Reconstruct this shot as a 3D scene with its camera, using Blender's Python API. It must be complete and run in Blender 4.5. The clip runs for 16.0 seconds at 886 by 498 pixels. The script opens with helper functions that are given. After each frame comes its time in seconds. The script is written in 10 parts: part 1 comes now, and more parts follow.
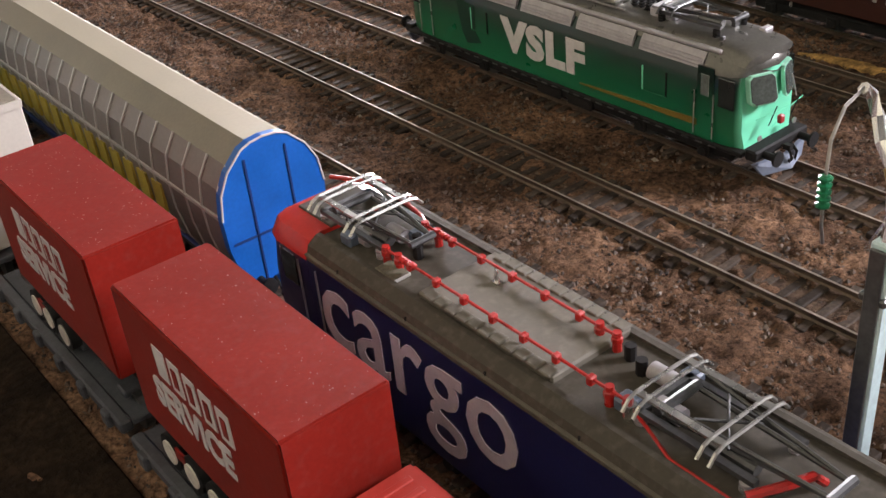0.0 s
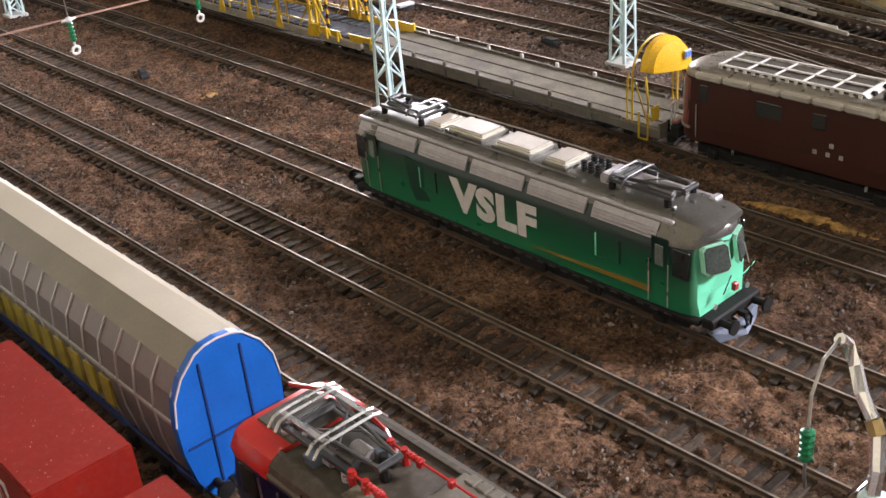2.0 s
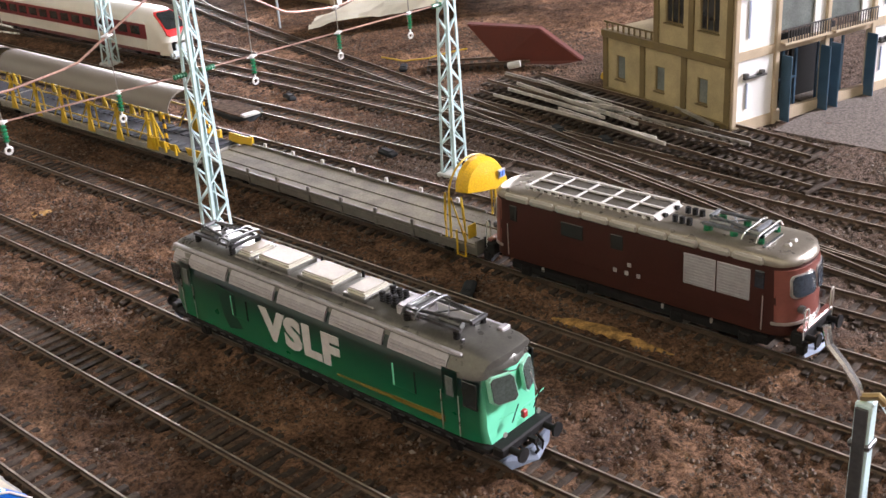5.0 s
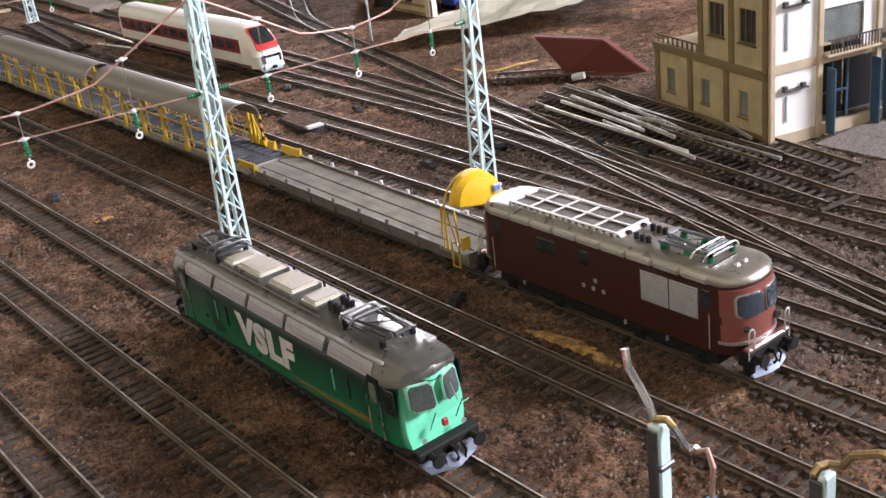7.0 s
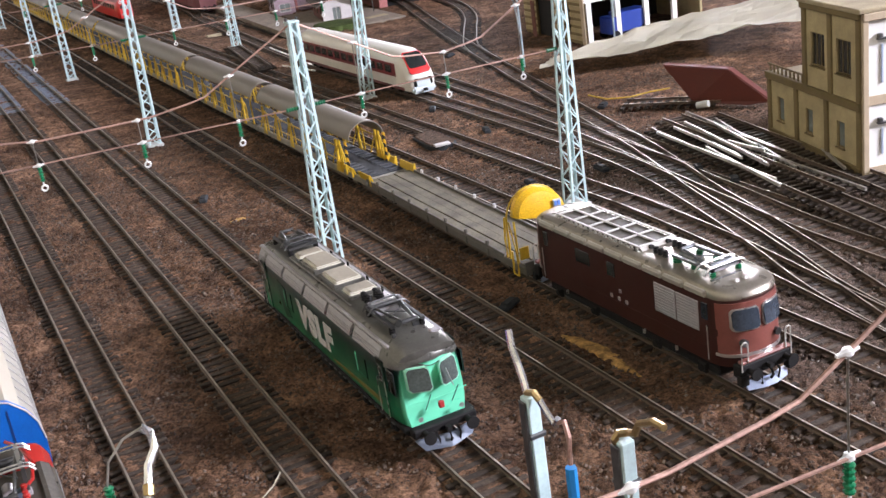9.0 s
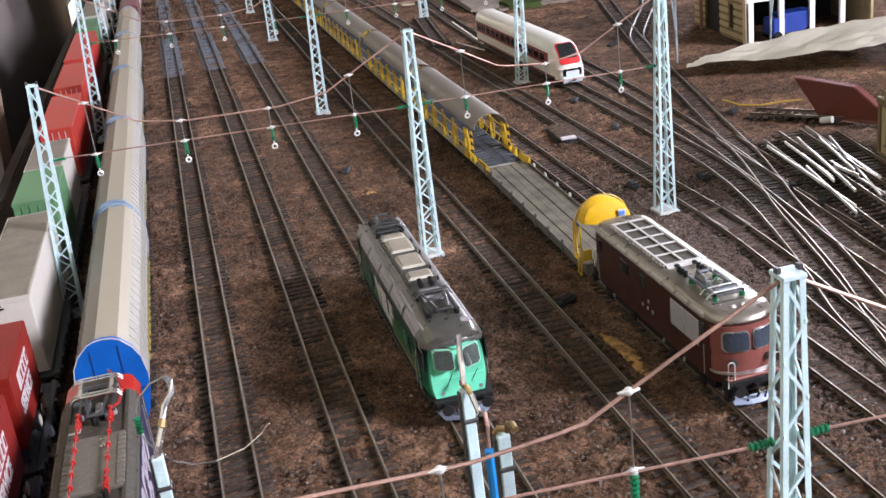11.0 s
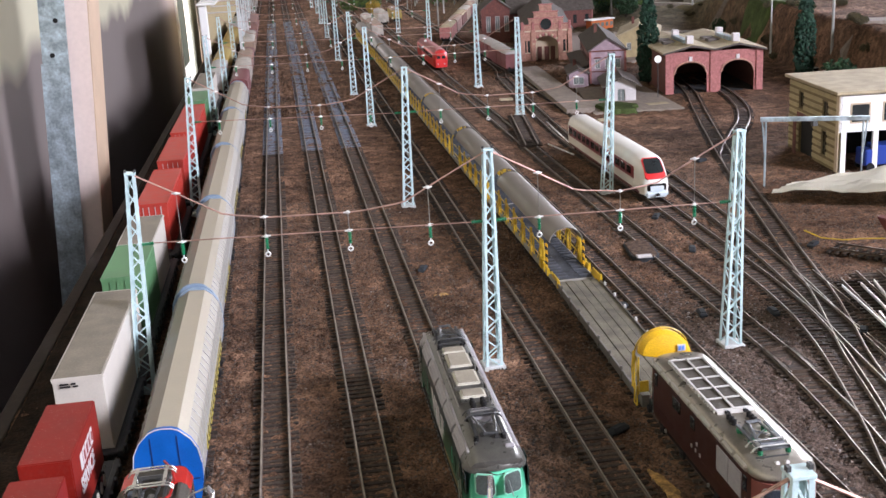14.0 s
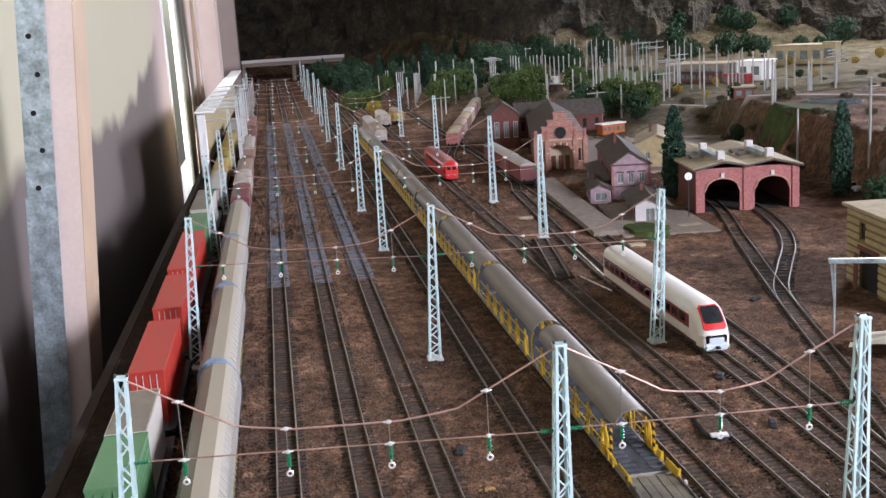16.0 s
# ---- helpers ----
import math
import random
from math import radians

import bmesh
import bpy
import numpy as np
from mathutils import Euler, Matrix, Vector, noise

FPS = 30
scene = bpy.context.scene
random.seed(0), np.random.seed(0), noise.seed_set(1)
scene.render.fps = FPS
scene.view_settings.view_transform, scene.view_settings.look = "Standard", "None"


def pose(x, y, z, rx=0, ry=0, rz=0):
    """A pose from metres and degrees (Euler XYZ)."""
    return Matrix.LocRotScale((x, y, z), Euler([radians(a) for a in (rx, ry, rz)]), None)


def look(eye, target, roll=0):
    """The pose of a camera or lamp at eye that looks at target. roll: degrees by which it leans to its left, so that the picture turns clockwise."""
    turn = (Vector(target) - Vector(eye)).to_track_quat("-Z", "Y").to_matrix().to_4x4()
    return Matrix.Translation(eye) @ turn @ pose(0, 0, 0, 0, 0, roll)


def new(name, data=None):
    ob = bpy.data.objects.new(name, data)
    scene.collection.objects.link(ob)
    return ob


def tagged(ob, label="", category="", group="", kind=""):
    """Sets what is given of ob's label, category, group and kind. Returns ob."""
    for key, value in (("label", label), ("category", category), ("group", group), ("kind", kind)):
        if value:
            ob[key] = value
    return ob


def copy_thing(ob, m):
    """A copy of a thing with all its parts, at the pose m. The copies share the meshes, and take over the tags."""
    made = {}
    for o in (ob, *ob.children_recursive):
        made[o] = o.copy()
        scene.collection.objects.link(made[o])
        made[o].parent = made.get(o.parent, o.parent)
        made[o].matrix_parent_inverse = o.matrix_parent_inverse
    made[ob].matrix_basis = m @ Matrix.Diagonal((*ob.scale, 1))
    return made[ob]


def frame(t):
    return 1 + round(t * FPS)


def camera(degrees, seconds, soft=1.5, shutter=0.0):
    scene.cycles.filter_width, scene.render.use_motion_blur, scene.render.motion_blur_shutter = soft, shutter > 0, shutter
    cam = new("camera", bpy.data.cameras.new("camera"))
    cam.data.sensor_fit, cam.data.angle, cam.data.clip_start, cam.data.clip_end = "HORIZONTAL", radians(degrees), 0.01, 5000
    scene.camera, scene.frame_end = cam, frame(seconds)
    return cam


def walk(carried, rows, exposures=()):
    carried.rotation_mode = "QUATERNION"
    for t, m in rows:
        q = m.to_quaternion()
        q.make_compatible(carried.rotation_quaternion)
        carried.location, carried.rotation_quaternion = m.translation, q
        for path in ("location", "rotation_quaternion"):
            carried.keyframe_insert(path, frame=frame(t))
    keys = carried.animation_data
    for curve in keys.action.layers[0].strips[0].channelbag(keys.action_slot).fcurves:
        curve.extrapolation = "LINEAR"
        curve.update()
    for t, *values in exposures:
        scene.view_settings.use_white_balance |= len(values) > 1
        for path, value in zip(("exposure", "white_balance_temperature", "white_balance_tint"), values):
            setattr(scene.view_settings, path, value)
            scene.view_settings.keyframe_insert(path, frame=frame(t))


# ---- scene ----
cam = camera(44.61, 16.0)
PATH = [
    (0, (-0.2397, -0.4529, 0.1928), (0.6253, 0.7501, -0.7384), -5.96),
    (0.5, (-0.2366, -0.4380, 0.1965), (0.6345, 0.7742, -0.7169), -6.25),
    (1, (-0.2388, -0.4314, 0.2048), (0.6809, 0.7606, -0.6873), -5.51),
    (1.5, (-0.2351, -0.4308, 0.2127), (0.7174, 0.7571, -0.6500), -5.49),
    (2, (-0.2291, -0.4338, 0.2180), (0.7644, 0.7497, -0.6033), -5.52),
    (2.5, (-0.2235, -0.4390, 0.2226), (0.8161, 0.7292, -0.5630), -5.33),
    (3, (-0.2164, -0.4453, 0.2269), (0.8593, 0.7052, -0.5359), -5.16),
    (3.5, (-0.2100, -0.4516, 0.2282), (0.9018, 0.6784, -0.5131), -5.04),
    (4, (-0.2055, -0.4549, 0.2299), (0.9425, 0.6453, -0.5011), -4.40),
    (4.2, (-0.2059, -0.4549, 0.2311), (0.9581, 0.6310, -0.4959), -4.03),
    (6.3, (-0.1654, -0.5036, 0.2456), (0.8836, 0.7061, -0.4605), -6.26),
    (6.5, (-0.1581, -0.5143, 0.2438), (0.8621, 0.7222, -0.4580), -6.72),
    (7, (-0.1451, -0.5361, 0.2419), (0.8097, 0.7556, -0.4527), -7.23),
    (7.5, (-0.1325, -0.5534, 0.2373), (0.7595, 0.7943, -0.4341), -7.59),
    (8, (-0.1202, -0.5725, 0.2355), (0.6981, 0.8343, -0.4079), -8.16),
    (8.5, (-0.1122, -0.5947, 0.2363), (0.6364, 0.8619, -0.3803), -8.21),
    (8.7, (-0.1079, -0.6052, 0.2361), (0.6128, 0.8701, -0.3695), -8.43),
    (10.8, (-0.0432, -0.7141, 0.2715), (0.3172, 0.8783, -0.3587), -7.68),
    (11, (-0.0433, -0.7150, 0.2740), (0.2986, 0.8824, -0.3536), -7.25),
    (11.5, (-0.0410, -0.7166, 0.2819), (0.2562, 0.8902, -0.3445), -6.32),
    (12, (-0.0363, -0.7197, 0.2848), (0.2232, 0.8961, -0.3349), -5.52),
    (12.5, (-0.0352, -0.7335, 0.2845), (0.1955, 0.8884, -0.3312), -4.56),
    (13, (-0.0311, -0.7385, 0.2834), (0.1763, 0.8925, -0.3159), -3.86),
    (13.5, (-0.0264, -0.7406, 0.2934), (0.1855, 0.9063, -0.2591), -3.59),
    (14, (-0.0273, -0.7269, 0.3019), (0.1918, 0.9358, -0.1978), -3.46),
    (14.5, (-0.0328, -0.7020, 0.3104), (0.1956, 0.9742, -0.1375), -3.48),
    (15, (-0.0313, -0.6698, 0.3219), (0.1962, 1.0158, -0.0899), -3.68),
    (15.5, (-0.0376, -0.6242, 0.3263), (0.2020, 1.0676, -0.0517), -3.55),
    (16, (-0.0418, -0.5754, 0.3368), (0.2022, 1.1184, -0.0293), -3.63),
]
walk(cam, [(t, look(eye, target, roll)) for t, eye, target, roll in PATH],
     [(0, 0.16, 6900, 10), (2.5, 0.27, 6850, 10), (4, 0.31, 6800, 10), (7, 0.26, 6550, 10), (8.5, 0.20, 6450, 10), (11, 0.08, 6330, 10), (14, 0.09, 6300, 10), (16, -0.06, 6200, 10)])

# ---- world and light ----
world = bpy.data.worlds.new("room_daylight")
scene.world = world
world.use_nodes = True
wn = world.node_tree.nodes
sky = wn.new("ShaderNodeTexSky")
sky.sky_type, sky.sun_disc = "NISHITA", False
sky.sun_elevation, sky.sun_rotation = radians(40), radians(160)
wn["Background"].inputs["Strength"].default_value = 0.1
world.node_tree.links.new(sky.outputs[0], wn["Background"].inputs["Color"])


def window_light(name, place, target, w, h, watts, tint):
    """Daylight that comes in through a window opening."""
    lamp = bpy.data.lights.new(name, "AREA")
    lamp.shape, lamp.size, lamp.size_y, lamp.energy, lamp.color = "RECTANGLE", w, h, watts, tint
    ob = new(name, lamp)
    ob.matrix_world = look(place, target)
    return ob


window_light("window_daylight", (2.7, -2.42, 1.62), (0.1, 0.1, 0.0), 1.5, 0.80, 500, (0.885, 0.87, 1.0))
window_light("window_daylight", (4.35, 4.4, 1.50), (0.1, 0.6, 0.0), 2.4, 1.0, 470, (0.88, 0.865, 0.965))


# ---- materials ----
def mat(name, col, rough=0.6, metal=0.0, var=0.25, scale=120.0, bump=0.15, fine=900.0, depth=0.0003, coat=0.0, dust=0.0, per=0.0):
    """A painted or raw surface: two scales of variation, fine relief, and dust that settled on it."""
    m = bpy.data.materials.new(name)
    m.use_nodes = True
    n, l = m.node_tree.nodes, m.node_tree.links
    b = n["Principled BSDF"]
    b.inputs["Roughness"].default_value, b.inputs["Metallic"].default_value = rough, metal
    b.inputs["Coat Weight"].default_value = coat
    geo = n.new("ShaderNodeNewGeometry")
    big = n.new("ShaderNodeTexNoise")
    big.inputs["Scale"].default_value, big.inputs["Detail"].default_value = scale, 4
    small = n.new("ShaderNodeTexNoise")
    small.inputs["Scale"].default_value, small.inputs["Detail"].default_value = fine, 3
    for t in (big, small):
        l.new(geo.outputs["Position"], t.inputs["Vector"])
    ramp = n.new("ShaderNodeMapRange")
    ramp.inputs["From Min"].default_value, ramp.inputs["From Max"].default_value = 0.3, 0.7
    ramp.inputs["To Min"].default_value, ramp.inputs["To Max"].default_value = 1 - var, 1 + var
    l.new(big.outputs["Fac"], ramp.inputs["Value"])
    r2 = n.new("ShaderNodeMapRange")
    r2.inputs["From Min"].default_value, r2.inputs["From Max"].default_value = 0.3, 0.7
    r2.inputs["To Min"].default_value, r2.inputs["To Max"].default_value = 1 - var * 0.6, 1 + var * 0.6
    l.new(small.outputs["Fac"], r2.inputs["Value"])
    mul = n.new("ShaderNodeMath")
    mul.operation = "MULTIPLY"
    l.new(ramp.outputs[0], mul.inputs[0]), l.new(r2.outputs[0], mul.inputs[1])
    last = mul.outputs[0]
    if per:
        info = n.new("ShaderNodeObjectInfo")
        r3 = n.new("ShaderNodeMapRange")
        r3.inputs["To Min"].default_value, r3.inputs["To Max"].default_value = 1 - per, 1 + per
        l.new(info.outputs["Random"], r3.inputs["Value"])
        mul2 = n.new("ShaderNodeMath")
        mul2.operation = "MULTIPLY"
        l.new(last, mul2.inputs[0]), l.new(r3.outputs[0], mul2.inputs[1])
        last = mul2.outputs[0]
    mix = n.new("ShaderNodeVectorMath")
    mix.operation = "SCALE"
    mix.inputs[0].default_value = col
    l.new(last, mix.inputs["Scale"])
    out = mix.outputs[0]
    if dust:
        speck = n.new("ShaderNodeTexNoise")
        speck.inputs["Scale"].default_value, speck.inputs["Detail"].default_value = 420, 6
        l.new(geo.outputs["Position"], speck.inputs["Vector"])
        dr = n.new("ShaderNodeMapRange")
        dr.inputs["From Min"].default_value, dr.inputs["From Max"].default_value = 0.5, 0.75
        dr.inputs["To Max"].default_value = dust
        l.new(speck.outputs["Fac"], dr.inputs["Value"])
        dm = n.new("ShaderNodeMix")
        dm.data_type = "RGBA"
        l.new(dr.outputs[0], dm.inputs["Factor"])
        l.new(out, dm.inputs[6])
        dm.inputs[7].default_value = (0.42, 0.37, 0.32, 1)
        out = dm.outputs[2]
    l.new(out, b.inputs["Base Color"])
    rr = n.new("ShaderNodeMapRange")
    rr.inputs["To Min"].default_value, rr.inputs["To Max"].default_value = max(0.03, rough - 0.12), min(1, rough + 0.12)
    l.new(big.outputs["Fac"], rr.inputs["Value"]), l.new(rr.outputs[0], b.inputs["Roughness"])
    if bump:
        bp = n.new("ShaderNodeBump")
        bp.inputs["Strength"].default_value, bp.inputs["Distance"].default_value = bump, depth
        l.new(small.outputs["Fac"], bp.inputs["Height"])
        l.new(bp.outputs[0], b.inputs["Normal"])
    return m


def ground_material():
    """Brown strewn earth and grit: ochre and rust patches, pale grains, crumbly relief."""
    m = bpy.data.materials.new("strewn_earth")
    m.use_nodes = True
    n, l = m.node_tree.nodes, m.node_tree.links
    b = n["Principled BSDF"]
    b.inputs["Roughness"].default_value = 0.9
    b.inputs["Specular IOR Level"].default_value = 0.1
    geo = n.new("ShaderNodeNewGeometry")

    def tex(scale, detail=5, rough=0.6):
        t = n.new("ShaderNodeTexNoise")
        t.inputs["Scale"].default_value, t.inputs["Detail"].default_value, t.inputs["Roughness"].default_value = scale, detail, rough
        l.new(geo.outputs["Position"], t.inputs["Vector"])
        return t
    patch, mid, grain = tex(14), tex(75, 7, 0.65), tex(480, 6, 0.75)
    r1 = n.new("ShaderNodeValToRGB")
    e = r1.color_ramp.elements
    e[0].position, e[0].color = 0.34, (0.086, 0.053, 0.036, 1)
    e[1].position, e[1].color = 0.72, (0.285, 0.178, 0.119, 1)
    e.new(0.54).color = (0.168, 0.104, 0.069, 1)
    l.new(patch.outputs["Fac"], r1.inputs[0])
    r2 = n.new("ShaderNodeValToRGB")
    e = r2.color_ramp.elements
    e[0].position, e[0].color = 0.36, (0.26, 0.25, 0.25, 1)
    e[1].position, e[1].color = 0.68, (1.9, 1.82, 1.76, 1)
    l.new(grain.outputs["Fac"], r2.inputs[0])
    r3 = n.new("ShaderNodeValToRGB")
    e = r3.color_ramp.elements
    e[0].position, e[0].color = 0.36, (0.5, 0.48, 0.48, 1)
    e[1].position, e[1].color = 0.66, (1.5, 1.45, 1.38, 1)
    l.new(mid.outputs["Fac"], r3.inputs[0])
    last = r1.outputs[0]
    for r in (r2, r3):
        mx = n.new("ShaderNodeVectorMath")
        mx.operation = "MULTIPLY"
        l.new(last, mx.inputs[0]), l.new(r.outputs[0], mx.inputs[1])
        last = mx.outputs[0]
    # paler grey gravel strewn about the turnouts
    sep, soft = n.new("ShaderNodeSeparateXYZ"), tex(9, 4)
    l.new(geo.outputs["Position"], sep.inputs[0])
    masks = []
    for axis, lo, hi in (("X", 0.190, 0.250), ("Y", 0.120, -0.020)):
        mr, wob = n.new("ShaderNodeMapRange"), n.new("ShaderNodeMath")
        wob.operation = "MULTIPLY_ADD"
        wob.inputs[1].default_value = 0.14
        l.new(soft.outputs["Fac"], wob.inputs[0]), l.new(sep.outputs[axis], wob.inputs[2])
        mr.inputs["From Min"].default_value, mr.inputs["From Max"].default_value = lo + 0.07, hi + 0.07
        l.new(wob.outputs[0], mr.inputs["Value"])
        masks.append(mr.outputs[0])
    both_masks = n.new("ShaderNodeMath")
    both_masks.operation = "MULTIPLY"
    l.new(masks[0], both_masks.inputs[0]), l.new(masks[1], both_masks.inputs[1])
    grey = n.new("ShaderNodeVectorMath")
    grey.operation = "MULTIPLY"
    grey.inputs[0].default_value = (0.135, 0.100, 0.082)
    l.new(r2.outputs[0], grey.inputs[1])
    gm = n.new("ShaderNodeMix")
    gm.data_type = "RGBA"
    l.new(both_masks.outputs[0], gm.inputs["Factor"]), l.new(last, gm.inputs[6]), l.new(grey.outputs[0], gm.inputs[7])
    last = gm.outputs[2]
    # dry olive and tan cover over the far town's land
    far = []
    for axis, lo, hi in (("X", 0.48, 0.80), ("Y", 1.55, 2.35)):
        mr, wob = n.new("ShaderNodeMapRange"), n.new("ShaderNodeMath")
        wob.operation, wob.inputs[1].default_value = "MULTIPLY_ADD", 0.5
        mr.inputs["From Min"].default_value, mr.inputs["From Max"].default_value = lo + 0.25, hi + 0.25
        l.new(soft.outputs["Fac"], wob.inputs[0]), l.new(sep.outputs[axis], wob.inputs[2]), l.new(wob.outputs[0], mr.inputs["Value"])
        far.append(mr.outputs[0])
    fm, fr, fx, fv = n.new("ShaderNodeMath"), n.new("ShaderNodeValToRGB"), n.new("ShaderNodeMix"), n.new("ShaderNodeVectorMath")
    fm.operation, fv.operation, fx.data_type = "MULTIPLY", "MULTIPLY", "RGBA"
    l.new(far[0], fm.inputs[0]), l.new(far[1], fm.inputs[1])
    e = fr.color_ramp.elements
    e[0].position, e[0].color = 0.36, (0.046, 0.043, 0.020, 1)
    e[1].position, e[1].color = 0.66, (0.160, 0.135, 0.085, 1)
    e.new(0.50).color = (0.092, 0.077, 0.043, 1)
    l.new(soft.outputs["Fac"], fr.inputs[0]), l.new(fr.outputs[0], fv.inputs[0]), l.new(r3.outputs[0], fv.inputs[1])
    l.new(fm.outputs[0], fx.inputs["Factor"]), l.new(last, fx.inputs[6]), l.new(fv.outputs[0], fx.inputs[7])
    last = fx.outputs[2]
    l.new(last, b.inputs["Base Color"])
    bp = n.new("ShaderNodeBump")
    bp.inputs["Strength"].default_value, bp.inputs["Distance"].default_value = 1.0, 0.0022
    add = n.new("ShaderNodeMath")
    l.new(grain.outputs["Fac"], add.inputs[0]), l.new(mid.outputs["Fac"], add.inputs[1])
    l.new(add.outputs[0], bp.inputs["Height"]), l.new(bp.outputs[0], b.inputs["Normal"])
    return m


def livery_green():
    """Green paint that fades from nearly black green below the roof to a brighter green low down, as the livery is
    printed; the front's mint also carries the light it faces.
    """
    m = mat("green_livery", (0.01, 0.2, 0.09), 0.32, coat=0.3, var=0.1, bump=0.04)
    n, l = m.node_tree.nodes, m.node_tree.links
    geo = n.new("ShaderNodeNewGeometry")
    sep = n.new("ShaderNodeSeparateXYZ")
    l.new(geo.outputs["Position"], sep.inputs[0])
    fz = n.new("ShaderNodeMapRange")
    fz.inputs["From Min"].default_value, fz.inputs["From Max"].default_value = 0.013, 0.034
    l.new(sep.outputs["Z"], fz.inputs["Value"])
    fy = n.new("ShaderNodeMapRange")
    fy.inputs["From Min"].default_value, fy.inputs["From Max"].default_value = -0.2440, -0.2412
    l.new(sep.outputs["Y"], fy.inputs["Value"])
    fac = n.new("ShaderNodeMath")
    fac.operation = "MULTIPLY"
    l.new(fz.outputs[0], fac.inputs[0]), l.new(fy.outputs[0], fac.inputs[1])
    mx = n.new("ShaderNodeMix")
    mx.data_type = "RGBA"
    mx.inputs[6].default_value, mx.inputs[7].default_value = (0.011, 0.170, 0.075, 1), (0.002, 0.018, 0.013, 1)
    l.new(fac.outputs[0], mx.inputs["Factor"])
    # front end: the light falling on it is put into a paler mint
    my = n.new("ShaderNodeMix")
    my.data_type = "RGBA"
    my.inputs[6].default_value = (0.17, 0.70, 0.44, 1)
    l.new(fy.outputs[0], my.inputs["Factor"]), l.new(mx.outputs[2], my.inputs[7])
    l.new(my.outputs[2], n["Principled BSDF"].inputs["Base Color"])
    return m


EARTH = ground_material()
RAIL = mat("rusty_rail", (0.105, 0.072, 0.050), 0.5, 0.4, 0.3, 60, 0.2)
RAILTOP = mat("worn_rail_head", (0.37, 0.32, 0.26), 0.52, 0.70, 0.3, 90, 0.1)
BED = mat("dark_track_bed", (0.088, 0.058, 0.041), 0.95, 0, 0.55, 260, 0.8, 800, 0.0012)
SLEEPER = mat("dark_sleeper", (0.054, 0.040, 0.031), 0.75, 0, 0.4, 300, 0.4, per=0.35)
# sleepers with the bluish sheen of reflected sky painted into their colour
SHEENSLEEPER = mat("sleeper_painted_blue_sheen", (0.14, 0.160, 0.200), 0.38, 0, 0.3, 300, 0.3)
MINT = mat("pale_mint_paint", (0.54, 0.69, 0.70), 0.45, 0, 0.12, 100, 0.08, coat=0.1)
FOOT = mat("pale_mast_foot", (0.55, 0.56, 0.55), 0.7, 0, 0.2, 150)
COPPER = mat("copper_wire", (0.48, 0.30, 0.245), 0.55, 0.6, 0.3, 40, 0.05)
SOLDER = mat("solder_bead", (0.86, 0.85, 0.83), 0.38, 0.5, 0.1, 200, 0.1)
WIREGREY = mat("steel_wire", (0.35, 0.33, 0.30), 0.4, 0.8, 0.2, 200, 0.05)
SILVER = mat("bright_tinned_strip", (0.78, 0.76, 0.74), 0.22, 0.95, 0.12, 120, 0.1)
INSUL = mat("green_insulator", (0.008, 0.16, 0.065), 0.3, 0, 0.1, 200, 0.05, coat=0.3)
GREENPAINT = livery_green()
ROOFGREY = mat("grey_brown_roof_paint", (0.125, 0.120, 0.105), 0.30, 0.45, 0.15, 150, 0.1, dust=0.08)
HATCHTAN = mat("tan_hatch_lid", (0.30, 0.265, 0.205), 0.5, 0, 0.12, 150, 0.05)
ROOFWHITE = mat("cream_roof_panel", (0.54, 0.51, 0.43), 0.45, 0, 0.06, 150, 0.05)
GRILLE = mat("silver_grille", (0.36, 0.34, 0.35), 0.5, 0.2, 0.1, 300, 0.1)
WINDOW = mat("dark_tinted_glazing", (0.022, 0.026, 0.026), 0.12, 0, 0.2, 60, 0.0, coat=0.2)
LITWINDOW = mat("grey_glazing", (0.16, 0.18, 0.17), 0.12, 0, 0.25, 60, 0.0, coat=0.6)
BLACK = mat("matt_black_underframe", (0.014, 0.013, 0.013), 0.7, 0, 0.3, 200, 0.2)
STEEL = mat("dark_steel", (0.11, 0.11, 0.11), 0.4, 0.7, 0.2, 200, 0.1)
PANTO = mat("pantograph_steel", (0.20, 0.21, 0.22), 0.38, 0.75, 0.2, 300, 0.1)
PANTOHEAD = mat("bright_pantograph_head", (0.55, 0.54, 0.50), 0.28, 0.9, 0.15, 200, 0.1)
PLOUGHGREY = mat("blue_grey_plough", (0.17, 0.20, 0.26), 0.45, 0, 0.12, 150, 0.1)
MINTFRAME = mat("pale_mint_window_frame", (0.30, 0.66, 0.48), 0.35, 0, 0.05, 100, 0.03, coat=0.3)
PALEBLUE = mat("pale_blue_plough", (0.36, 0.42, 0.56), 0.5, 0, 0.12, 150, 0.1)
WHITEPRINT = mat("white_print", (0.54, 0.51, 0.50), 0.55, 0, 0.08, 300, 0.05)
LILACPRINT = mat("pale_lilac_print", (0.42, 0.37, 0.41), 0.5, 0, 0.08, 300, 0.05)
ORANGE = mat("orange_stripe", (0.19, 0.125, 0.025), 0.4, 0, 0.1, 100, 0.05)
REDBADGE = mat("red_badge", (0.35, 0.03, 0.03), 0.4)
NAVY = mat("navy_livery", (0.012, 0.013, 0.06), 0.35, 0, 0.12, 100, 0.05, coat=0.3)
LOCORED = mat("bright_red_livery", (0.46, 0.022, 0.016), 0.33, 0, 0.1, 100, 0.05, coat=0.3)
CONDUITRED = mat("red_conduit", (0.38, 0.016, 0.013), 0.3, 0, 0.1, 200, 0.05, coat=0.3)
SLATEBLUE = mat("slate_blue_box", (0.10, 0.125, 0.165), 0.45, 0.1, 0.15, 200, 0.1)
TAUPE = mat("taupe_roof", (0.064, 0.056, 0.044), 0.62, 0, 0.1, 120, 0.08, dust=0.10)
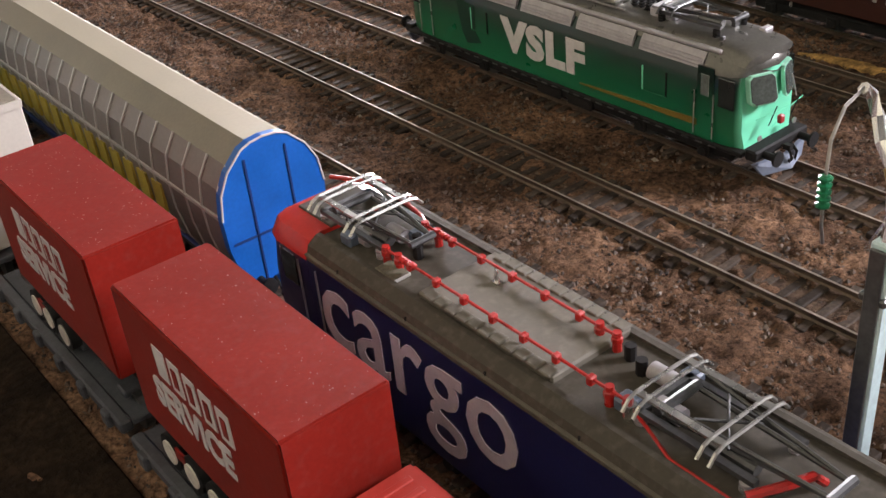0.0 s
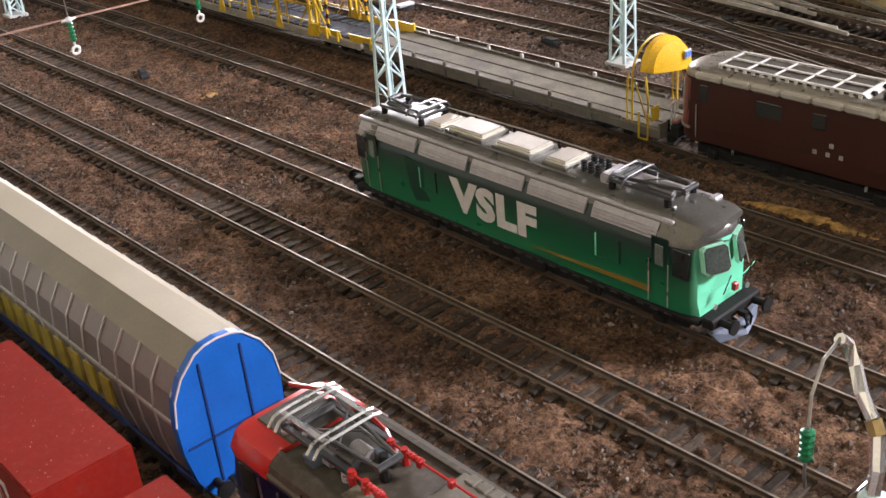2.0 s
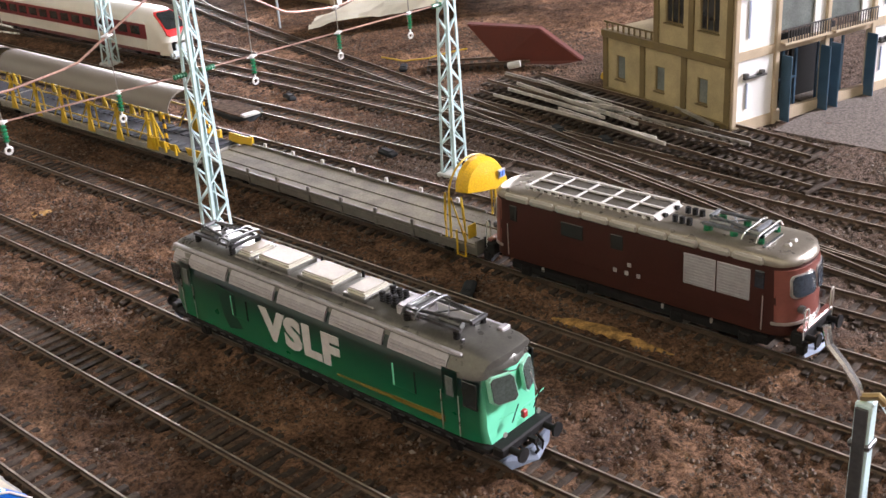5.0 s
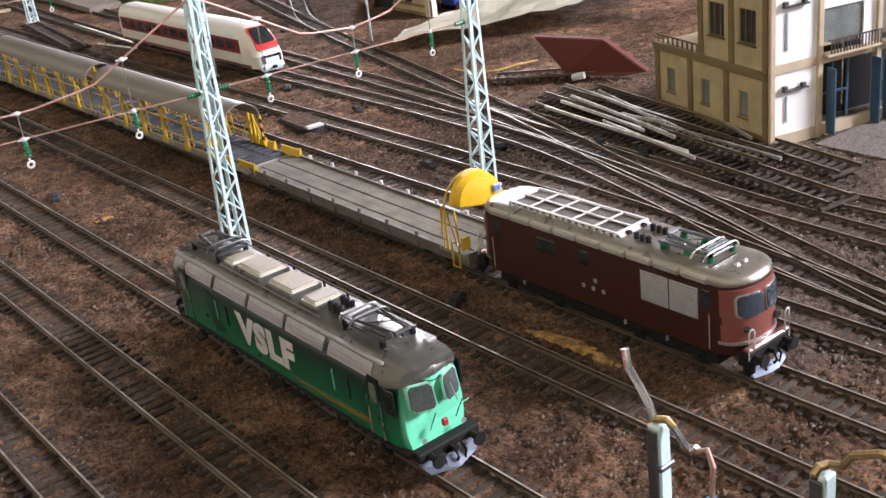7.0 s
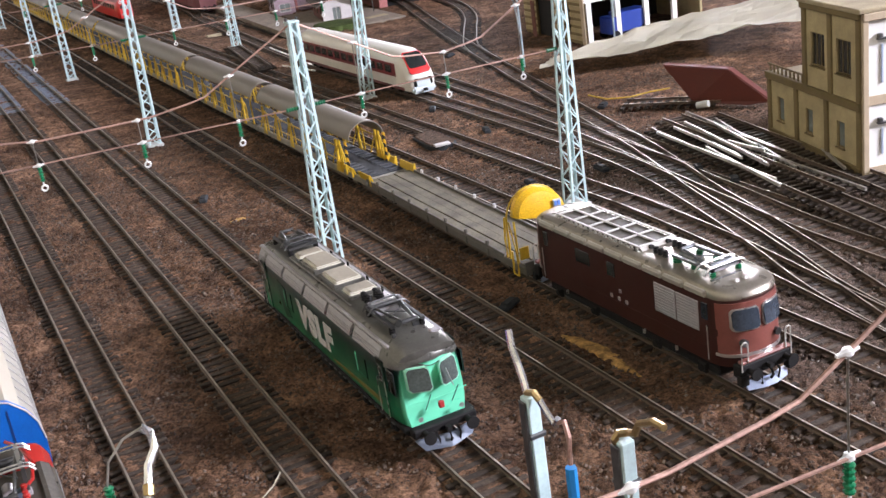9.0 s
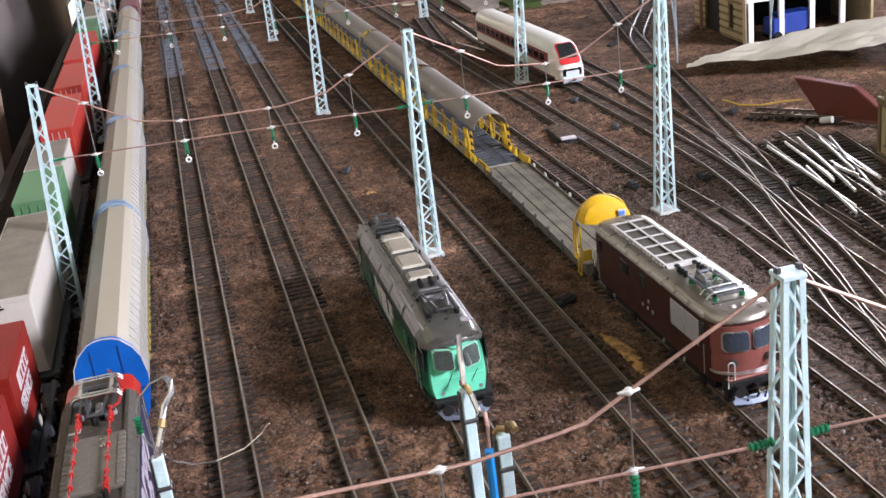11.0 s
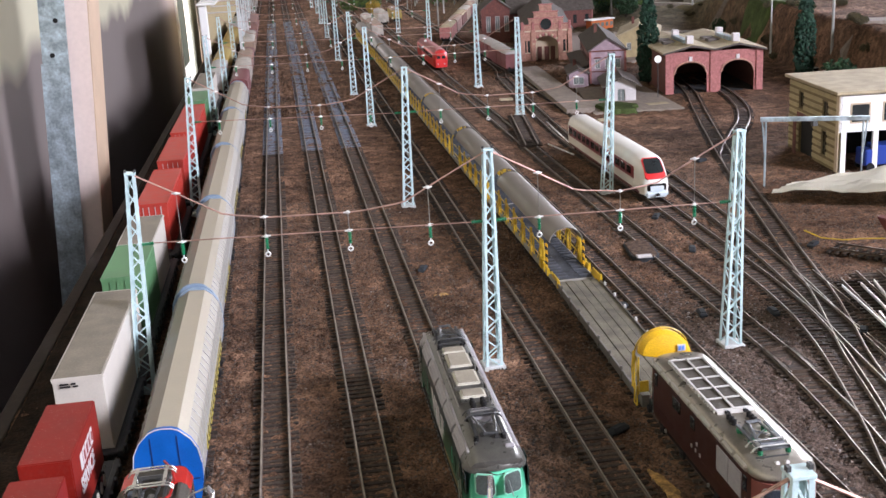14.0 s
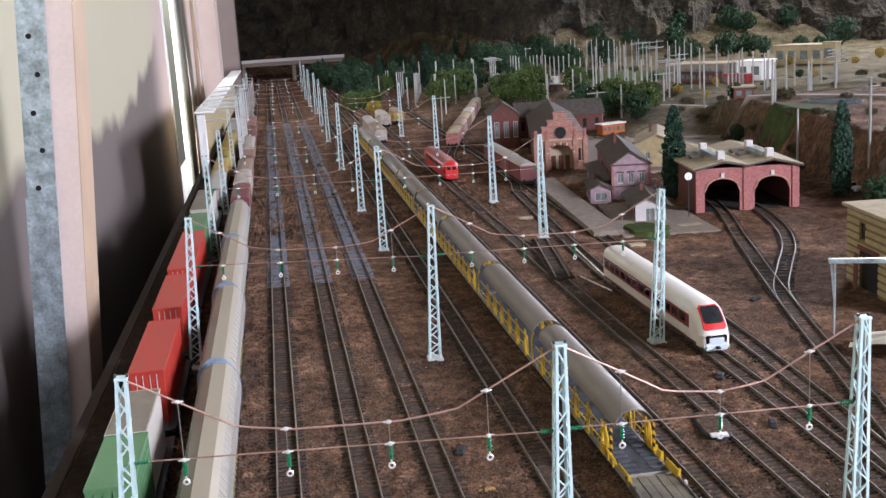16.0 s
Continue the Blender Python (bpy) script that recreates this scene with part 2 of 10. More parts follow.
PALEROOF = mat("pale_grey_roof_hatch", (0.135, 0.122, 0.098), 0.6, 0, 0.08, 120, 0.05, dust=0.12)
TRUCKRED = mat("dusty_red_box", (0.205, 0.0130, 0.0080), 0.5, 0, 0.11, 45, 0.06, dust=0.03)
DUSTPALE = mat("pale_dust", (0.50, 0.33, 0.30), 0.9)
CABRED = mat("red_cab", (0.40, 0.04, 0.03), 0.35, 0, 0.1, 90, 0.05, coat=0.2)
ORANGERED = mat("orange_red_container", (0.40, 0.035, 0.022), 0.5, 0, 0.12, 90, 0.06)
BLUEGLASS = mat("blue_grey_cab_glass", (0.035, 0.045, 0.060), 0.10, 0, 0.5, 50, 0.0, coat=0.4)
CABGLASS = mat("pale_cab_glass", (0.075, 0.090, 0.082), 0.10, 0, 0.4, 40, 0.0, coat=0.4)
CANOPYSILL = mat("pale_grey_carrier_sill", (0.25, 0.235, 0.205), 0.55, 0.1, 0.3, 120, 0.15, dust=0.1)
# dusty tan that holds the weaker light on container roofs
DIMROOF = mat("tan_dimmed_container_roof", (0.205, 0.178, 0.138), 0.6, 0, 0.2, 50, 0.08, dust=0.1)
# dark brown of the layout's edge, deepened by the edge train's painted shade
EDGESHADE = mat("black_brown_edge_shade", (0.021, 0.0135, 0.0085), 0.9, 0, 0.6, 60, 0.8, 420, 0.0012)
WHITEBOX = mat("off_white_container", (0.52, 0.48, 0.42), 0.5, 0, 0.06, 60, 0.04)
GREENBOX = mat("dull_green_container", (0.10, 0.22, 0.10), 0.5, 0, 0.12, 60, 0.05)
SLATE = mat("slate_grey_wagon_frame", (0.058, 0.062, 0.070), 0.5, 0.1, 0.25, 200, 0.1)
TYRE = mat("black_rubber", (0.012, 0.012, 0.012), 0.75, 0, 0.2, 300, 0.1)
HUB = mat("cream_wheel_hub", (0.62, 0.58, 0.50), 0.5)
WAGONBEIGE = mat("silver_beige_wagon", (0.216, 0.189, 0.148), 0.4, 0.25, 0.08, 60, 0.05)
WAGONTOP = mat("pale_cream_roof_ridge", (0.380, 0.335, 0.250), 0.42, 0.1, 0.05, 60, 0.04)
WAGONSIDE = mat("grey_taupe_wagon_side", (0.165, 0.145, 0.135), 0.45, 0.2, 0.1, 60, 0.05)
# the wagon side's colour again, with eastern daylight put into it
WAGONSIDELIT = mat("wagon_side_painted_daylight", (0.30, 0.275, 0.225), 0.42, 0.1, 0.08, 60, 0.05)
RIB = mat("pale_rib", (0.42, 0.41, 0.39), 0.45, 0.2, 0.06)
ENDBLUE = mat("bright_blue_end", (0.004, 0.10, 0.42), 0.4, 0, 0.12, 90, 0.05)
DEEPBLUE = mat("deep_blue_sill", (0.01, 0.03, 0.13), 0.45, 0, 0.12, 90, 0.05)
BAND = mat("grey_blue_band", (0.20, 0.27, 0.36), 0.5, 0, 0.12, 90, 0.05)
YELLOWPRINT = mat("faded_yellow_print", (0.36, 0.285, 0.045), 0.5, 0, 0.12, 300, 0.05)
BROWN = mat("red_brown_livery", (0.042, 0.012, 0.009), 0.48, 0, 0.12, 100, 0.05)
# the livery brown lightened: light on the cab front is in this colour
BROWNLIT = mat("rose_brown_cab_lit", (0.20, 0.062, 0.048), 0.42, 0, 0.1, 100, 0.05, coat=0.2)
SILVERROOF = mat("silver_beige_loco_roof", (0.31, 0.275, 0.225), 0.30, 0.6, 0.12, 120, 0.06, dust=0.15)
BRIGHTFRAME = mat("bright_silver_frame", (0.54, 0.52, 0.49), 0.55, 0.1, 0.06, 120, 0.05)
SILVERTRIM = mat("silver_trim", (0.50, 0.49, 0.47), 0.3, 0.7, 0.08, 120, 0.05)
YELLOW = mat("chrome_yellow_paint", (0.56, 0.36, 0.022), 0.42, 0, 0.1, 120, 0.06, coat=0.1)
DECK = mat("grey_olive_deck", (0.135, 0.120, 0.088), 0.75, 0, 0.38, 55, 0.2)
DECKSIDE = mat("grey_wagon_sill", (0.12, 0.108, 0.092), 0.55, 0.1, 0.2, 140, 0.1)
CANOPY = mat("grey_brown_canopy", (0.19, 0.165, 0.14), 0.5, 0, 0.06, 40, 0.05)
DECKRIB = mat("blue_grey_deck_rib", (0.075, 0.080, 0.094), 0.8, 0.0, 0.25, 120, 0.1)
DARKBLUEFLOOR = mat("blue_grey_floor", (0.050, 0.053, 0.060), 0.8, 0.0, 0.35, 120, 0.1)
RAILCARWHITE = mat("cream_white_railcar", (0.70, 0.67, 0.61), 0.4, 0, 0.05, 60, 0.03)
NOSEPALE = mat("pale_blue_white_nose", (0.56, 0.63, 0.66), 0.4, 0, 0.05, 60, 0.03)
RAILCARRED = mat("wine_red_band", (0.18, 0.015, 0.02), 0.4, 0, 0.08, 60, 0.03)
NOSERED = mat("signal_red_nose", (0.62, 0.03, 0.03), 0.35, 0, 0.08, 60, 0.03)
for m, level in ((TRUCKRED, 0.14), (BLACK, 0.2), (SLEEPER, 0.2), (BED, 0.1), (EDGESHADE, 0.1), (TYRE, 0.2), (BROWN, 0.3), (DECK, 0.25), (TAUPE, 0.2), (PALEROOF, 0.25), (DECKRIB, 0.15), (DARKBLUEFLOOR, 0.15), (DIMROOF, 0.2)):
    m.node_tree.nodes["Principled BSDF"].inputs["Specular IOR Level"].default_value = level
TRUCKRED.node_tree.nodes["Principled BSDF"].inputs["Sheen Weight"].default_value = 0.03
TRUCKRED.node_tree.nodes["Principled BSDF"].inputs["Sheen Roughness"].default_value = 0.4
NICKEL = mat("dull_nickel_rail", (0.42, 0.40, 0.36), 0.5, 0.7, 0.2, 90, 0.1)


# ---- mesh helpers ----
def part(name, bm, material, parent=None, label="", smooth=False):
    """Links a bmesh as one mesh object, under a thing or a part."""
    me = bpy.data.meshes.new(name)
    bm.normal_update()
    bm.to_mesh(me)
    bm.free()
    me.materials.append(material)
    if smooth:
        me.polygons.foreach_set("use_smooth", [True] * len(me.polygons))
        me.set_sharp_from_angle(angle=radians(38))
    ob = new(name, me)
    if parent is not None:
        ob.parent = parent
    if label:
        ob["label"] = label
    return ob


def thing(name, place, label, category, group="", kind=""):
    ob = new(name)
    ob.empty_display_size = 0.01
    ob.location = place
    return tagged(ob, label, category, group, kind)


def box(bm, x0, x1, y0, y1, z0, z1, bevel=0.0, seg=1):
    r = bmesh.ops.create_cube(bm, size=1)
    vs = r["verts"]
    bmesh.ops.scale(bm, vec=(x1 - x0, y1 - y0, z1 - z0), verts=vs)
    bmesh.ops.translate(bm, vec=((x0 + x1) / 2, (y0 + y1) / 2, (z0 + z1) / 2), verts=vs)
    if bevel:
        es = list({e for v in vs for e in v.link_edges})
        bmesh.ops.bevel(bm, geom=es, offset=bevel, segments=seg, affect="EDGES", clamp_overlap=True)
    return bm


def boxed(*a, **k):
    return box(bmesh.new(), *a, **k)


def rod(bm, p, q, r, seg=6, r2=None, caps=True):
    p, q = Vector(p), Vector(q)
    d = q - p
    m = Matrix.Translation((p + q) / 2) @ d.to_track_quat("Z", "Y").to_matrix().to_4x4()
    bmesh.ops.create_cone(bm, cap_ends=caps, segments=seg, radius1=r, radius2=r if r2 is None else r2, depth=d.length, matrix=m)
    return bm


def strip(bm, pts, r, seg=5):
    """A bent rod through the points."""
    rings = []
    for i, p in enumerate(pts):
        a, c = Vector(pts[max(i - 1, 0)]), Vector(pts[min(i + 1, len(pts) - 1)])
        q = (c - a).to_track_quat("Z", "Y").to_matrix()
        rings.append([bm.verts.new(Vector(p) + q @ Vector((r * math.cos(2 * math.pi * k / seg), r * math.sin(2 * math.pi * k / seg), 0))) for k in range(seg)])
    for a, c in zip(rings, rings[1:]):
        for k in range(seg):
            bm.faces.new((a[k], a[(k + 1) % seg], c[(k + 1) % seg], c[k]))
    bm.faces.new(rings[0][::-1]), bm.faces.new(rings[-1])
    return bm


def prism(bm, prof, y0, y1, axis="y"):
    """Extrudes an outline of (x, z) along y (or of (y, z) along x)."""
    def at(p, d):
        return (p[0], d, p[1]) if axis == "y" else (d, p[0], p[1])
    a = [bm.verts.new(at(p, y0)) for p in prof]
    c = [bm.verts.new(at(p, y1)) for p in prof]
    n = len(prof)
    for k in range(n):
        bm.faces.new((a[k], a[(k + 1) % n], c[(k + 1) % n], c[k]))
    bm.faces.new(a[::-1]), bm.faces.new(c)
    bmesh.ops.recalc_face_normals(bm, faces=bm.faces)
    return bm


def loft(bm, rings):
    """Skins closed rings of points one after another and caps the ends."""
    vs = [[bm.verts.new(p) for p in ring] for ring in rings]
    n = len(vs[0])
    for a, c in zip(vs, vs[1:]):
        for k in range(n):
            bm.faces.new((a[k], a[(k + 1) % n], c[(k + 1) % n], c[k]))
    bm.faces.new(vs[0][::-1]), bm.faces.new(vs[-1])
    bmesh.ops.recalc_face_normals(bm, faces=bm.faces)
    return bm


def turned(p, q, profile, seg=8):
    """One closed turned piece from p to q; profile gives (share of the length, radius)."""
    p, q = Vector(p), Vector(q)
    d = (q - p).normalized()
    u = d.orthogonal().normalized()
    v = d.cross(u)
    bm = bmesh.new()
    loft(bm, [[p + (q - p) * t + (u * math.cos(2 * math.pi * k / seg) + v * math.sin(2 * math.pi * k / seg)) * r for k in range(seg)] for t, r in profile])
    return bm


RIBS = [(0.0, 0.0007)] + [pr for k in range(5) for pr in ((k / 5 + 0.03, 0.0008), (k / 5 + 0.07, 0.0014), (k / 5 + 0.13, 0.0014), (k / 5 + 0.17, 0.0008))] + [(1.0, 0.0007)]


def both(half):
    """A closed outline from its right half, top to bottom."""
    return half + [(-x, z) for x, z in reversed(half) if x]


def lettering(text, size, depth, material, parent, m, name="lettering", label="", bold=0.0, wide=1.0, gap=1.0, span=None):
    """Raised printed letters laid at the pose m."""
    cu = bpy.data.curves.new(name, "FONT")
    cu.body, cu.size, cu.extrude, cu.offset, cu.space_character, cu.resolution_u = text, size, depth, bold, gap, 3
    tmp = new("tmp", cu)
    bpy.context.view_layer.update()
    me = bpy.data.meshes.new_from_object(tmp.evaluated_get(bpy.context.evaluated_depsgraph_get()))
    bpy.data.objects.remove(tmp), bpy.data.curves.remove(cu)
    if span:
        xs, ys = [v.co.x for v in me.vertices], [v.co.y for v in me.vertices]
        me.transform(m @ Matrix.Diagonal((span[0] / (max(xs) - min(xs)), span[1] / (max(ys) - min(ys)), 1, 1)) @ Matrix.Translation((-min(xs), -min(ys), 0)))
    else:
        me.transform(m @ Matrix.Diagonal((wide, 1, 1, 1)))
    me.materials.clear()
    me.materials.append(material)
    ob = new(name, me)
    ob.parent = parent
    if label:
        ob["label"] = label
    return ob


def frame_m(o, u, v):
    """A pose whose x runs along u and y along v."""
    u, v = Vector(u).normalized(), Vector(v).normalized()
    w = u.cross(v)
    m = Matrix((u, v, w)).transposed().to_4x4()
    m.translation = o
    return m


# ---- the room ----
def slab(name, x0, x1, y0, y1, z0, z1, material, label):
    ob = part(name, boxed(x0, x1, y0, y1, z0, z1), material)
    return tagged(ob, label, "wall", kind="structure")


# room walls and ceiling stay unseen; their dark greys limit bounced light
PLASTER = mat("grey_plaster", (0.12, 0.118, 0.115), 0.85, 0, 0.06, 3, 0.2, 120, 0.001)
PINKWOOD = mat("pinkish_white_painted_wood", (0.66, 0.54, 0.48), 0.6, 0, 0.06, 8, 0.1, 200, 0.0006)
DARKBOARD = mat("dark_brown_board", (0.030, 0.020, 0.014), 0.85, 0, 0.25, 9, 0.15, 150, 0.0005)
FLOORING = mat("dull_floor", (0.10, 0.09, 0.08), 0.7, 0, 0.2, 4)
CEILING = mat("dark_ceiling_low_bounce", (0.11, 0.11, 0.11), 0.9, 0, 0.05, 3)
GALV = mat("galvanised_steel", (0.42, 0.50, 0.53), 0.42, 0.6, 0.35, 70, 0.1, 300)
X0, X1, Y0, Y1, Z0, Z1 = -0.62, 4.4, -2.5, 11.5, -0.95, 2.1
tagged(part("floor", boxed(X0 - 0.1, X1 + 0.1, Y0 - 0.1, Y1 + 0.1, Z0 - 0.1, Z0), FLOORING), "dull grey floor of the room", "floor", kind="structure")
tagged(part("ceiling", boxed(X0 - 0.1, X1 + 0.1, Y0 - 0.1, Y1 + 0.1, Z1, Z1 + 0.1), CEILING), "unseen ceiling, kept dark grey so that little light bounces", "ceiling", kind="structure")
slab("wall_south", X0 - 0.1, X1 + 0.1, Y0 - 0.2, Y0 - 0.05, Z0, Z1, PLASTER, "unseen room wall, kept dark grey so that little light bounces")
slab("wall_north", X0 - 0.1, X1 + 0.1, Y1, Y1 + 0.1, Z0, Z1, PLASTER, "unseen room wall, kept dark grey so that little light bounces")
slab("wall_east", X1, X1 + 0.1, Y0 - 0.05, Y1, Z0, Z1, PLASTER, "unseen room wall, kept dark grey so that little light bounces")


# ---- the baseboard's scenery ground ----
EDGE = -0.235


def hill(x, y):
    """Height of the scenery over the yard's plane."""
    def ramp(v, a, c):
        t = min(1, max(0, (v - a) / (c - a)))
        return t * t * (3 - 2 * t)
    wall = ramp(x - 0.15 * (y - 1.03), 0.925, 0.955) * ramp(y, 0.80, 0.95) * (1 - ramp(y, 1.9, 2.7))
    slope = ramp(y + 0.35 * (x - 0.9), 1.95, 2.75) * ramp(x, 0.60, 1.0)
    h = max(0.10 * wall, 0.045 * slope)
    h += 0.012 * noise.noise((x * 4, y * 4, 6)) * ramp(x, 0.75, 1.1) * ramp(y, 1.8, 2.4)
    back = 7.3 - 2.0 * ramp(x, 0.5, 1.7)
    h += ramp(y, back, back + 1.6) * (0.9 + 0.25 * noise.noise((x * 1.3, y * 1.1, 3)))
    return h


def bumps(x, y):
    n1 = noise.noise((x * 38, y * 38, 0.5)) * 0.0010
    n2 = noise.noise((x * 140, y * 140, 7.5)) * 0.0014
    n3 = noise.noise((x * 330, y * 330, 2.5)) * 0.0016
    return n1 + n2 + n3


def ground_sheet():
    def steps(stops):
        out = [stops[0][0]]
        for (a, st), (c, _) in zip(stops, stops[1:]):
            k = max(1, round((c - a) / st))
            out += [a + (c - a) * (i + 1) / k for i in range(k)]
        return out
    xs = steps([(EDGE, 0.0015), (0.34, 0.004), (0.9, 0.02), (1.6, 0.05), (X1 - 0.01, 0.05)])
    ys = steps([(-0.95, 0.01), (-0.45, 0.0015), (0.25, 0.0032), (0.9, 0.01), (2.0, 0.03), (5.0, 0.08), (Y1 - 0.01, 0.08)])
    verts = []
    for y in ys:
        for x in xs:
            near = 1 if y < 1.2 and x < 0.9 else 2.2
            verts.append((x, y, -0.0034 + hill(x, y) + bumps(x, y) * near))
    w = len(xs)
    faces = [(j * w + i, j * w + i + 1, (j + 1) * w + i + 1, (j + 1) * w + i) for j in range(len(ys) - 1) for i in range(w - 1)]
    me = bpy.data.meshes.new("ground")
    me.from_pydata(verts, [], faces)
    me.polygons.foreach_set("use_smooth", [True] * len(me.polygons))
    me.materials.append(EARTH)
    return tagged(new("ground", me), "brown strewn earth and grit of the model layout", "ground", kind="structure")


ground_sheet()
tagged(part("baseboard_fascia", boxed(EDGE - 0.012, EDGE - 0.0005, -0.95, 9.5, -0.12, -0.002, 0.001), DARKBOARD), "dark brown wooden edge of the layout's baseboard", "trim", kind="structure")
# strip added beside the edge train, its shade put into the colour
tagged(part("edge_strip", boxed(EDGE + 0.001, EDGE + 0.048, -0.95, 6.0, -0.008, -0.0018, 0.0006), EDGESHADE), "dark brown edge strip with the train's shade put into its colour", "trim", kind="structure")
tagged(part("baseboard_underside", boxed(EDGE, X1 - 0.02, -0.95, 9.5, -0.14, -0.012), DARKBOARD), "dark underside of the layout's baseboard", "baseboard", kind="structure")


# ---- track ----
GAUGE = 0.0087
SLEEPER_STEP = 0.0072
_sleeper = bmesh.new()
box(_sleeper, -0.0150, 0.0150, -0.00155, 0.00155, -0.0042, -0.0021, 0.0003)
_tmp = part("sleeper", _sleeper, SLEEPER)
SLEEPER_MESH = _tmp.data
bpy.data.objects.remove(_tmp)


def smooth_line(pts, step=0.012):
    """Points every few millimetres along a curve through the corners given."""
    P = [Vector((*p, 0)) for p in pts]
    if len(P) == 2:
        return [P[0] + (P[1] - P[0]) * t for t in (0, 0.25, 0.5, 0.75, 1)]
    out = []
    for i in range(len(P) - 1):
        a, p, q, c = P[max(i - 1, 0)], P[i], P[i + 1], P[min(i + 2, len(P) - 1)]
        k = max(2, int((q - p).length / step))
        for j in range(k):
            t = j / k
            out.append(0.5 * ((2 * p) + (q - a) * t + (2 * a - 5 * p + 4 * q - c) * t * t + (3 * p - a - 3 * q + c) * t ** 3))
    return out + [P[-1]]


def rail_mesh(line, off, lift=0.0):
    prof = [(-0.00045, 0.0), (0.00045, 0.0), (0.00045, -0.0006), (0.0002, -0.0008), (0.0002, -0.0017), (0.0009, -0.0022), (-0.0009, -0.0022), (-0.0002, -0.0017), (-0.0002, -0.0008), (-0.00045, -0.0006)]
    verts, faces = [], []
    n = len(prof)
    for i, p in enumerate(line):
        d = (line[min(i + 1, len(line) - 1)] - line[max(i - 1, 0)]).normalized()
        s = Vector((d.y, -d.x, 0))
        h = hill(p.x, p.y) + lift
        for x, z in prof:
            v = p + s * (off + x)
            verts.append((v.x, v.y, z + h))
    for i in range(len(line) - 1):
        for k in range(n):
            faces.append((i * n + k, i * n + (k + 1) % n, (i + 1) * n + (k + 1) % n, (i + 1) * n + k))
    me = bpy.data.meshes.new("rail")
    me.from_pydata(verts, [], faces)
    me.materials.append(RAIL), me.materials.append(RAILTOP)
    me.polygons.foreach_set("material_index", [1 if f % n == 0 else 0 for f in range(len(faces))])
    me.validate()
    return me


def track(pts, label, near=(-0.45, 0.45), sink=0.0, seed=1, name="railway_track", kind="structure", place_z=0.0, blue=None):
    """Two rails on sleepers along a line; the sleepers nearest the walk are pieces of their own."""
    root = thing(name, (0, 0, place_z), label, "track", "railway tracks", kind)
    line = smooth_line(pts)
    for off in (-GAUGE, GAUGE):
        ob = new("rail", rail_mesh(line, off))
        ob.parent = root
    verts, faces = [], []
    for i, p in enumerate(line):
        d = (line[min(i + 1, len(line) - 1)] - line[max(i - 1, 0)]).normalized()
        sd = Vector((d.y, -d.x, 0))
        for off, z in ((-0.0120, -0.0070), (-0.0098, -0.0031), (0.0098, -0.0031), (0.0120, -0.0070)):
            v = p + sd * off
            verts.append((v.x, v.y, z + hill(p.x, p.y)))
        if i and name == "railway_track":
            faces += [(4 * i - 4 + k, 4 * i - 3 + k, 4 * i + 1 + k, 4 * i + k) for k in range(3)]
    if faces:
        me = bpy.data.meshes.new("track_bed")
        me.from_pydata(verts, [], faces)
        me.materials.append(BED)
        new("track_bed", me).parent = root
    rnd = random.Random(seed)
    lots = {"far_sleepers": ([], []), "grey_sleepers": ([], [])}
    sv = [v.co.copy() for v in SLEEPER_MESH.vertices]
    sf = [tuple(f.vertices) for f in SLEEPER_MESH.polygons]
    dist, nxt, made = 0.0, 0.0, 0
    for a, c in zip(line, line[1:]):
        seg = (c - a).length
        while nxt <= dist + seg:
            p = a + (c - a) * ((nxt - dist) / seg)
            ang = math.atan2(c.y - a.y, c.x - a.x) - math.pi / 2 + rnd.uniform(-0.02, 0.02)
            m = Matrix.Translation((p.x, p.y, hill(p.x, p.y) + rnd.uniform(-0.0007, 0.0001) - sink)) @ Matrix.Rotation(ang, 4, "Z")
            if near[0] < p.y < near[1] and made < 114:
                ob = new("sleeper", SLEEPER_MESH)
                ob.parent, ob.matrix_local = root, m
                made += 1
            else:
                verts, faces = lots["grey_sleepers" if blue and blue[0] < p.y < blue[1] else "far_sleepers"]
                o = len(verts)
                verts += [m @ v for v in sv]
                faces += [tuple(o + i for i in f) for f in sf]
            nxt += SLEEPER_STEP
        dist += seg
    for name, (verts, faces) in lots.items():
        if not verts:
            continue
        me = bpy.data.meshes.new(name)
        me.from_pydata(verts, [], faces)
        me.materials.append(SLEEPER if name == "far_sleepers" else SHEENSLEEPER)
        ob = new(name, me)
        ob.parent = root
        ob["kind"] = "stuff"
    return root


TX = {1: -0.1645, 2: -0.1110, 3: -0.0580, 4: 0.0, 5: 0.0572, 6: 0.1352, 7: 0.1965, 8: 0.2395}
def drift(k, y):
    """The western lines run a little off the layout's long axis."""
    if k < 3:
        return -0.009 * min(max(y, 0.0), 1.3) - 0.0042 * max(0.0, y - 1.3)
    return -0.0042 * (y + 0.1) if k < 6 else 0.0


for k, x in TX.items():
    line = [(x + drift(k, y), y) for y in (-0.93, -0.30, 0.0, 0.6, 1.3, 2.2, 4.0, 7.0)]
    if k == 7:
        line = [(0.1868, -0.93), (0.1878, -0.45), (0.1884, -0.25), (0.1893, -0.10), (0.1935, 0.10), (0.1958, 0.30), (0.1965, 0.60), (0.1965, 7.0)]
    # lines 3 to 5 carry the painted blue sheen over their far stretch
    track(line, "straight model railway track with rusty rails on dark sleepers", (-0.42, 0.40) if k in (3, 4, 5, 6) else (-0.42, 0.1), seed=k, blue=(0.85, 3.4) if k in (3, 4, 5) else None)


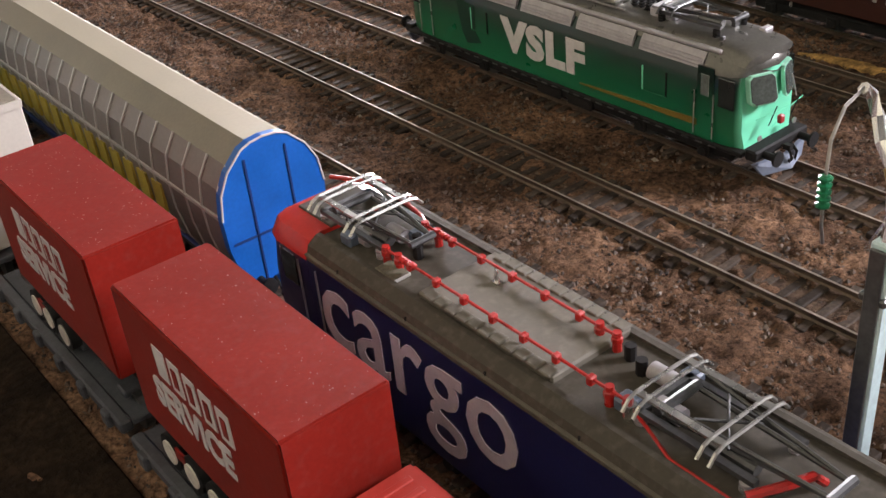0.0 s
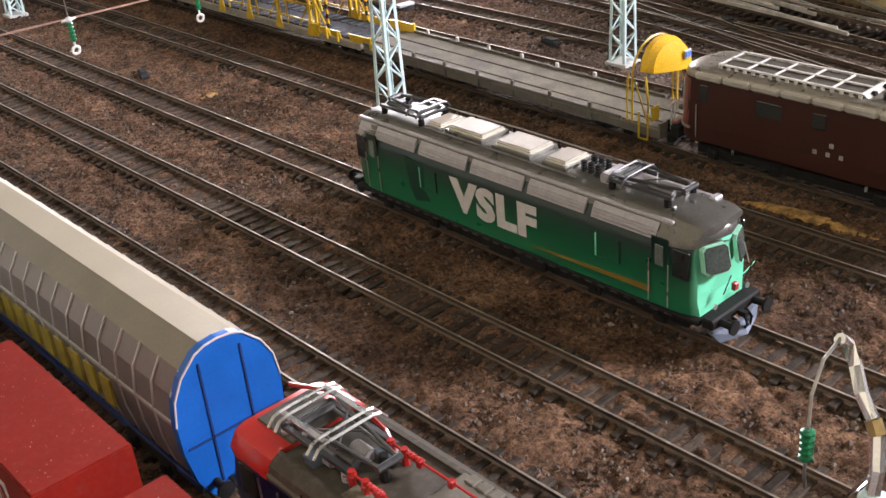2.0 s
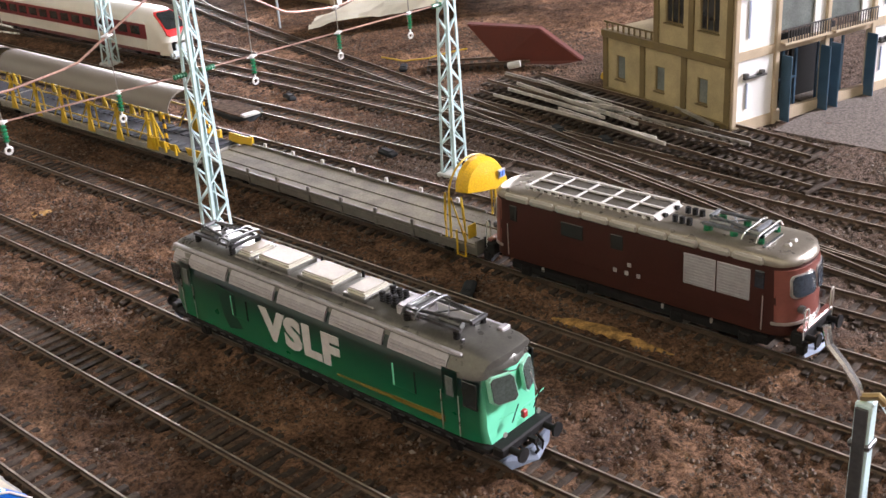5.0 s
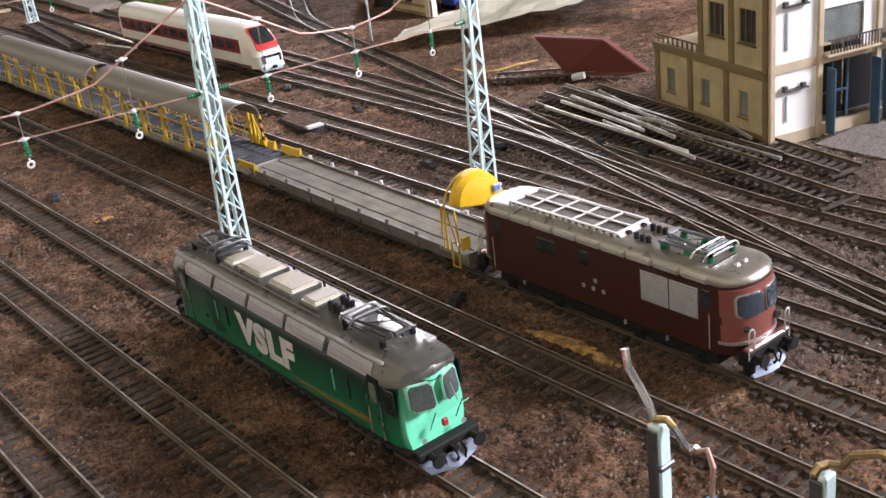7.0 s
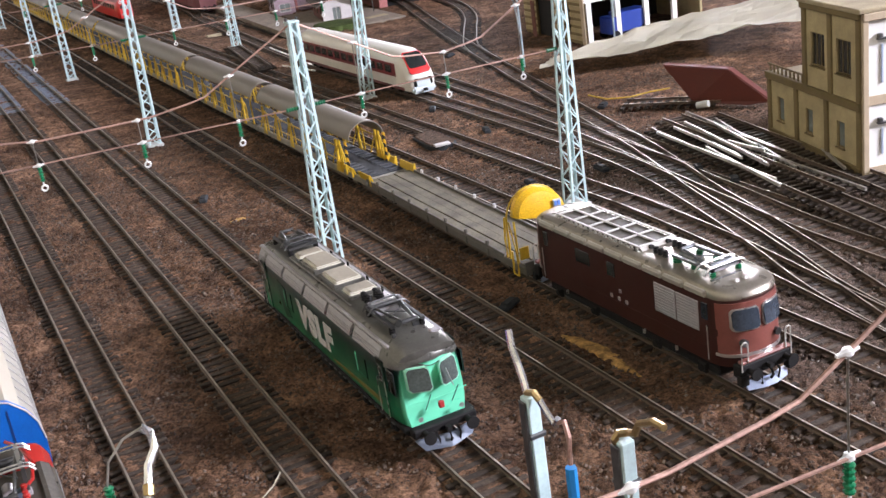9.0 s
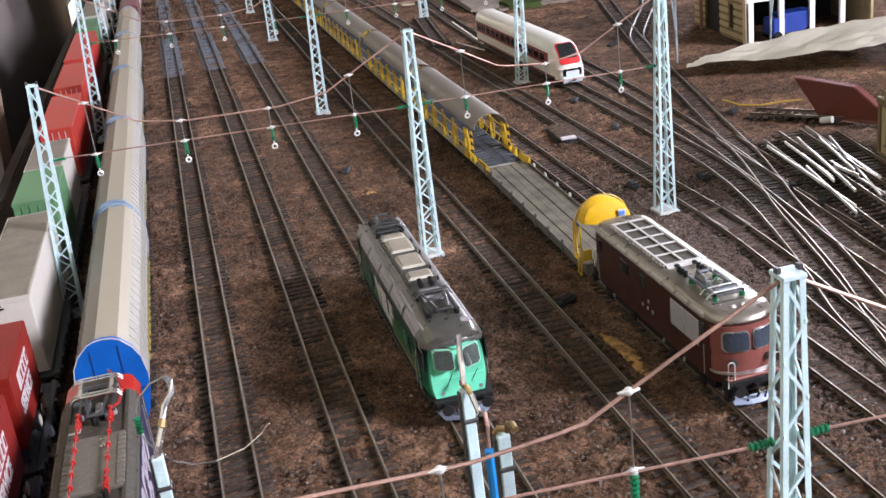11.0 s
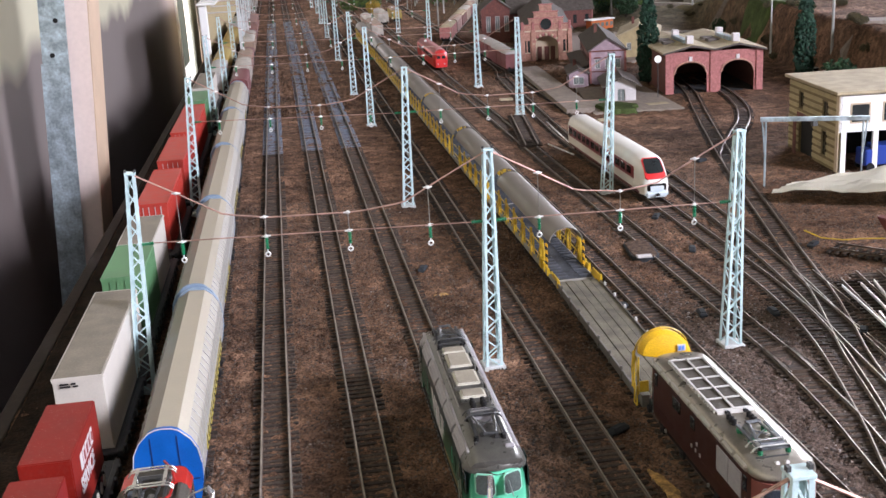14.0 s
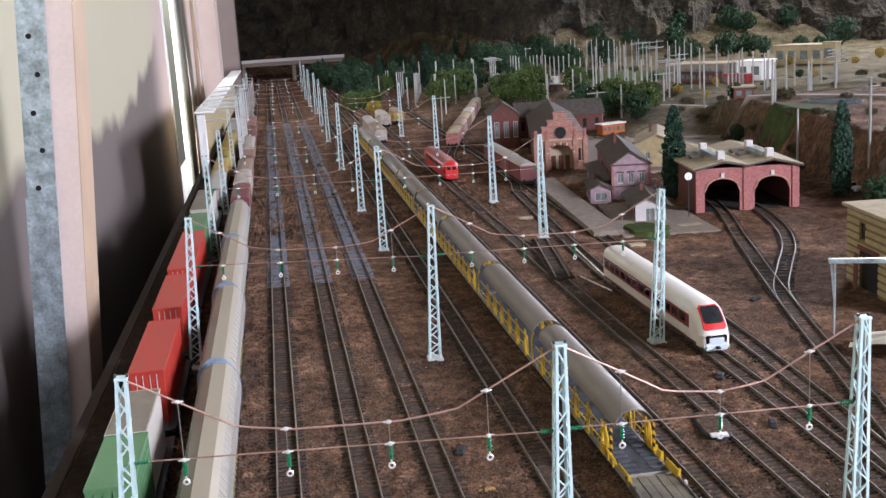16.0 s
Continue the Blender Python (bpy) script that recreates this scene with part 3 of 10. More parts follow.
def grit(count, seed, x0, x1, y0, y1, big, material, label):
    """Loose grains strewn over the ground nearest the walk."""
    rnd = np.random.default_rng(seed)
    octa = np.array([(1, 0, 0), (-1, 0, 0), (0, 1, 0), (0, -1, 0), (0, 0, 1), (0, 0, -0.8)])
    tri = np.array([(0, 2, 4), (2, 1, 4), (1, 3, 4), (3, 0, 4), (2, 0, 5), (1, 2, 5), (3, 1, 5), (0, 3, 5)])
    x = rnd.uniform(x0, x1, count)
    y = y0 + (y1 - y0) * rnd.random(count) ** 1.25
    s = (0.00040 + 0.0009 * rnd.random(count) ** 3) * big
    turn = rnd.uniform(0, 6.28, count)
    verts = np.empty((count, 6, 3))
    for i in range(6):
        o = octa[i] * (1 + rnd.uniform(-0.4, 0.4, (count, 3)))
        verts[:, i, 0] = x + s * (o[:, 0] * np.cos(turn) - o[:, 1] * np.sin(turn))
        verts[:, i, 1] = y + s * (o[:, 0] * np.sin(turn) + o[:, 1] * np.cos(turn))
        verts[:, i, 2] = -0.0034 + s * o[:, 2] * 0.8 + rnd.uniform(-0.0003, 0.0003, count)
    faces = (tri[None] + 6 * np.arange(count)[:, None, None]).reshape(-1, 3)
    me = bpy.data.meshes.new("grit")
    me.from_pydata(verts.reshape(-1, 3).tolist(), [], faces.tolist())
    me.materials.append(material)
    return tagged(new("grit", me), label, "grit", kind="stuff")


def grit_material(name, low, mid, most, high):
    m = bpy.data.materials.new(name)
    m.use_nodes = True
    n, l = m.node_tree.nodes, m.node_tree.links
    geo = n.new("ShaderNodeNewGeometry")
    r = n.new("ShaderNodeValToRGB")
    e = r.color_ramp.elements
    e[0].position, e[0].color = 0.0, low
    e[1].position, e[1].color = 1.0, high
    e.new(0.50).color = mid
    e.new(0.965).color = most
    l.new(geo.outputs["Random Per Island"], r.inputs[0])
    l.new(r.outputs[0], n["Principled BSDF"].inputs["Base Color"])
    n["Principled BSDF"].inputs["Roughness"].default_value = 0.8
    return m


GRITMAT = grit_material("loose_grit", (0.030, 0.020, 0.015, 1), (0.105, 0.070, 0.050, 1), (0.165, 0.115, 0.083, 1), (0.24, 0.195, 0.16, 1))
GRAVELMAT = grit_material("pale_gravel", (0.045, 0.034, 0.028, 1), (0.150, 0.118, 0.102, 1), (0.27, 0.225, 0.20, 1), (0.42, 0.38, 0.35, 1))
grit(160000, 5, EDGE + 0.050, 0.62, -0.46, 0.54, 1.0, GRITMAT, "loose brown and pale grit strewn between the tracks")
grit(11000, 6, 0.213, 0.47, -0.42, 0.10, 1.25, GRAVELMAT, "pale grey gravel strewn about the turnouts")


# ---- rolling stock: shared pieces ----
def wheelset(parent, x, y, r=0.0057, material=None):
    bm = bmesh.new()
    rod(bm, (x - 0.0098, y, r), (x - 0.0072, y, r), r, 16)
    rod(bm, (x + 0.0072, y, r), (x + 0.0098, y, r), r, 16)
    rod(bm, (x - 0.0072, y, r), (x + 0.0072, y, r), 0.0012, 8)
    return part("wheelset", bm, material or STEEL, parent)


def bogie(parent, x, y, half, axles):
    bm = bmesh.new()
    for s in (-1, 1):
        box(bm, x + s * 0.0125 - 0.0014, x + s * 0.0125 + 0.0014, y - half, y + half, 0.0045, 0.0085, 0.0006)
        for a in axles:
            box(bm, x + s * 0.0142 - 0.001, x + s * 0.0142 + 0.001, y + a - 0.003, y + a + 0.003, 0.003, 0.0082, 0.0006)
            rod(bm, (x + s * 0.0148, y + a, 0.0055), (x + s * 0.0158, y + a, 0.0055), 0.0018, 8)
    box(bm, x - 0.012, x + 0.012, y - half * 0.6, y + half * 0.6, 0.004, 0.0095, 0.0006)
    b = part("bogie", bm, BLACK, parent)
    for a in axles:
        wheelset(b, x, y + a)
    return b


def buffers(parent, x, y, s, z=0.0118, material=None):
    for dx in (-0.0101, 0.0101):
        bm = bmesh.new()
        rod(bm, (x + dx, y, z), (x + dx, y + s * 0.0052, z), 0.0014, 10)
        rod(bm, (x + dx, y + s * 0.0052, z), (x + dx, y + s * 0.0061, z), 0.0029, 14)
        part("buffer", bm, material or STEEL, parent, smooth=True)
    bm = bmesh.new()
    strip(bm, [(x, y, z), (x, y + s * 0.003, z - 0.001), (x, y + s * 0.0045, z - 0.004), (x, y + s * 0.003, z - 0.006)], 0.0007)
    box(bm, x - 0.001, x + 0.001, y + s * 0.001, y + s * 0.004, z - 0.001, z + 0.001)
    part("coupling_hook", bm, BLACK, parent)
    for dx in (-0.005, 0.005):
        bm = bmesh.new()
        strip(bm, [(x + dx, y, z - 0.001), (x + dx, y + s * 0.003, z - 0.0035), (x + dx * 0.9, y + s * 0.0025, z - 0.0075), (x + dx * 0.7, y, z - 0.008)], 0.00055)
        part("brake_hose", bm, BLACK, parent)


def pantograph(parent, x, y, z, s, bar, head, foot, reach=0.040, wide=0.0135, lift=0.0072, strips=(0.001, 0.0075)):
    """A lowered pantograph: base frame on insulators, folded arms, two collector strips with turned-down horns. s: way to its head."""
    p = part("pantograph", box(box(boxed(x - 0.008, x - 0.0065, y, y + s * 0.028, z + 0.003, z + 0.0042), x + 0.0065, x + 0.008, y, y + s * 0.028, z + 0.003, z + 0.0042), x - 0.008, x + 0.008, y, y + s * 0.0014, z + 0.003, z + 0.0042), bar, parent)
    for dx in (-0.0072, 0.0072):
        for dy in (0.001, 0.026):
            bm = bmesh.new()
            for k in range(3):
                rod(bm, (x + dx, y + s * dy, z + 0.001 * k), (x + dx, y + s * dy, z + 0.001 * k + 0.0007), 0.0014, 8)
            rod(bm, (x + dx, y + s * dy, z), (x + dx, y + s * dy, z + 0.003), 0.0008, 6)
            part("insulator", bm, foot, p)
    for dx in (-0.0055, 0.0055):
        part("lower_arm", rod(bmesh.new(), (x + dx, y + s * 0.003, z + 0.0042), (x + dx * 0.5, y + s * (reach + 0.004), z + 0.0058), 0.0006), bar, p)
        part("upper_arm", rod(bmesh.new(), (x + dx * 0.5, y + s * (reach + 0.004), z + 0.0058), (x + dx * 1.15, y + s * 0.006, z + lift - 0.0006), 0.0005), bar, p)
    part("knee_shaft", rod(bmesh.new(), (x - 0.0038, y + s * (reach + 0.004), z + 0.0058), (x + 0.0038, y + s * (reach + 0.004), z + 0.0058), 0.001, 8), bar, p)
    for e in (-1, 1):
        part("cross_stay", rod(bmesh.new(), (x - e * 0.005, y + s * 0.02, z + 0.0050), (x + e * 0.005, y + s * 0.012, z + lift - 0.001), 0.00035), bar, p)
    part("main_shaft", rod(bmesh.new(), (x - 0.006, y + s * 0.004, z + 0.0046), (x + 0.006, y + s * 0.004, z + 0.0046), 0.0012, 8), bar, p)
    for dy in strips:
        bm = bmesh.new()
        yy = y + s * dy
        strip(bm, [(x - wide - 0.003, yy, z + lift - 0.0029), (x - wide - 0.0012, yy, z + lift - 0.0007), (x - wide + 0.001, yy, z + lift), (x + wide - 0.001, yy, z + lift), (x + wide + 0.0012, yy, z + lift - 0.0007), (x + wide + 0.003, yy, z + lift - 0.0029)], 0.00045, 6)
        part("collector_strip", bm, head, p)
    for dx in (-0.007, 0.007):
        part("head_link", boxed(x + dx - 0.0008, x + dx + 0.0008, min(y + s * strips[0], y + s * strips[-1]), max(y + s * strips[0], y + s * strips[-1]), z + lift - 0.0007, z + lift - 0.0001), head, p)
    bm = bmesh.new()
    rod(bm, (x - 0.004, y + s * 0.016, z + 0.0036), (x - 0.004, y + s * 0.026, z + 0.0036), 0.0015, 10)
    part("air_cylinder", bm, bar, p)
    return p


# ---- green electric locomotive ----
def green_loco():
    X, F, R = 0.0572, -0.2505, -0.0500
    root = thing("electric_locomotive", (X, -0.157, 0), "green fading livery locomotive with grey roof, standing alone on its track", "locomotive", "locomotives")
    inv = Matrix.Translation((-X, 0.157, 0))

    def put(name, bm, material, parent=None, label="", smooth=False):
        ob = part(name, bm, material, parent or root, label, smooth)
        return ob

    def nose(x, z, y, s, depth=1.0):
        """Plan bow of the cab front and its raked windscreen."""
        return y + s * depth * (0.0064 * min(1.1, abs(x) / 0.0158) ** 1.2 + max(0.0, z - 0.0235) * 0.19)
    fine = both([(0.0, 0.0415), (0.005, 0.0415), (0.0095, 0.0414), (0.0128, 0.0408), (0.0146, 0.0372), (0.0159, 0.0335), (0.0160, 0.0236), (0.0160, 0.017), (0.0146, 0.0105), (0.005, 0.0105), (0.0, 0.0105)])
    rings = []
    for y, w, s in ((F, 0.87, 1), (F + 0.006, 0.985, 1), (F + 0.014, 1.04, 0), (F + 0.022, 1.0625, 0), (R - 0.022, 1.0625, 0), (R - 0.014, 1.04, 0), (R - 0.006, 0.985, -1), (R, 0.87, -1)):
        ring = []
        for x, z in fine:
            yy = nose(x, z, y, s, 1.0 if y in (F, R) else 0.75) if s else y
            ring.append((X + x * w, yy, min(z, 0.0374) if y in (F, R) else min(z, 0.0395) if s else z))
        rings.append(ring)
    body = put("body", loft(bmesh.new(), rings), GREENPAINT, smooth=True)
    # roof: rounded shell with lower ends
    top = both([(0.0, 0.0466), (0.006, 0.0465), (0.0098, 0.0459), (0.0119, 0.0446), (0.0137, 0.0412), (0.0, 0.0405)])
    rr = []
    for y, w, k in ((F + 0.0045, 0.93, 0.0), (F + 0.0052, 0.985, 0.5), (F + 0.009, 1.01, 0.86), (F + 0.017, 1.01, 1.0), (R - 0.017, 1.01, 1.0), (R - 0.009, 1.01, 0.86), (R - 0.0052, 0.985, 0.5), (R - 0.0045, 0.93, 0.0)):
        rr.append([(X + x * w, y + (0.003 * (abs(x) / 0.015) ** 2) * (1 if y < -0.15 else -1) * (1 - k * 0.5), 0.0405 + (z - 0.0405) * (0.18 + 0.82 * k)) for x, z in top])
    roof = put("roof", loft(bmesh.new(), rr), ROOFGREY, label="grey-brown rounded roof", smooth=True)
    # metal hoods over both cabs, rounded down to the windscreens
    hood = both([(0.0, 0.0462), (0.0090, 0.0455), (0.0132, 0.0424), (0.0156, 0.0385), (0.0161, 0.0372), (0.0, 0.0370)])
    for f, s in ((F, 1), (R, -1)):
        rings = []
        for d, w, k in ((0.0030, 0.80, 0.25), (0.0042, 0.88, 0.55), (0.0075, 0.98, 0.86), (0.0130, 1.045, 0.99), (0.0222, 1.068, 1.0)):
            rings.append([(X + x * w, f + s * (d + 0.0050 * (abs(x) / 0.016) ** 1.3 * (1 - (d - 0.003) / 0.0192)), 0.0370 + (z - 0.0370) * k) for x, z in hood])
        put("cab_hood", loft(bmesh.new(), rings), ROOFGREY, label="dark grey metal cab roof", smooth=True)
    # slanted side grilles under the roof edge
    for s in (-1, 1):
        for a, c in ((-0.0605, -0.0985), (-0.1015, -0.1305), (-0.1335, -0.1625), (-0.1655, -0.1945), (-0.198, -0.2275)):
            g = bmesh.new()
            prism(g, [(X + s * 0.0163, 0.0374), (X + s * 0.0152, 0.0405), (X + s * 0.0136, 0.0428), (X + s * 0.0124, 0.0424), (X + s * 0.0150, 0.0369)], a, c)
            gr = put("side_grille", g, GRILLE)
            for k in range(1, 4):
                t = k / 4
                zz, xx = 0.0374 + t * 0.0044, 0.0164 - t * 0.0016 - t * t * 0.0005
                part("slat", boxed(X + s * xx - 0.00025, X + s * xx + 0.00035, c + 0.0008, a - 0.0008, zz - 0.0002, zz + 0.0002), GRILLE, gr)
        put("roof_gutter", boxed(X + s * 0.0124 - 0.0012, X + s * 0.0124 + 0.0012, -0.233, -0.058, 0.0430, 0.0446, 0.0005), GRILLE)
    # roof hatches, from the rear pantograph to the front one
    for y0, y1, h in ((-0.0965, -0.1080, 0.0488), (-0.110, -0.1335, 0.0500), (-0.1380, -0.1605, 0.0500), (-0.1655, -0.1790, 0.0500)):
        hatch = put("roof_hatch", boxed(X - 0.0068, X + 0.0078, y1 + 0.0010, y0 - 0.0010, 0.0455, h - 0.0006, 0.0009, 2), ROOFWHITE)
        part("hatch_lid", boxed(X - 0.0054, X + 0.0064, y1 + 0.0026, y0 - 0.0018, h - 0.0010, h - 0.0002, 0.0003), HATCHTAN, hatch, "tan hatch lid")
        put("hatch_side", boxed(X - 0.0080, X + 0.0088, y1 + 0.0006, y0 - 0.0006, 0.0450, h - 0.0016, 0.0004), ROOFGREY)
    put("equipment_box", boxed(X - 0.006, X + 0.006, -0.2055, -0.1935, 0.0455, 0.0500, 0.0009, 2), GRILLE)
    for y in (-0.1830, -0.1865, -0.1900):
        for dx in (-0.002, 0.004):
            put("insulator", turned((X + dx, y, 0.0455), (X + dx, y, 0.0510), RIBS), BLACK)
    bm = strip(bmesh.new(), [(X + 0.0095, -0.085, 0.0488), (X + 0.0098, -0.14, 0.0492), (X + 0.0095, -0.20, 0.0488)], 0.00035)
    put("roof_cable", bm, WIREGREY)
    for y in (-0.09, -0.112, -0.135, -0.16, -0.178, -0.198):
        put("cable_post", rod(bmesh.new(), (X + 0.0096, y, 0.0455), (X + 0.0096, y, 0.0490), 0.0006, 6), BLACK)
    put("roof_rail", strip(bmesh.new(), [(X - 0.0095, -0.100, 0.0472), (X - 0.0095, -0.185, 0.0472)], 0.0004), WIREGREY)
    put("roof_bulkhead", boxed(X + 0.0028, X + 0.0060, -0.2262, -0.2245, 0.046, 0.0488), STEEL)
    put("roof_light", boxed(X - 0.009, X - 0.0072, -0.2300, -0.2285, 0.0445, 0.0476, 0.0003), STEEL)
    put("roof_vent", boxed(X + 0.006, X + 0.011, -0.2365, -0.2335, 0.0452, 0.0472, 0.0005), GRILLE)
    pantograph(root, X, -0.2000, 0.0462, -1, STEEL, STEEL, BLACK, 0.026, 0.0072, 0.0062)
    pantograph(root, X, -0.0960, 0.0462, 1, STEEL, STEEL, BLACK, 0.022, 0.0072, 0.0066)
    # cab glazing at both ends
    for f, s in ((F, 1), (R, -1)):
        for a, c in ((-0.0111, -0.0026), (0.0026, 0.0111)):
            r = 0.0013
            u0, u1, v0, v1 = a - 0.0005 * (a < -0.005), c + 0.0005 * (c > 0.005), 0.0272, 0.0370
            pts = [(u0 + r, v0), (u1 - r, v0), (u1, v0 + r), (u1 - 0.0002, v1 - r), (u1 - r, v1), (u0 + r, v1), (u0 + 0.0002, v1 - r), (u0, v0 + r)]
            for grow, mt, out, nm in ((0.0005, MINTFRAME, 0.00045, "window_frame"), (0.0, CABGLASS, 0.00075, "windscreen")):
                bm = bmesh.new()
                vs = []
                cx, cz = (a + c) / 2, 0.0321
                quads = []
                for x, z in pts:
                    xx, zz = x + math.copysign(grow, x - cx), z + math.copysign(grow, z - cz)
                    quads.append((xx, zz))
                front = [bm.verts.new((X + x, nose(x, z, f, s) - s * (0.0002 + out), z)) for x, z in quads]
                back = [bm.verts.new((X + x, nose(x, z, f, s) + s * 0.001, z)) for x, z in quads]
                for k in range(8):
                    bm.faces.new((front[k], front[(k + 1) % 8], back[(k + 1) % 8], back[k]))
                bm.faces.new(front), bm.faces.new(back[::-1])
                bmesh.ops.recalc_face_normals(bm, faces=bm.faces)
                put(nm, bm, mt)
        for sd in (-1, 1):
            yy = f + s * 0.0130
            put("cab_side_window", boxed(X + sd * 0.0163 - 0.0004, X + sd * 0.0163 + 0.0004, min(yy - s * 0.0045, yy + s * 0.0025), max(yy - s * 0.0045, yy + s * 0.0025), 0.0255, 0.0365, 0.0003), WINDOW)
            dy = f + s * 0.0205
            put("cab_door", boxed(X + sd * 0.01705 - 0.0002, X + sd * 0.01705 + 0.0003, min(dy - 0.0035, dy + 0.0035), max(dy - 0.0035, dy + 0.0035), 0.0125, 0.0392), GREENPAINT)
            put("door_window", boxed(X + sd * 0.0174 - 0.0002, X + sd * 0.0174 + 0.0002, dy - 0.0018, dy + 0.0018, 0.0285, 0.0365, 0.0001), LITWINDOW)
            for e in (-0.0042, 0.0042):
                put("handrail", rod(bmesh.new(), (X + sd * 0.0178, dy + e, 0.013), (X + sd * 0.0178, dy + e, 0.030), 0.00028, 5), SILVERTRIM)
    # front details
    put("front_badge", boxed(X - 0.0012, X + 0.0012, F - 0.0003, F + 0.0015, 0.0180, 0.0210, 0.0003), REDBADGE)
    for x0, x1 in ((-0.0085, -0.0045), (0.0040, 0.0085)):
        bm = strip(bmesh.new(), [(X + x0 + 0.001, F + 0.0002, 0.0195), (X + x1, F - 0.0006, 0.0262)], 0.00022)
        put("wiper", bm, BLACK)
    put("wiper", strip(bmesh.new(), [(X + 0.0065, F - 0.0004, 0.0265), (X + 0.0045, F + 0.0006, 0.0350)], 0.00025), SILVERTRIM)
    for dx, z in ((-0.0098, 0.0150), (0.0098, 0.0150)):
        bm = rod(bmesh.new(), (X + dx, F + 0.002, z), (X + dx, F - 0.0002 + 0.003 * (abs(dx) / 0.017), z), 0.0011, 12)
        put("headlight", bm, SILVERTRIM)
    put("front_handrail", strip(bmesh.new(), [(X - 0.0130, F + 0.0014, 0.0235), (X - 0.004, F - 0.0006, 0.0238), (X + 0.004, F - 0.0006, 0.0238), (X + 0.0130, F + 0.0014, 0.0235)], 0.00022), GREENPAINT)
    # livery on the side
    for sd in (-1, 1):
        bm = bmesh.new()
        prism(bm, [(-0.168, 0.0152), (-0.168, 0.0158), (-0.2270, 0.0186), (-0.2270, 0.0160)], X + sd * 0.01690, X + sd * 0.01725, "x")
        put("orange_stripe", bm, ORANGE)
        for y0, y1 in ((-0.2005, -0.2125), (-0.1020, -0.1130)):
            for e, (u, v) in (("a", (y0, y0 - 0.0006)), ("b", (y1 + 0.0006, y1))):
                put("hatch_edge", boxed(X + sd * 0.0171 - 0.0002, X + sd * 0.0171 + 0.0002, v, u, 0.0225, 0.0320), GREENFRONT if e == "a" else BLACK)
            put("side_hatch", boxed(X + sd * 0.01705 - 0.0002, X + sd * 0.01705 + 0.0002, y1, y0, 0.0218, 0.0224), GREENPAINT)
    put("dark_emblem", prism(bmesh.new(), [(-0.0925, 0.0350), (-0.1045, 0.0330), (-0.1045, 0.0215), (-0.1080, 0.0170), (-0.0985, 0.0150), (-0.0955, 0.0200)], X - 0.01715, X - 0.0169, "x"), NIGHTGREEN)
    m = frame_m((X - 0.01705, -0.1215, 0.0180), (0, -1, 0), (0, 0, 1))
    lettering("VSLF", 0.0200, 0.0002, WHITEPRINT, root, m, "lettering", "large pale grey letters", bold=0.0011, gap=1.10, span=(0.0495, 0.0152))
    # underframe
    put("sill", boxed(X - 0.0166, X + 0.0166, F + 0.004, R - 0.004, 0.0088, 0.0106, 0.0004), BLACK)
    for i in range(28):
        y = -0.066 - i * 0.0062
        put("printed_bar", boxed(X - 0.0171, X - 0.0165, y - 0.0020, y + 0.0012, 0.0093, 0.0097), STEEL)
    put("underframe", boxed(X - 0.0135, X + 0.0135, F + 0.01, R - 0.01, 0.0040, 0.0090, 0.0008), BLACK)
    for y0 in (-0.147, -0.165):
        put("equipment_tank", boxed(X - 0.0155, X - 0.009, y0 - 0.007, y0 + 0.007, 0.0030, 0.0085, 0.001), BLACK)
    bogie(root, X, -0.213, 0.020, (-0.0155, 0.0155))
    bogie(root, X, -0.090, 0.020, (-0.0155, 0.0155))
    for f, s in ((F, -1), (R, 1)):
        put("buffer_beam", boxed(X - 0.0150, X + 0.0150, min(f - s * 0.004, f + s * 0.0008), max(f - s * 0.004, f + s * 0.0008), 0.0080, 0.0120, 0.0006), BLACK)
        buffers(root, X, f + s * 0.0008, s, 0.0098, BLACK)
        bm = bmesh.new()
        pl = [(-0.0150, 0.0012), (0.0, 0.0042), (0.0150, 0.0012)]
        hi = [bm.verts.new((X + x * 0.97, f + s * -0.0010 + s * d, 0.0068)) for x, d in pl]
        lo = [bm.verts.new((X + x * 0.74, f + s * 0.0002 + s * d * 1.3, 0.0020)) for x, d in pl]
        hb = [bm.verts.new((v.co.x, v.co.y - s * 0.0015, v.co.z)) for v in hi]
        lb = [bm.verts.new((v.co.x, v.co.y - s * 0.0015, v.co.z)) for v in lo]
        for k in range(2):
            for u, w in ((hi, lo), (hb, lb)):
                bm.faces.new((u[k], u[k + 1], w[k + 1], w[k]))
            bm.faces.new((hi[k], hi[k + 1], hb[k + 1], hb[k])), bm.faces.new((lo[k], lo[k + 1], lb[k + 1], lb[k]))
        bm.faces.new((hi[0], lo[0], lb[0], hb[0])), bm.faces.new((hi[2], lo[2], lb[2], hb[2]))
        bmesh.ops.recalc_face_normals(bm, faces=bm.faces)
        put("snow_plough", bm, PLOUGHGREY, label="blue-grey snow plough")
    for c in list(root.children):
        c.matrix_parent_inverse = inv
    return root


GREENFRONT = mat("mint_green_paint", (0.20, 0.66, 0.44), 0.33, 0, 0.05, 100, 0.03, coat=0.3)
NIGHTGREEN = mat("blackish_green_print", (0.006, 0.035, 0.022), 0.4, 0, 0.1, 100, 0.03)
green_loco()


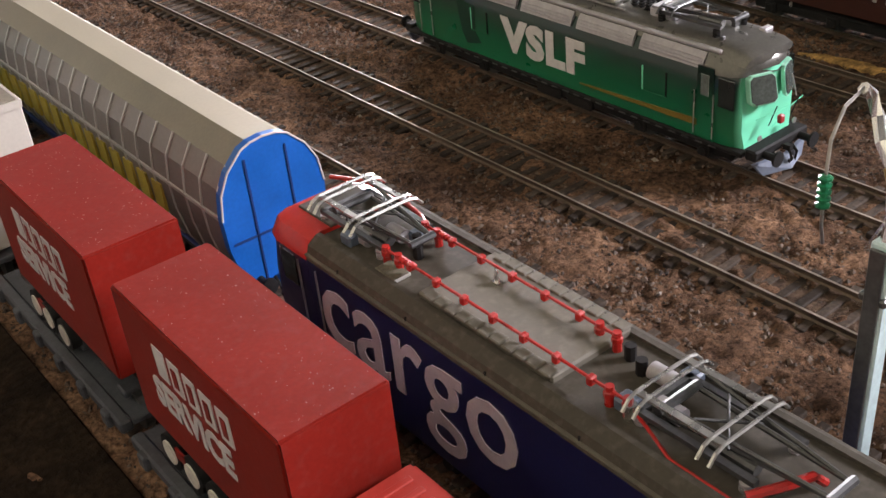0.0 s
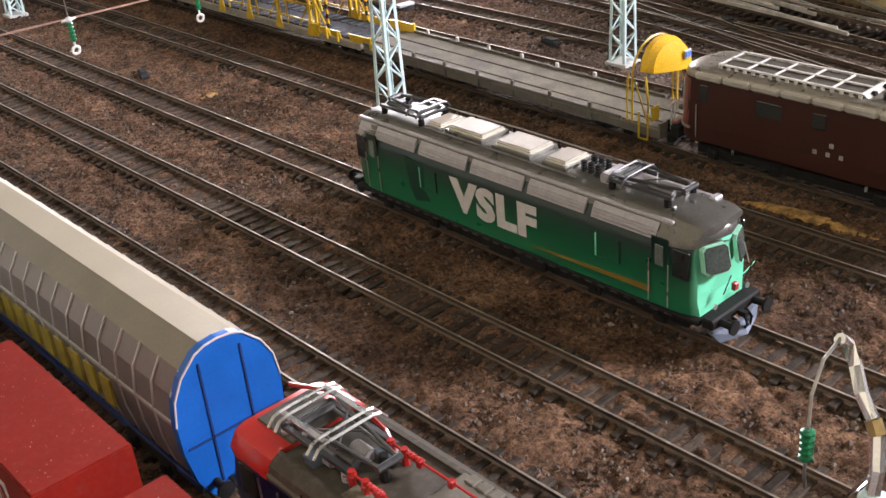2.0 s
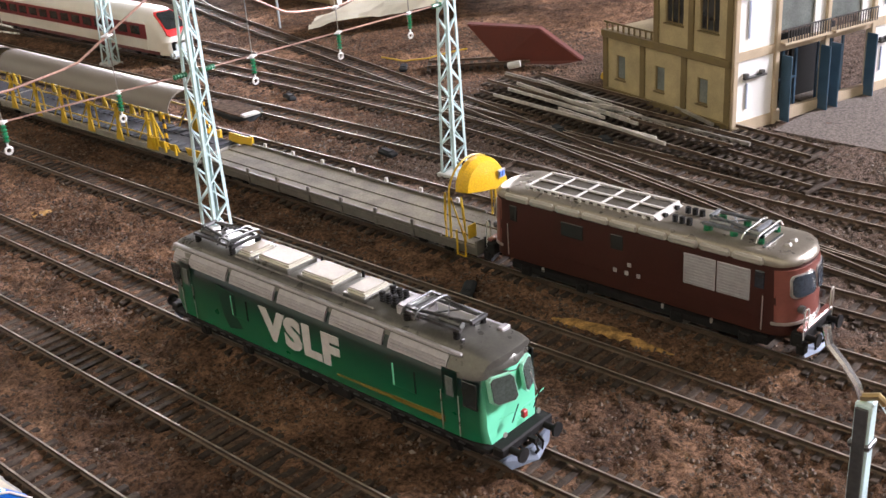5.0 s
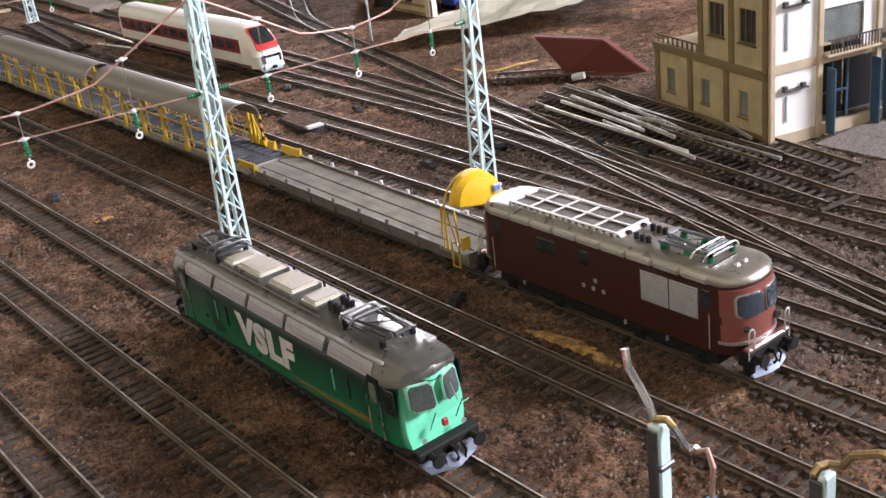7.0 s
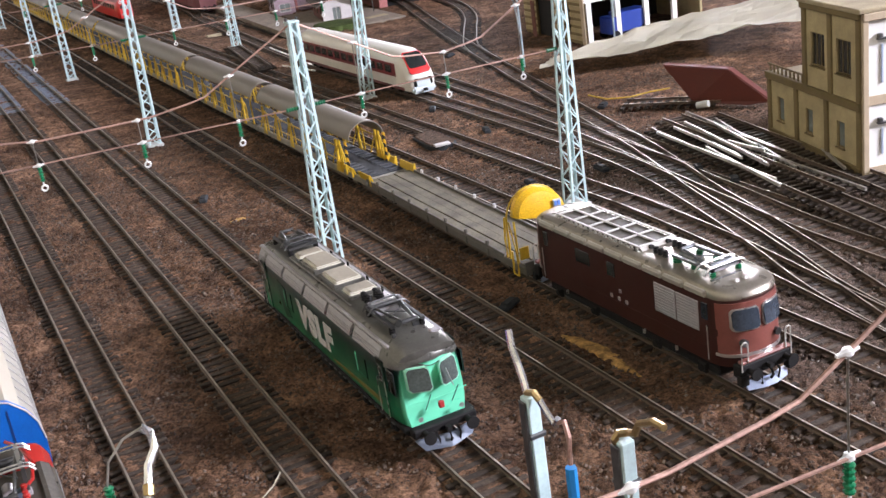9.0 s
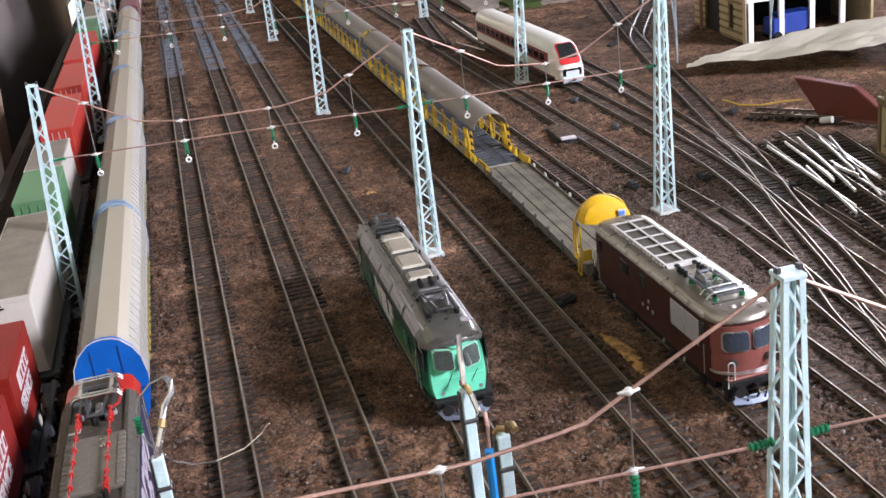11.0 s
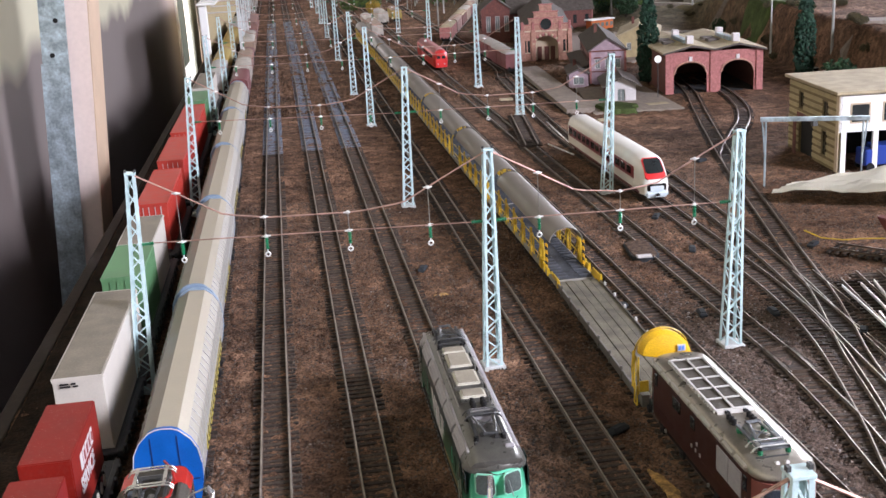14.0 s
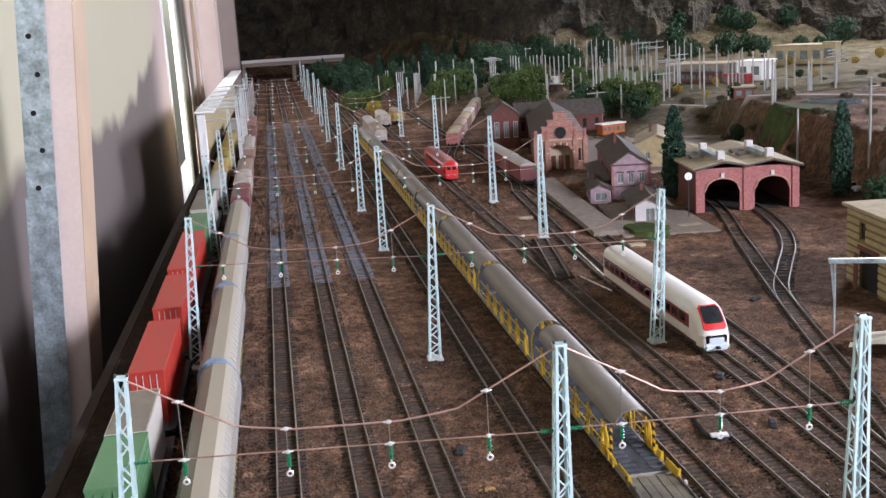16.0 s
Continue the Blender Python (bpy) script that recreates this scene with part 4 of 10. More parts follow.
# ---- red-brown electric locomotive ----
def brown_loco():
    X, F, R = 0.1882, -0.2985, -0.1375
    root = thing("electric_locomotive", (X, -0.217, 0), "red-brown locomotive with silver roof and two windscreens, coupled to a train", "locomotive", "locomotives")
    inv = Matrix.Translation((-X, 0.217, 0))

    def put(name, bm, material, parent=None, label="", smooth=False):
        return part(name, bm, material, parent or root, label, smooth)

    def plan(scale=1.0, h=1.0):
        """Outline seen from above, with bowed cab fronts."""
        out = []
        for k in range(-8, 9):
            t = k / 8
            out.append((0.0168 * scale * math.sin(t * math.pi / 2), F + 0.014 - 0.014 * scale * math.cos(t * math.pi / 2) ** 0.75 * h))
        for k in range(8, -9, -1):
            t = k / 8
            out.append((0.0168 * scale * math.sin(t * math.pi / 2), R - 0.014 + 0.014 * scale * math.cos(t * math.pi / 2) ** 0.75 * h))
        return out

    def tiers(levels, mt, name, label=""):
        rings = [[(X + x, y, z) for x, y in plan(s, h)] for z, s, h in levels]
        return put(name, loft(bmesh.new(), rings), mt, label=label, smooth=True)
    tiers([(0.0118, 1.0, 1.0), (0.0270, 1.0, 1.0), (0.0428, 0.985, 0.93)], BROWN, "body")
    tiers([(0.0425, 0.985, 0.95), (0.0432, 0.99, 0.96), (0.0448, 0.975, 0.92), (0.0460, 0.93, 0.82), (0.0468, 0.84, 0.70), (0.0471, 0.6, 0.5)], SILVERROOF, "roof", "silver-beige rounded roof")
    # front shields, rose-brown with the light on them put into the colour; pale line, windscreens
    for f, s in ((F, 1), (R, -1)):
        def bow(x):
            return f + s * (0.014 - 0.014 * (max(0.0, 1 - (x / 0.0168) ** 2)) ** 0.375)
        for nm, mt, z0, z1, out, w in (("front_shield", BROWNLIT, 0.0180, 0.0412, 0.0010, 0.0162), ("pale_line", SILVERTRIM, 0.0166, 0.0180, 0.0015, 0.0166)):
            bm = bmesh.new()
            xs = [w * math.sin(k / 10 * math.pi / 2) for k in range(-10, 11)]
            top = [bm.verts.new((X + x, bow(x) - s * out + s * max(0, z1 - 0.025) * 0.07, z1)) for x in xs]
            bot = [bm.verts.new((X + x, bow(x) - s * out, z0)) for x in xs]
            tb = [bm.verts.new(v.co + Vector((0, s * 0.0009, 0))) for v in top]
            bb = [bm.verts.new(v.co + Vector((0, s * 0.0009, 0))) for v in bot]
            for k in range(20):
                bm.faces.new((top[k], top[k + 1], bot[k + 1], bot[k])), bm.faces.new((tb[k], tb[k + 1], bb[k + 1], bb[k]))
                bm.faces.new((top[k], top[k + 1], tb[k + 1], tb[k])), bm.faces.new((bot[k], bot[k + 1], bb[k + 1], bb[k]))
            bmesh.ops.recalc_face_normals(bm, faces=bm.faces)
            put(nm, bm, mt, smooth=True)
        for a, c in ((-0.0128, -0.0014), (0.0014, 0.0128)):
            for nm, mt, g, out in (("window_frame", SILVERTRIM, 0.0005, 0.0015), ("windscreen", BLUEGLASS, 0.0, 0.0019)):
                bm = bmesh.new()
                n, r = 16, 0.0018
                xs = [a - g + (c - a + 2 * g) * k / n for k in range(n + 1)]
                z0, z1 = 0.0292 - g, 0.0384 + g

                def inset(x):
                    e = min(x - xs[0], xs[-1] - x)
                    return r - math.sqrt(max(0.0, r * r - (r - e) ** 2)) if e < r else 0.0
                top = [bm.verts.new((X + x, bow(x) - s * out + s * (z1 - 0.025) * 0.07, z1 - min(inset(x), 0.0016))) for x in xs]
                bot = [bm.verts.new((X + x, bow(x) - s * out + s * 0.0001, z0 + min(inset(x), 0.0016))) for x in xs]
                tb = [bm.verts.new(v.co + Vector((0, s * 0.0018, 0))) for v in top]
                bb = [bm.verts.new(v.co + Vector((0, s * 0.0018, 0))) for v in bot]
                for k in range(n):
                    bm.faces.new((top[k], top[k + 1], bot[k + 1], bot[k])), bm.faces.new((top[k], top[k + 1], tb[k + 1], tb[k])), bm.faces.new((bot[k], bot[k + 1], bb[k + 1], bb[k]))
                bm.faces.new((top[0], bot[0], bb[0], tb[0])), bm.faces.new((top[n], bot[n], bb[n], tb[n]))
                bmesh.ops.recalc_face_normals(bm, faces=bm.faces)
                put(nm, bm, mt, smooth=True)
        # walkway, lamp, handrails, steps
        put("front_walkway", boxed(X - 0.0138, X + 0.0138, min(f, f - s * 0.0034), max(f, f - s * 0.0034), 0.0150, 0.0166, 0.0006), BROWNLIT)
        for dx in (-0.0145, 0.0145):
            put("front_handrail", strip(bmesh.new(), [(X + dx * 0.94, f - s * 0.0031, 0.0120), (X + dx * 0.94, f - s * 0.0031, 0.0245), (X + dx * 0.88, f - s * 0.0033, 0.0256), (X + dx * 0.78, f - s * 0.0034, 0.0256), (X + dx * 0.72, f - s * 0.0034, 0.0245), (X + dx * 0.72, f - s * 0.0034, 0.0160)], 0.00036), BRIGHTFRAME)
            bm = rod(bmesh.new(), (X + dx * 0.62, bow(dx * 0.62) - s * 0.0002, 0.0232), (X + dx * 0.62, bow(dx * 0.62) - s * 0.0026, 0.0232), 0.0017, 14)
            put("headlight", bm, STEEL)
            put("corner_step", boxed(X + dx * 0.9 - 0.0022, X + dx * 0.9 + 0.0022, min(f - s * 0.001, f - s * 0.0045), max(f - s * 0.001, f - s * 0.0045), 0.0055, 0.0100, 0.0004), BLACK)
        bm = bmesh.new()
        ploughs = [(-0.0118, -0.0020), (-0.0030, -0.0044), (0.0030, -0.0044), (0.0118, -0.0020)]
        loft(bm, [[(X + x * w, f + s * (d + dd), z) for x, d in ploughs] + [(X + x * w, f + s * (d + dd + 0.0012), z) for x, d in reversed(ploughs)] for z, w, dd in ((0.0062, 1.0, 0.0), (0.0026, 0.92, -0.0016))])
        put("plough", bm, PALEBLUE, label="pale blue rail guard")
        buffers(root, X, f - s * 0.0024, -s, 0.0118, BLACK)
        put("buffer_beam", boxed(X - 0.0145, X + 0.0145, min(f + s * 0.002, f - s * 0.003), max(f + s * 0.002, f - s * 0.003), 0.0085, 0.0147, 0.0005), BLACK)
    for sd in (-1, 1):
        side = X + sd * 0.0168
        for (y0, y1, z0, z1, mt, nm) in ((-0.2478, -0.2630, 0.0248, 0.0392, GRILLE, "side_grille"), (-0.2636, -0.2788, 0.0248, 0.0392, GRILLE, "side_grille"),
                                        (-0.2806, -0.2850, 0.0318, 0.0398, BLUEGLASS, "cab_side_window"), (-0.1830, -0.1955, 0.0312, 0.0384, WINDOW, "engine_room_window"),
                                        (-0.2105, -0.2172, 0.0316, 0.0388, WINDOW, "engine_room_window"), (-0.1525, -0.1570, 0.0318, 0.0398, WINDOW, "cab_side_window")):
            ob = put(nm, boxed(side - 0.0003, side + 0.0003, y1, y0, z0, z1, 0.0003), mt)
            if mt is GRILLE:
                for k in range(9):
                    z = z0 + 0.0012 + k * 0.0014
                    part("slat", boxed(side + sd * 0.00035 - 0.00015, side + sd * 0.00035 + 0.00015, y1 + 0.0006, y0 - 0.0006, z - 0.0003, z + 0.0003), GRILLE, ob)
        for k in range(9):
            y = -0.1500 - k * 0.0150
            put("roof_edge_cover", boxed(side - sd * 0.0007 - 0.0016, side - sd * 0.0007 + 0.0016, y - 0.0141, y, 0.0421, 0.0455, 0.0009), EDGECOVER)
        put("side_seam", boxed(side - 0.0001, side + 0.0003, -0.284, -0.152, 0.0188, 0.0192), BROWN)
        for y in (-0.1515, -0.2850):
            put("handrail", rod(bmesh.new(), (side + sd * 0.0008, y, 0.0135), (side + sd * 0.0008, y, 0.0300), 0.0003, 5), SILVERTRIM)
        for y in (-0.172, -0.238, -0.262):
            put("axle_oil_box", rod(bmesh.new(), (side + sd * 0.0003, y, 0.0095), (side + sd * 0.0003, y, 0.0115), 0.0007, 6), SILVERTRIM)
    for y, z in ((-0.2130, 0.0205), (-0.2192, 0.0205), (-0.2254, 0.0205), (-0.2206, 0.0248)):
        put("raised_mark", boxed(X - 0.0172, X - 0.0167, y - 0.0009, y + 0.0009, z, z + 0.0019), GRILLE)
    # roof resistor cage
    cage = put("brake_resistor", boxed(X - 0.0092, X + 0.0102, -0.2268, -0.1590, 0.0455, 0.0480, 0.0004), TAUPE, label="brown resistor block in a silver cage")
    for x in (-0.0096, 0.0005, 0.0106):
        part("cage_bar", boxed(X + x - 0.0007, X + x + 0.0007, -0.2290, -0.1575, 0.0482, 0.0490, 0.0002), BRIGHTFRAME, cage)
    for k in range(6):
        y = -0.1582 - k * 0.01405
        part("cage_bar", boxed(X - 0.0096, X + 0.0106, y - 0.0006, y + 0.0006, 0.0481, 0.0489, 0.0002), BRIGHTFRAME, cage)
    for k in range(17):
        y = -0.1592 - k * 0.0043
        for x in (-0.0104, 0.0114):
            part("cage_slat", boxed(X + x - 0.0004, X + x + 0.0004, y - 0.0008, y + 0.0008, 0.0455, 0.0484), BRIGHTFRAME, cage)
    for dx in (-0.0110, 0.0120):
        part("cage_rail", boxed(X + dx - 0.0008, X + dx + 0.0008, -0.2300, -0.1570, 0.0450, 0.0462), BRIGHTFRAME, cage)
    part("cage_front", prism(bmesh.new(), [(-0.2284, 0.0488), (-0.2276, 0.0488), (-0.2322, 0.0460), (-0.2330, 0.0460)], X - 0.0096, X + 0.0106, "x"), BRIGHTFRAME, cage)
    for dx in (-0.0040, 0.0060):
        part("cage_port", rod(bmesh.new(), (X + dx, -0.2300, 0.0474), (X + dx, -0.2316, 0.0476), 0.0014, 10), BLACK, cage)
    for y in (-0.2370, -0.2405, -0.2440):
        for dx in (-0.006, 0.005):
            put("insulator", turned((X + dx, y, 0.0460), (X + dx, y, 0.0502), RIBS), BLACK)
    pantograph(root, X, -0.2790, 0.0466, 1, PANTO, PANTOHEAD, INSUL, 0.022, 0.0088, 0.0050)
    for dx in (-0.006, 0.006):
        for y in (-0.2535, -0.2650):
            put("green_insulator", rod(bmesh.new(), (X + dx, y, 0.0465), (X + dx, y, 0.0494), 0.0017, 12), INSUL)
    for dx in (-0.003, 0.002):
        put("roof_whistle", rod(bmesh.new(), (X + dx, -0.2868, 0.0466), (X + dx, -0.2890, 0.0476), 0.0011, 8), WHITEPRINT)
    put("roof_step", boxed(X - 0.0105, X + 0.0060, -0.2815, -0.2803, 0.0466, 0.0474), STEEL)
    put("underframe", boxed(X - 0.0135, X + 0.0135, F + 0.012, R - 0.012, 0.0040, 0.0088, 0.0008), BLACK)
    bogie(root, X, -0.260, 0.020, (-0.0165, 0.0165))
    bogie(root, X, -0.176, 0.020, (-0.0165, 0.0165))
    for c in list(root.children):
        c.matrix_parent_inverse = inv
    return root


EDGECOVER = mat("beige_roof_edge_cover", (0.37, 0.34, 0.30), 0.55, 0.2, 0.08, 120, 0.05)
brown_loco()


# ---- navy and red electric locomotive ----
def regrade(root, steps):
    """Sets the heights of a body's parts by a table of old and new heights; printed letters stay."""
    for ob in root.children_recursive:
        if ob.name.startswith("lettering"):
            continue
        for v in ob.data.vertices:
            for (a, p), (c, q) in zip(steps, steps[1:]):
                if a < v.co.z <= c:
                    v.co.z = p + (v.co.z - a) * (q - p) / (c - a)
                    break


def cargo_loco():
    X, F, R = -0.1120, -0.4320, -0.2150
    root = thing("electric_locomotive", (X, -0.325, 0), "navy and red locomotive with taupe roof, red conduits and two pantographs", "locomotive", "locomotives")
    inv = Matrix.Translation((-X, 0.325, 0))

    def put(name, bm, material, parent=None, label="", smooth=False):
        return part(name, bm, material, parent or root, label, smooth)
    prof = both([(0.0, 0.0420), (0.0152, 0.0420), (0.0171, 0.0375), (0.0171, 0.0090), (0.0, 0.0090)])
    put("body", prism(bmesh.new(), [(X + x, z) for x, z in prof], F + 0.023, R - 0.023), NAVY)
    cabp = both([(0.0, 0.0445), (0.0120, 0.0445), (0.0150, 0.0430), (0.0171, 0.0375), (0.0171, 0.0090), (0.0, 0.0090)])
    for f, s in ((F, 1), (R, -1)):
        lowp = [(x, min(z, 0.0268)) for x, z in cabp]
        put("cab_lower", loft(bmesh.new(), [[(X + x * 0.9, f + s * 0.0015, z) for x, z in lowp], [(X + x * 0.99, f + s * 0.006, z) for x, z in lowp], [(X + x, f + s * 0.0228, z) for x, z in lowp]]), NAVY, smooth=True)
        put("cab_upper", loft(bmesh.new(), [[(X + x * 0.90, f + s * (0.0015 + max(0, z - 0.027) * 0.30), max(z, 0.0268)) for x, z in cabp], [(X + x * 0.99, f + s * (0.006 + max(0, z - 0.027) * 0.2), max(z, 0.0268)) for x, z in cabp], [(X + x, f + s * 0.0228, max(z, 0.0268)) for x, z in cabp]]), NAVY, smooth=True)
        capp = both([(0.0, 0.0452), (0.0122, 0.0452), (0.0153, 0.0436), (0.0175, 0.0375), (0.0175, 0.0366), (0.0, 0.0366)])
        put("red_cab_cap", loft(bmesh.new(), [[(X + x * 0.92, f + s * (0.0040 + max(0, z - 0.0375) * 0.15), z - 0.0004) for x, z in capp], [(X + x, f + s * 0.0085, z) for x, z in capp], [(X + x, f + s * 0.0232, z) for x, z in capp]]), LOCORED, label="bright red cab roof", smooth=True)
        put("windscreen", boxed(X - 0.0125, X + 0.0125, min(f + s * 0.0008, f + s * 0.0040), max(f + s * 0.0008, f + s * 0.0040), 0.0275, 0.0362, 0.0005), WINDOW)
        put("red_front", boxed(X - 0.0135, X + 0.0135, min(f + s * 0.0003, f + s * 0.0035), max(f + s * 0.0003, f + s * 0.0035), 0.0105, 0.0250, 0.0008), LOCORED)
        buffers(root, X, f + s * 0.0006, -s, 0.0110, BLACK)
        for sd in (-1, 1):
            for e in (0.0190, 0.0275):
                put("handrail", rod(bmesh.new(), (X + sd * 0.0178, f + s * e, 0.012), (X + sd * 0.0178, f + s * e, 0.0355), 0.0003, 5), SILVERTRIM)
            put("cab_side_window", boxed(X + sd * 0.0171 - 0.0003, X + sd * 0.0171 + 0.0003, min(f + s * 0.009, f + s * 0.0165), max(f + s * 0.009, f + s * 0.0165), 0.0275, 0.0355, 0.0002), WINDOW)
    # roof: gutters, deck, pale raised hatch with corrugated flanks
    y0, y1 = F + 0.0235, R - 0.0235
    put("roof_deck", boxed(X - 0.0150, X + 0.0150, y0, y1, 0.0415, 0.0440, 0.0004), TAUPE)
    for sd in (-1, 1):
        bm = prism(bmesh.new(), [(X + sd * 0.0174, 0.0372), (X + sd * 0.0163, 0.0425), (X + sd * 0.0135, 0.0452), (X + sd * 0.0120, 0.0452), (X + sd * 0.0120, 0.0420), (X + sd * 0.0150, 0.0372)], y0, y1)
        put("roof_flank", bm, TAUPE)
        for k in range(6):
            y = y0 + (y1 - y0) * (k + 0.5) / 6
            put("roof_seam", boxed(X + sd * 0.0168 - 0.0003, X + sd * 0.0168 + 0.0003, y - 0.0002, y + 0.0002, 0.0380, 0.0410), BLACK)
        put("gutter_line", boxed(X + sd * 0.0172 - 0.0006, X + sd * 0.0172 + 0.0004, y0, y1, 0.0392, 0.0397), PALEROOF)
    hatch = put("roof_hatch", boxed(X - 0.0115, X + 0.0125, -0.3245, -0.2795, 0.0435, 0.0462, 0.0005), PALEROOF, label="pale grey raised roof hatch with corrugated flanks")
    for k in range(11):
        y = -0.2820 - k * 0.0039
        for sd in (-1, 1):
            part("corrugation", boxed(X + 0.0005 + sd * 0.0109 - 0.0017, X + 0.0005 + sd * 0.0109 + 0.0017, y - 0.0032, y, 0.0458, 0.0467, 0.0003), PALEROOF, hatch)
    for f, s in ((F, 1), (R, -1)):
        put("cab_roof_deck", boxed(X - 0.0088, X + 0.0088, min(f + s * 0.0075, f + s * 0.0236), max(f + s * 0.0075, f + s * 0.0236), 0.0448, 0.0457, 0.0003), TAUPE)
    put("small_hatch", boxed(X - 0.0125, X - 0.0070, -0.2710, -0.2625, 0.0438, 0.0450, 0.0003), SILVERTRIM)
    put("small_hatch_lid", boxed(X - 0.0122, X - 0.0073, -0.2706, -0.2629, 0.0448, 0.0455, 0.0002), DECK)
    put("aerial", rod(bmesh.new(), (X + 0.0035, -0.2905, 0.0460), (X + 0.0035, -0.2905, 0.0500), 0.0007, 8, 0.0004), SILVER)
    put("aerial_foot", boxed(X + 0.0026, X + 0.0044, -0.2916, -0.2894, 0.0460, 0.0468), SILVER)
    # red high-voltage conduits on posts
    for dx, ya, yb in ((-0.0076, -0.2620, -0.3420), (0.0062, -0.2600, -0.3260)):
        pts = [(X + dx, ya, 0.0484), (X + dx, (ya + yb) / 2, 0.0482), (X + dx, yb, 0.0482)]
        if dx < 0:
            pts += [(X + dx, yb - 0.0008, 0.0470), (X + dx - 0.001, -0.3480, 0.0455), (X + dx - 0.004, -0.3560, 0.0449), (X + dx - 0.004, -0.3720, 0.0449)]
        c = put("red_conduit", strip(bmesh.new(), pts, 0.00042, 6), CONDUITRED)
        n = 9 if dx < 0 else 7
        for k in range(n):
            y = ya + (yb - ya) * k / (n - 1)
            clamp = boxed(X + dx - 0.0010, X + dx + 0.0010, y - 0.0008, y + 0.0008, 0.0467, 0.0491, 0.0003)
            part("clamp", clamp, CONDUITRED, c)
        for y in (ya, ya - 0.0052, yb + 0.0050, yb):
            part("post_insulator", turned((X + dx, y, 0.0440), (X + dx, y, 0.0494), [(0.0, 0.0011), (0.45, 0.0010), (0.5, 0.0013), (0.72, 0.0013), (0.78, 0.0010), (1.0, 0.0010)]), CONDUITRED, c)
        part("ribbed_insulator", turned((X + dx, ya - 0.0058, 0.0483), (X + dx, ya - 0.0118, 0.0483), [(t, r * 0.72) for t, r in RIBS]), CONDUITRED, c)
    put("red_cable", strip(bmesh.new(), [(X + 0.0040, -0.2200, 0.0485), (X + 0.0085, -0.2300, 0.0490), (X + 0.0110, -0.2420, 0.0478), (X + 0.0095, -0.2540, 0.0470), (X + 0.0062, -0.2610, 0.0482)], 0.0007, 7), CONDUITRED)
    for x, y, w, h in ((-0.0085, -0.2480, 0.0022, 0.0036), (-0.0040, -0.2555, 0.0016, 0.0028), (0.0040, -0.2590, 0.0018, 0.0030), (-0.0060, -0.3405, 0.0022, 0.0034), (0.0090, -0.3440, 0.0020, 0.0032)):
        put("equipment_box", boxed(X + x - w, X + x + w, y - w, y + w, 0.0442, 0.0442 + h, 0.0005), SLATEBLUE)
    bm = strip(bmesh.new(), [(X - 0.010, -0.3720, 0.0460), (X - 0.004, -0.3760, 0.0475), (X + 0.001, -0.3780, 0.0478), (X + 0.003, -0.3790, 0.0455)], 0.0010, 8)
    put("red_cable", bm, CONDUITRED)
    # folded pantographs, heads bright
    pantograph(root, X, -0.2330, 0.0440, -1, STEEL, PANTOHEAD, GRILLE, 0.030, 0.0085, 0.0085, (0.0, 0.0028, 0.0165, 0.0193))
    pantograph(root, X, -0.3440, 0.0436, -1, STEEL, PANTOHEAD, GRILLE, 0.036, 0.0085, 0.0085, (0.0, 0.0028, 0.0180, 0.0208))
    for y, dx in ((-0.2500, -0.006), (-0.2550, 0.001), (-0.3480, -0.002), (-0.3400, 0.005)):
        put("air_reservoir", rod(bmesh.new(), (X + dx, y - 0.003, 0.0460), (X + dx, y + 0.003, 0.0460), 0.0021, 12), GRILLE, smooth=True)
    for y, dx in ((-0.2410, -0.0055), (-0.3430, -0.0080)):
        put("white_insulator", rod(bmesh.new(), (X + dx, y, 0.0440), (X + dx, y, 0.0485), 0.0013, 10), SILVER, smooth=True)
    for y, dx in ((-0.2620, 0.002), (-0.2660, -0.001), (-0.3350, 0.004), (-0.3300, 0.006)):
        put("black_insulator", rod(bmesh.new(), (X + dx, y, 0.0440), (X + dx, y, 0.0482), 0.0013, 8), BLACK)
    # name on both flanks
    for sd in (-1, 1):
        m = frame_m((X + sd * 0.0172, -0.2425 if sd < 0 else -0.334, 0.0130), (0, sd, 0), (0, 0, 1))
        lettering("cargo", 0.0265, 0.0002, LILACPRINT, root, m, "lettering", "large pale lilac letters", bold=0.0002, span=(0.0765, 0.0262))
    put("underframe", boxed(X - 0.0140, X + 0.0140, F + 0.01, R - 0.01, 0.0035, 0.0090, 0.0008), BLACK)
    bogie(root, X, -0.275, 0.021, (-0.0145, 0.0145))
    bogie(root, X, -0.378, 0.021, (-0.0145, 0.0145))
    regrade(root, ((0.0120, 0.0120), (0.0365, 0.0436), (0.0452, 0.0500), (0.0600, 0.0640)))
    for c in list(root.children):
        c.matrix_parent_inverse = inv
    return root


cargo_loco()


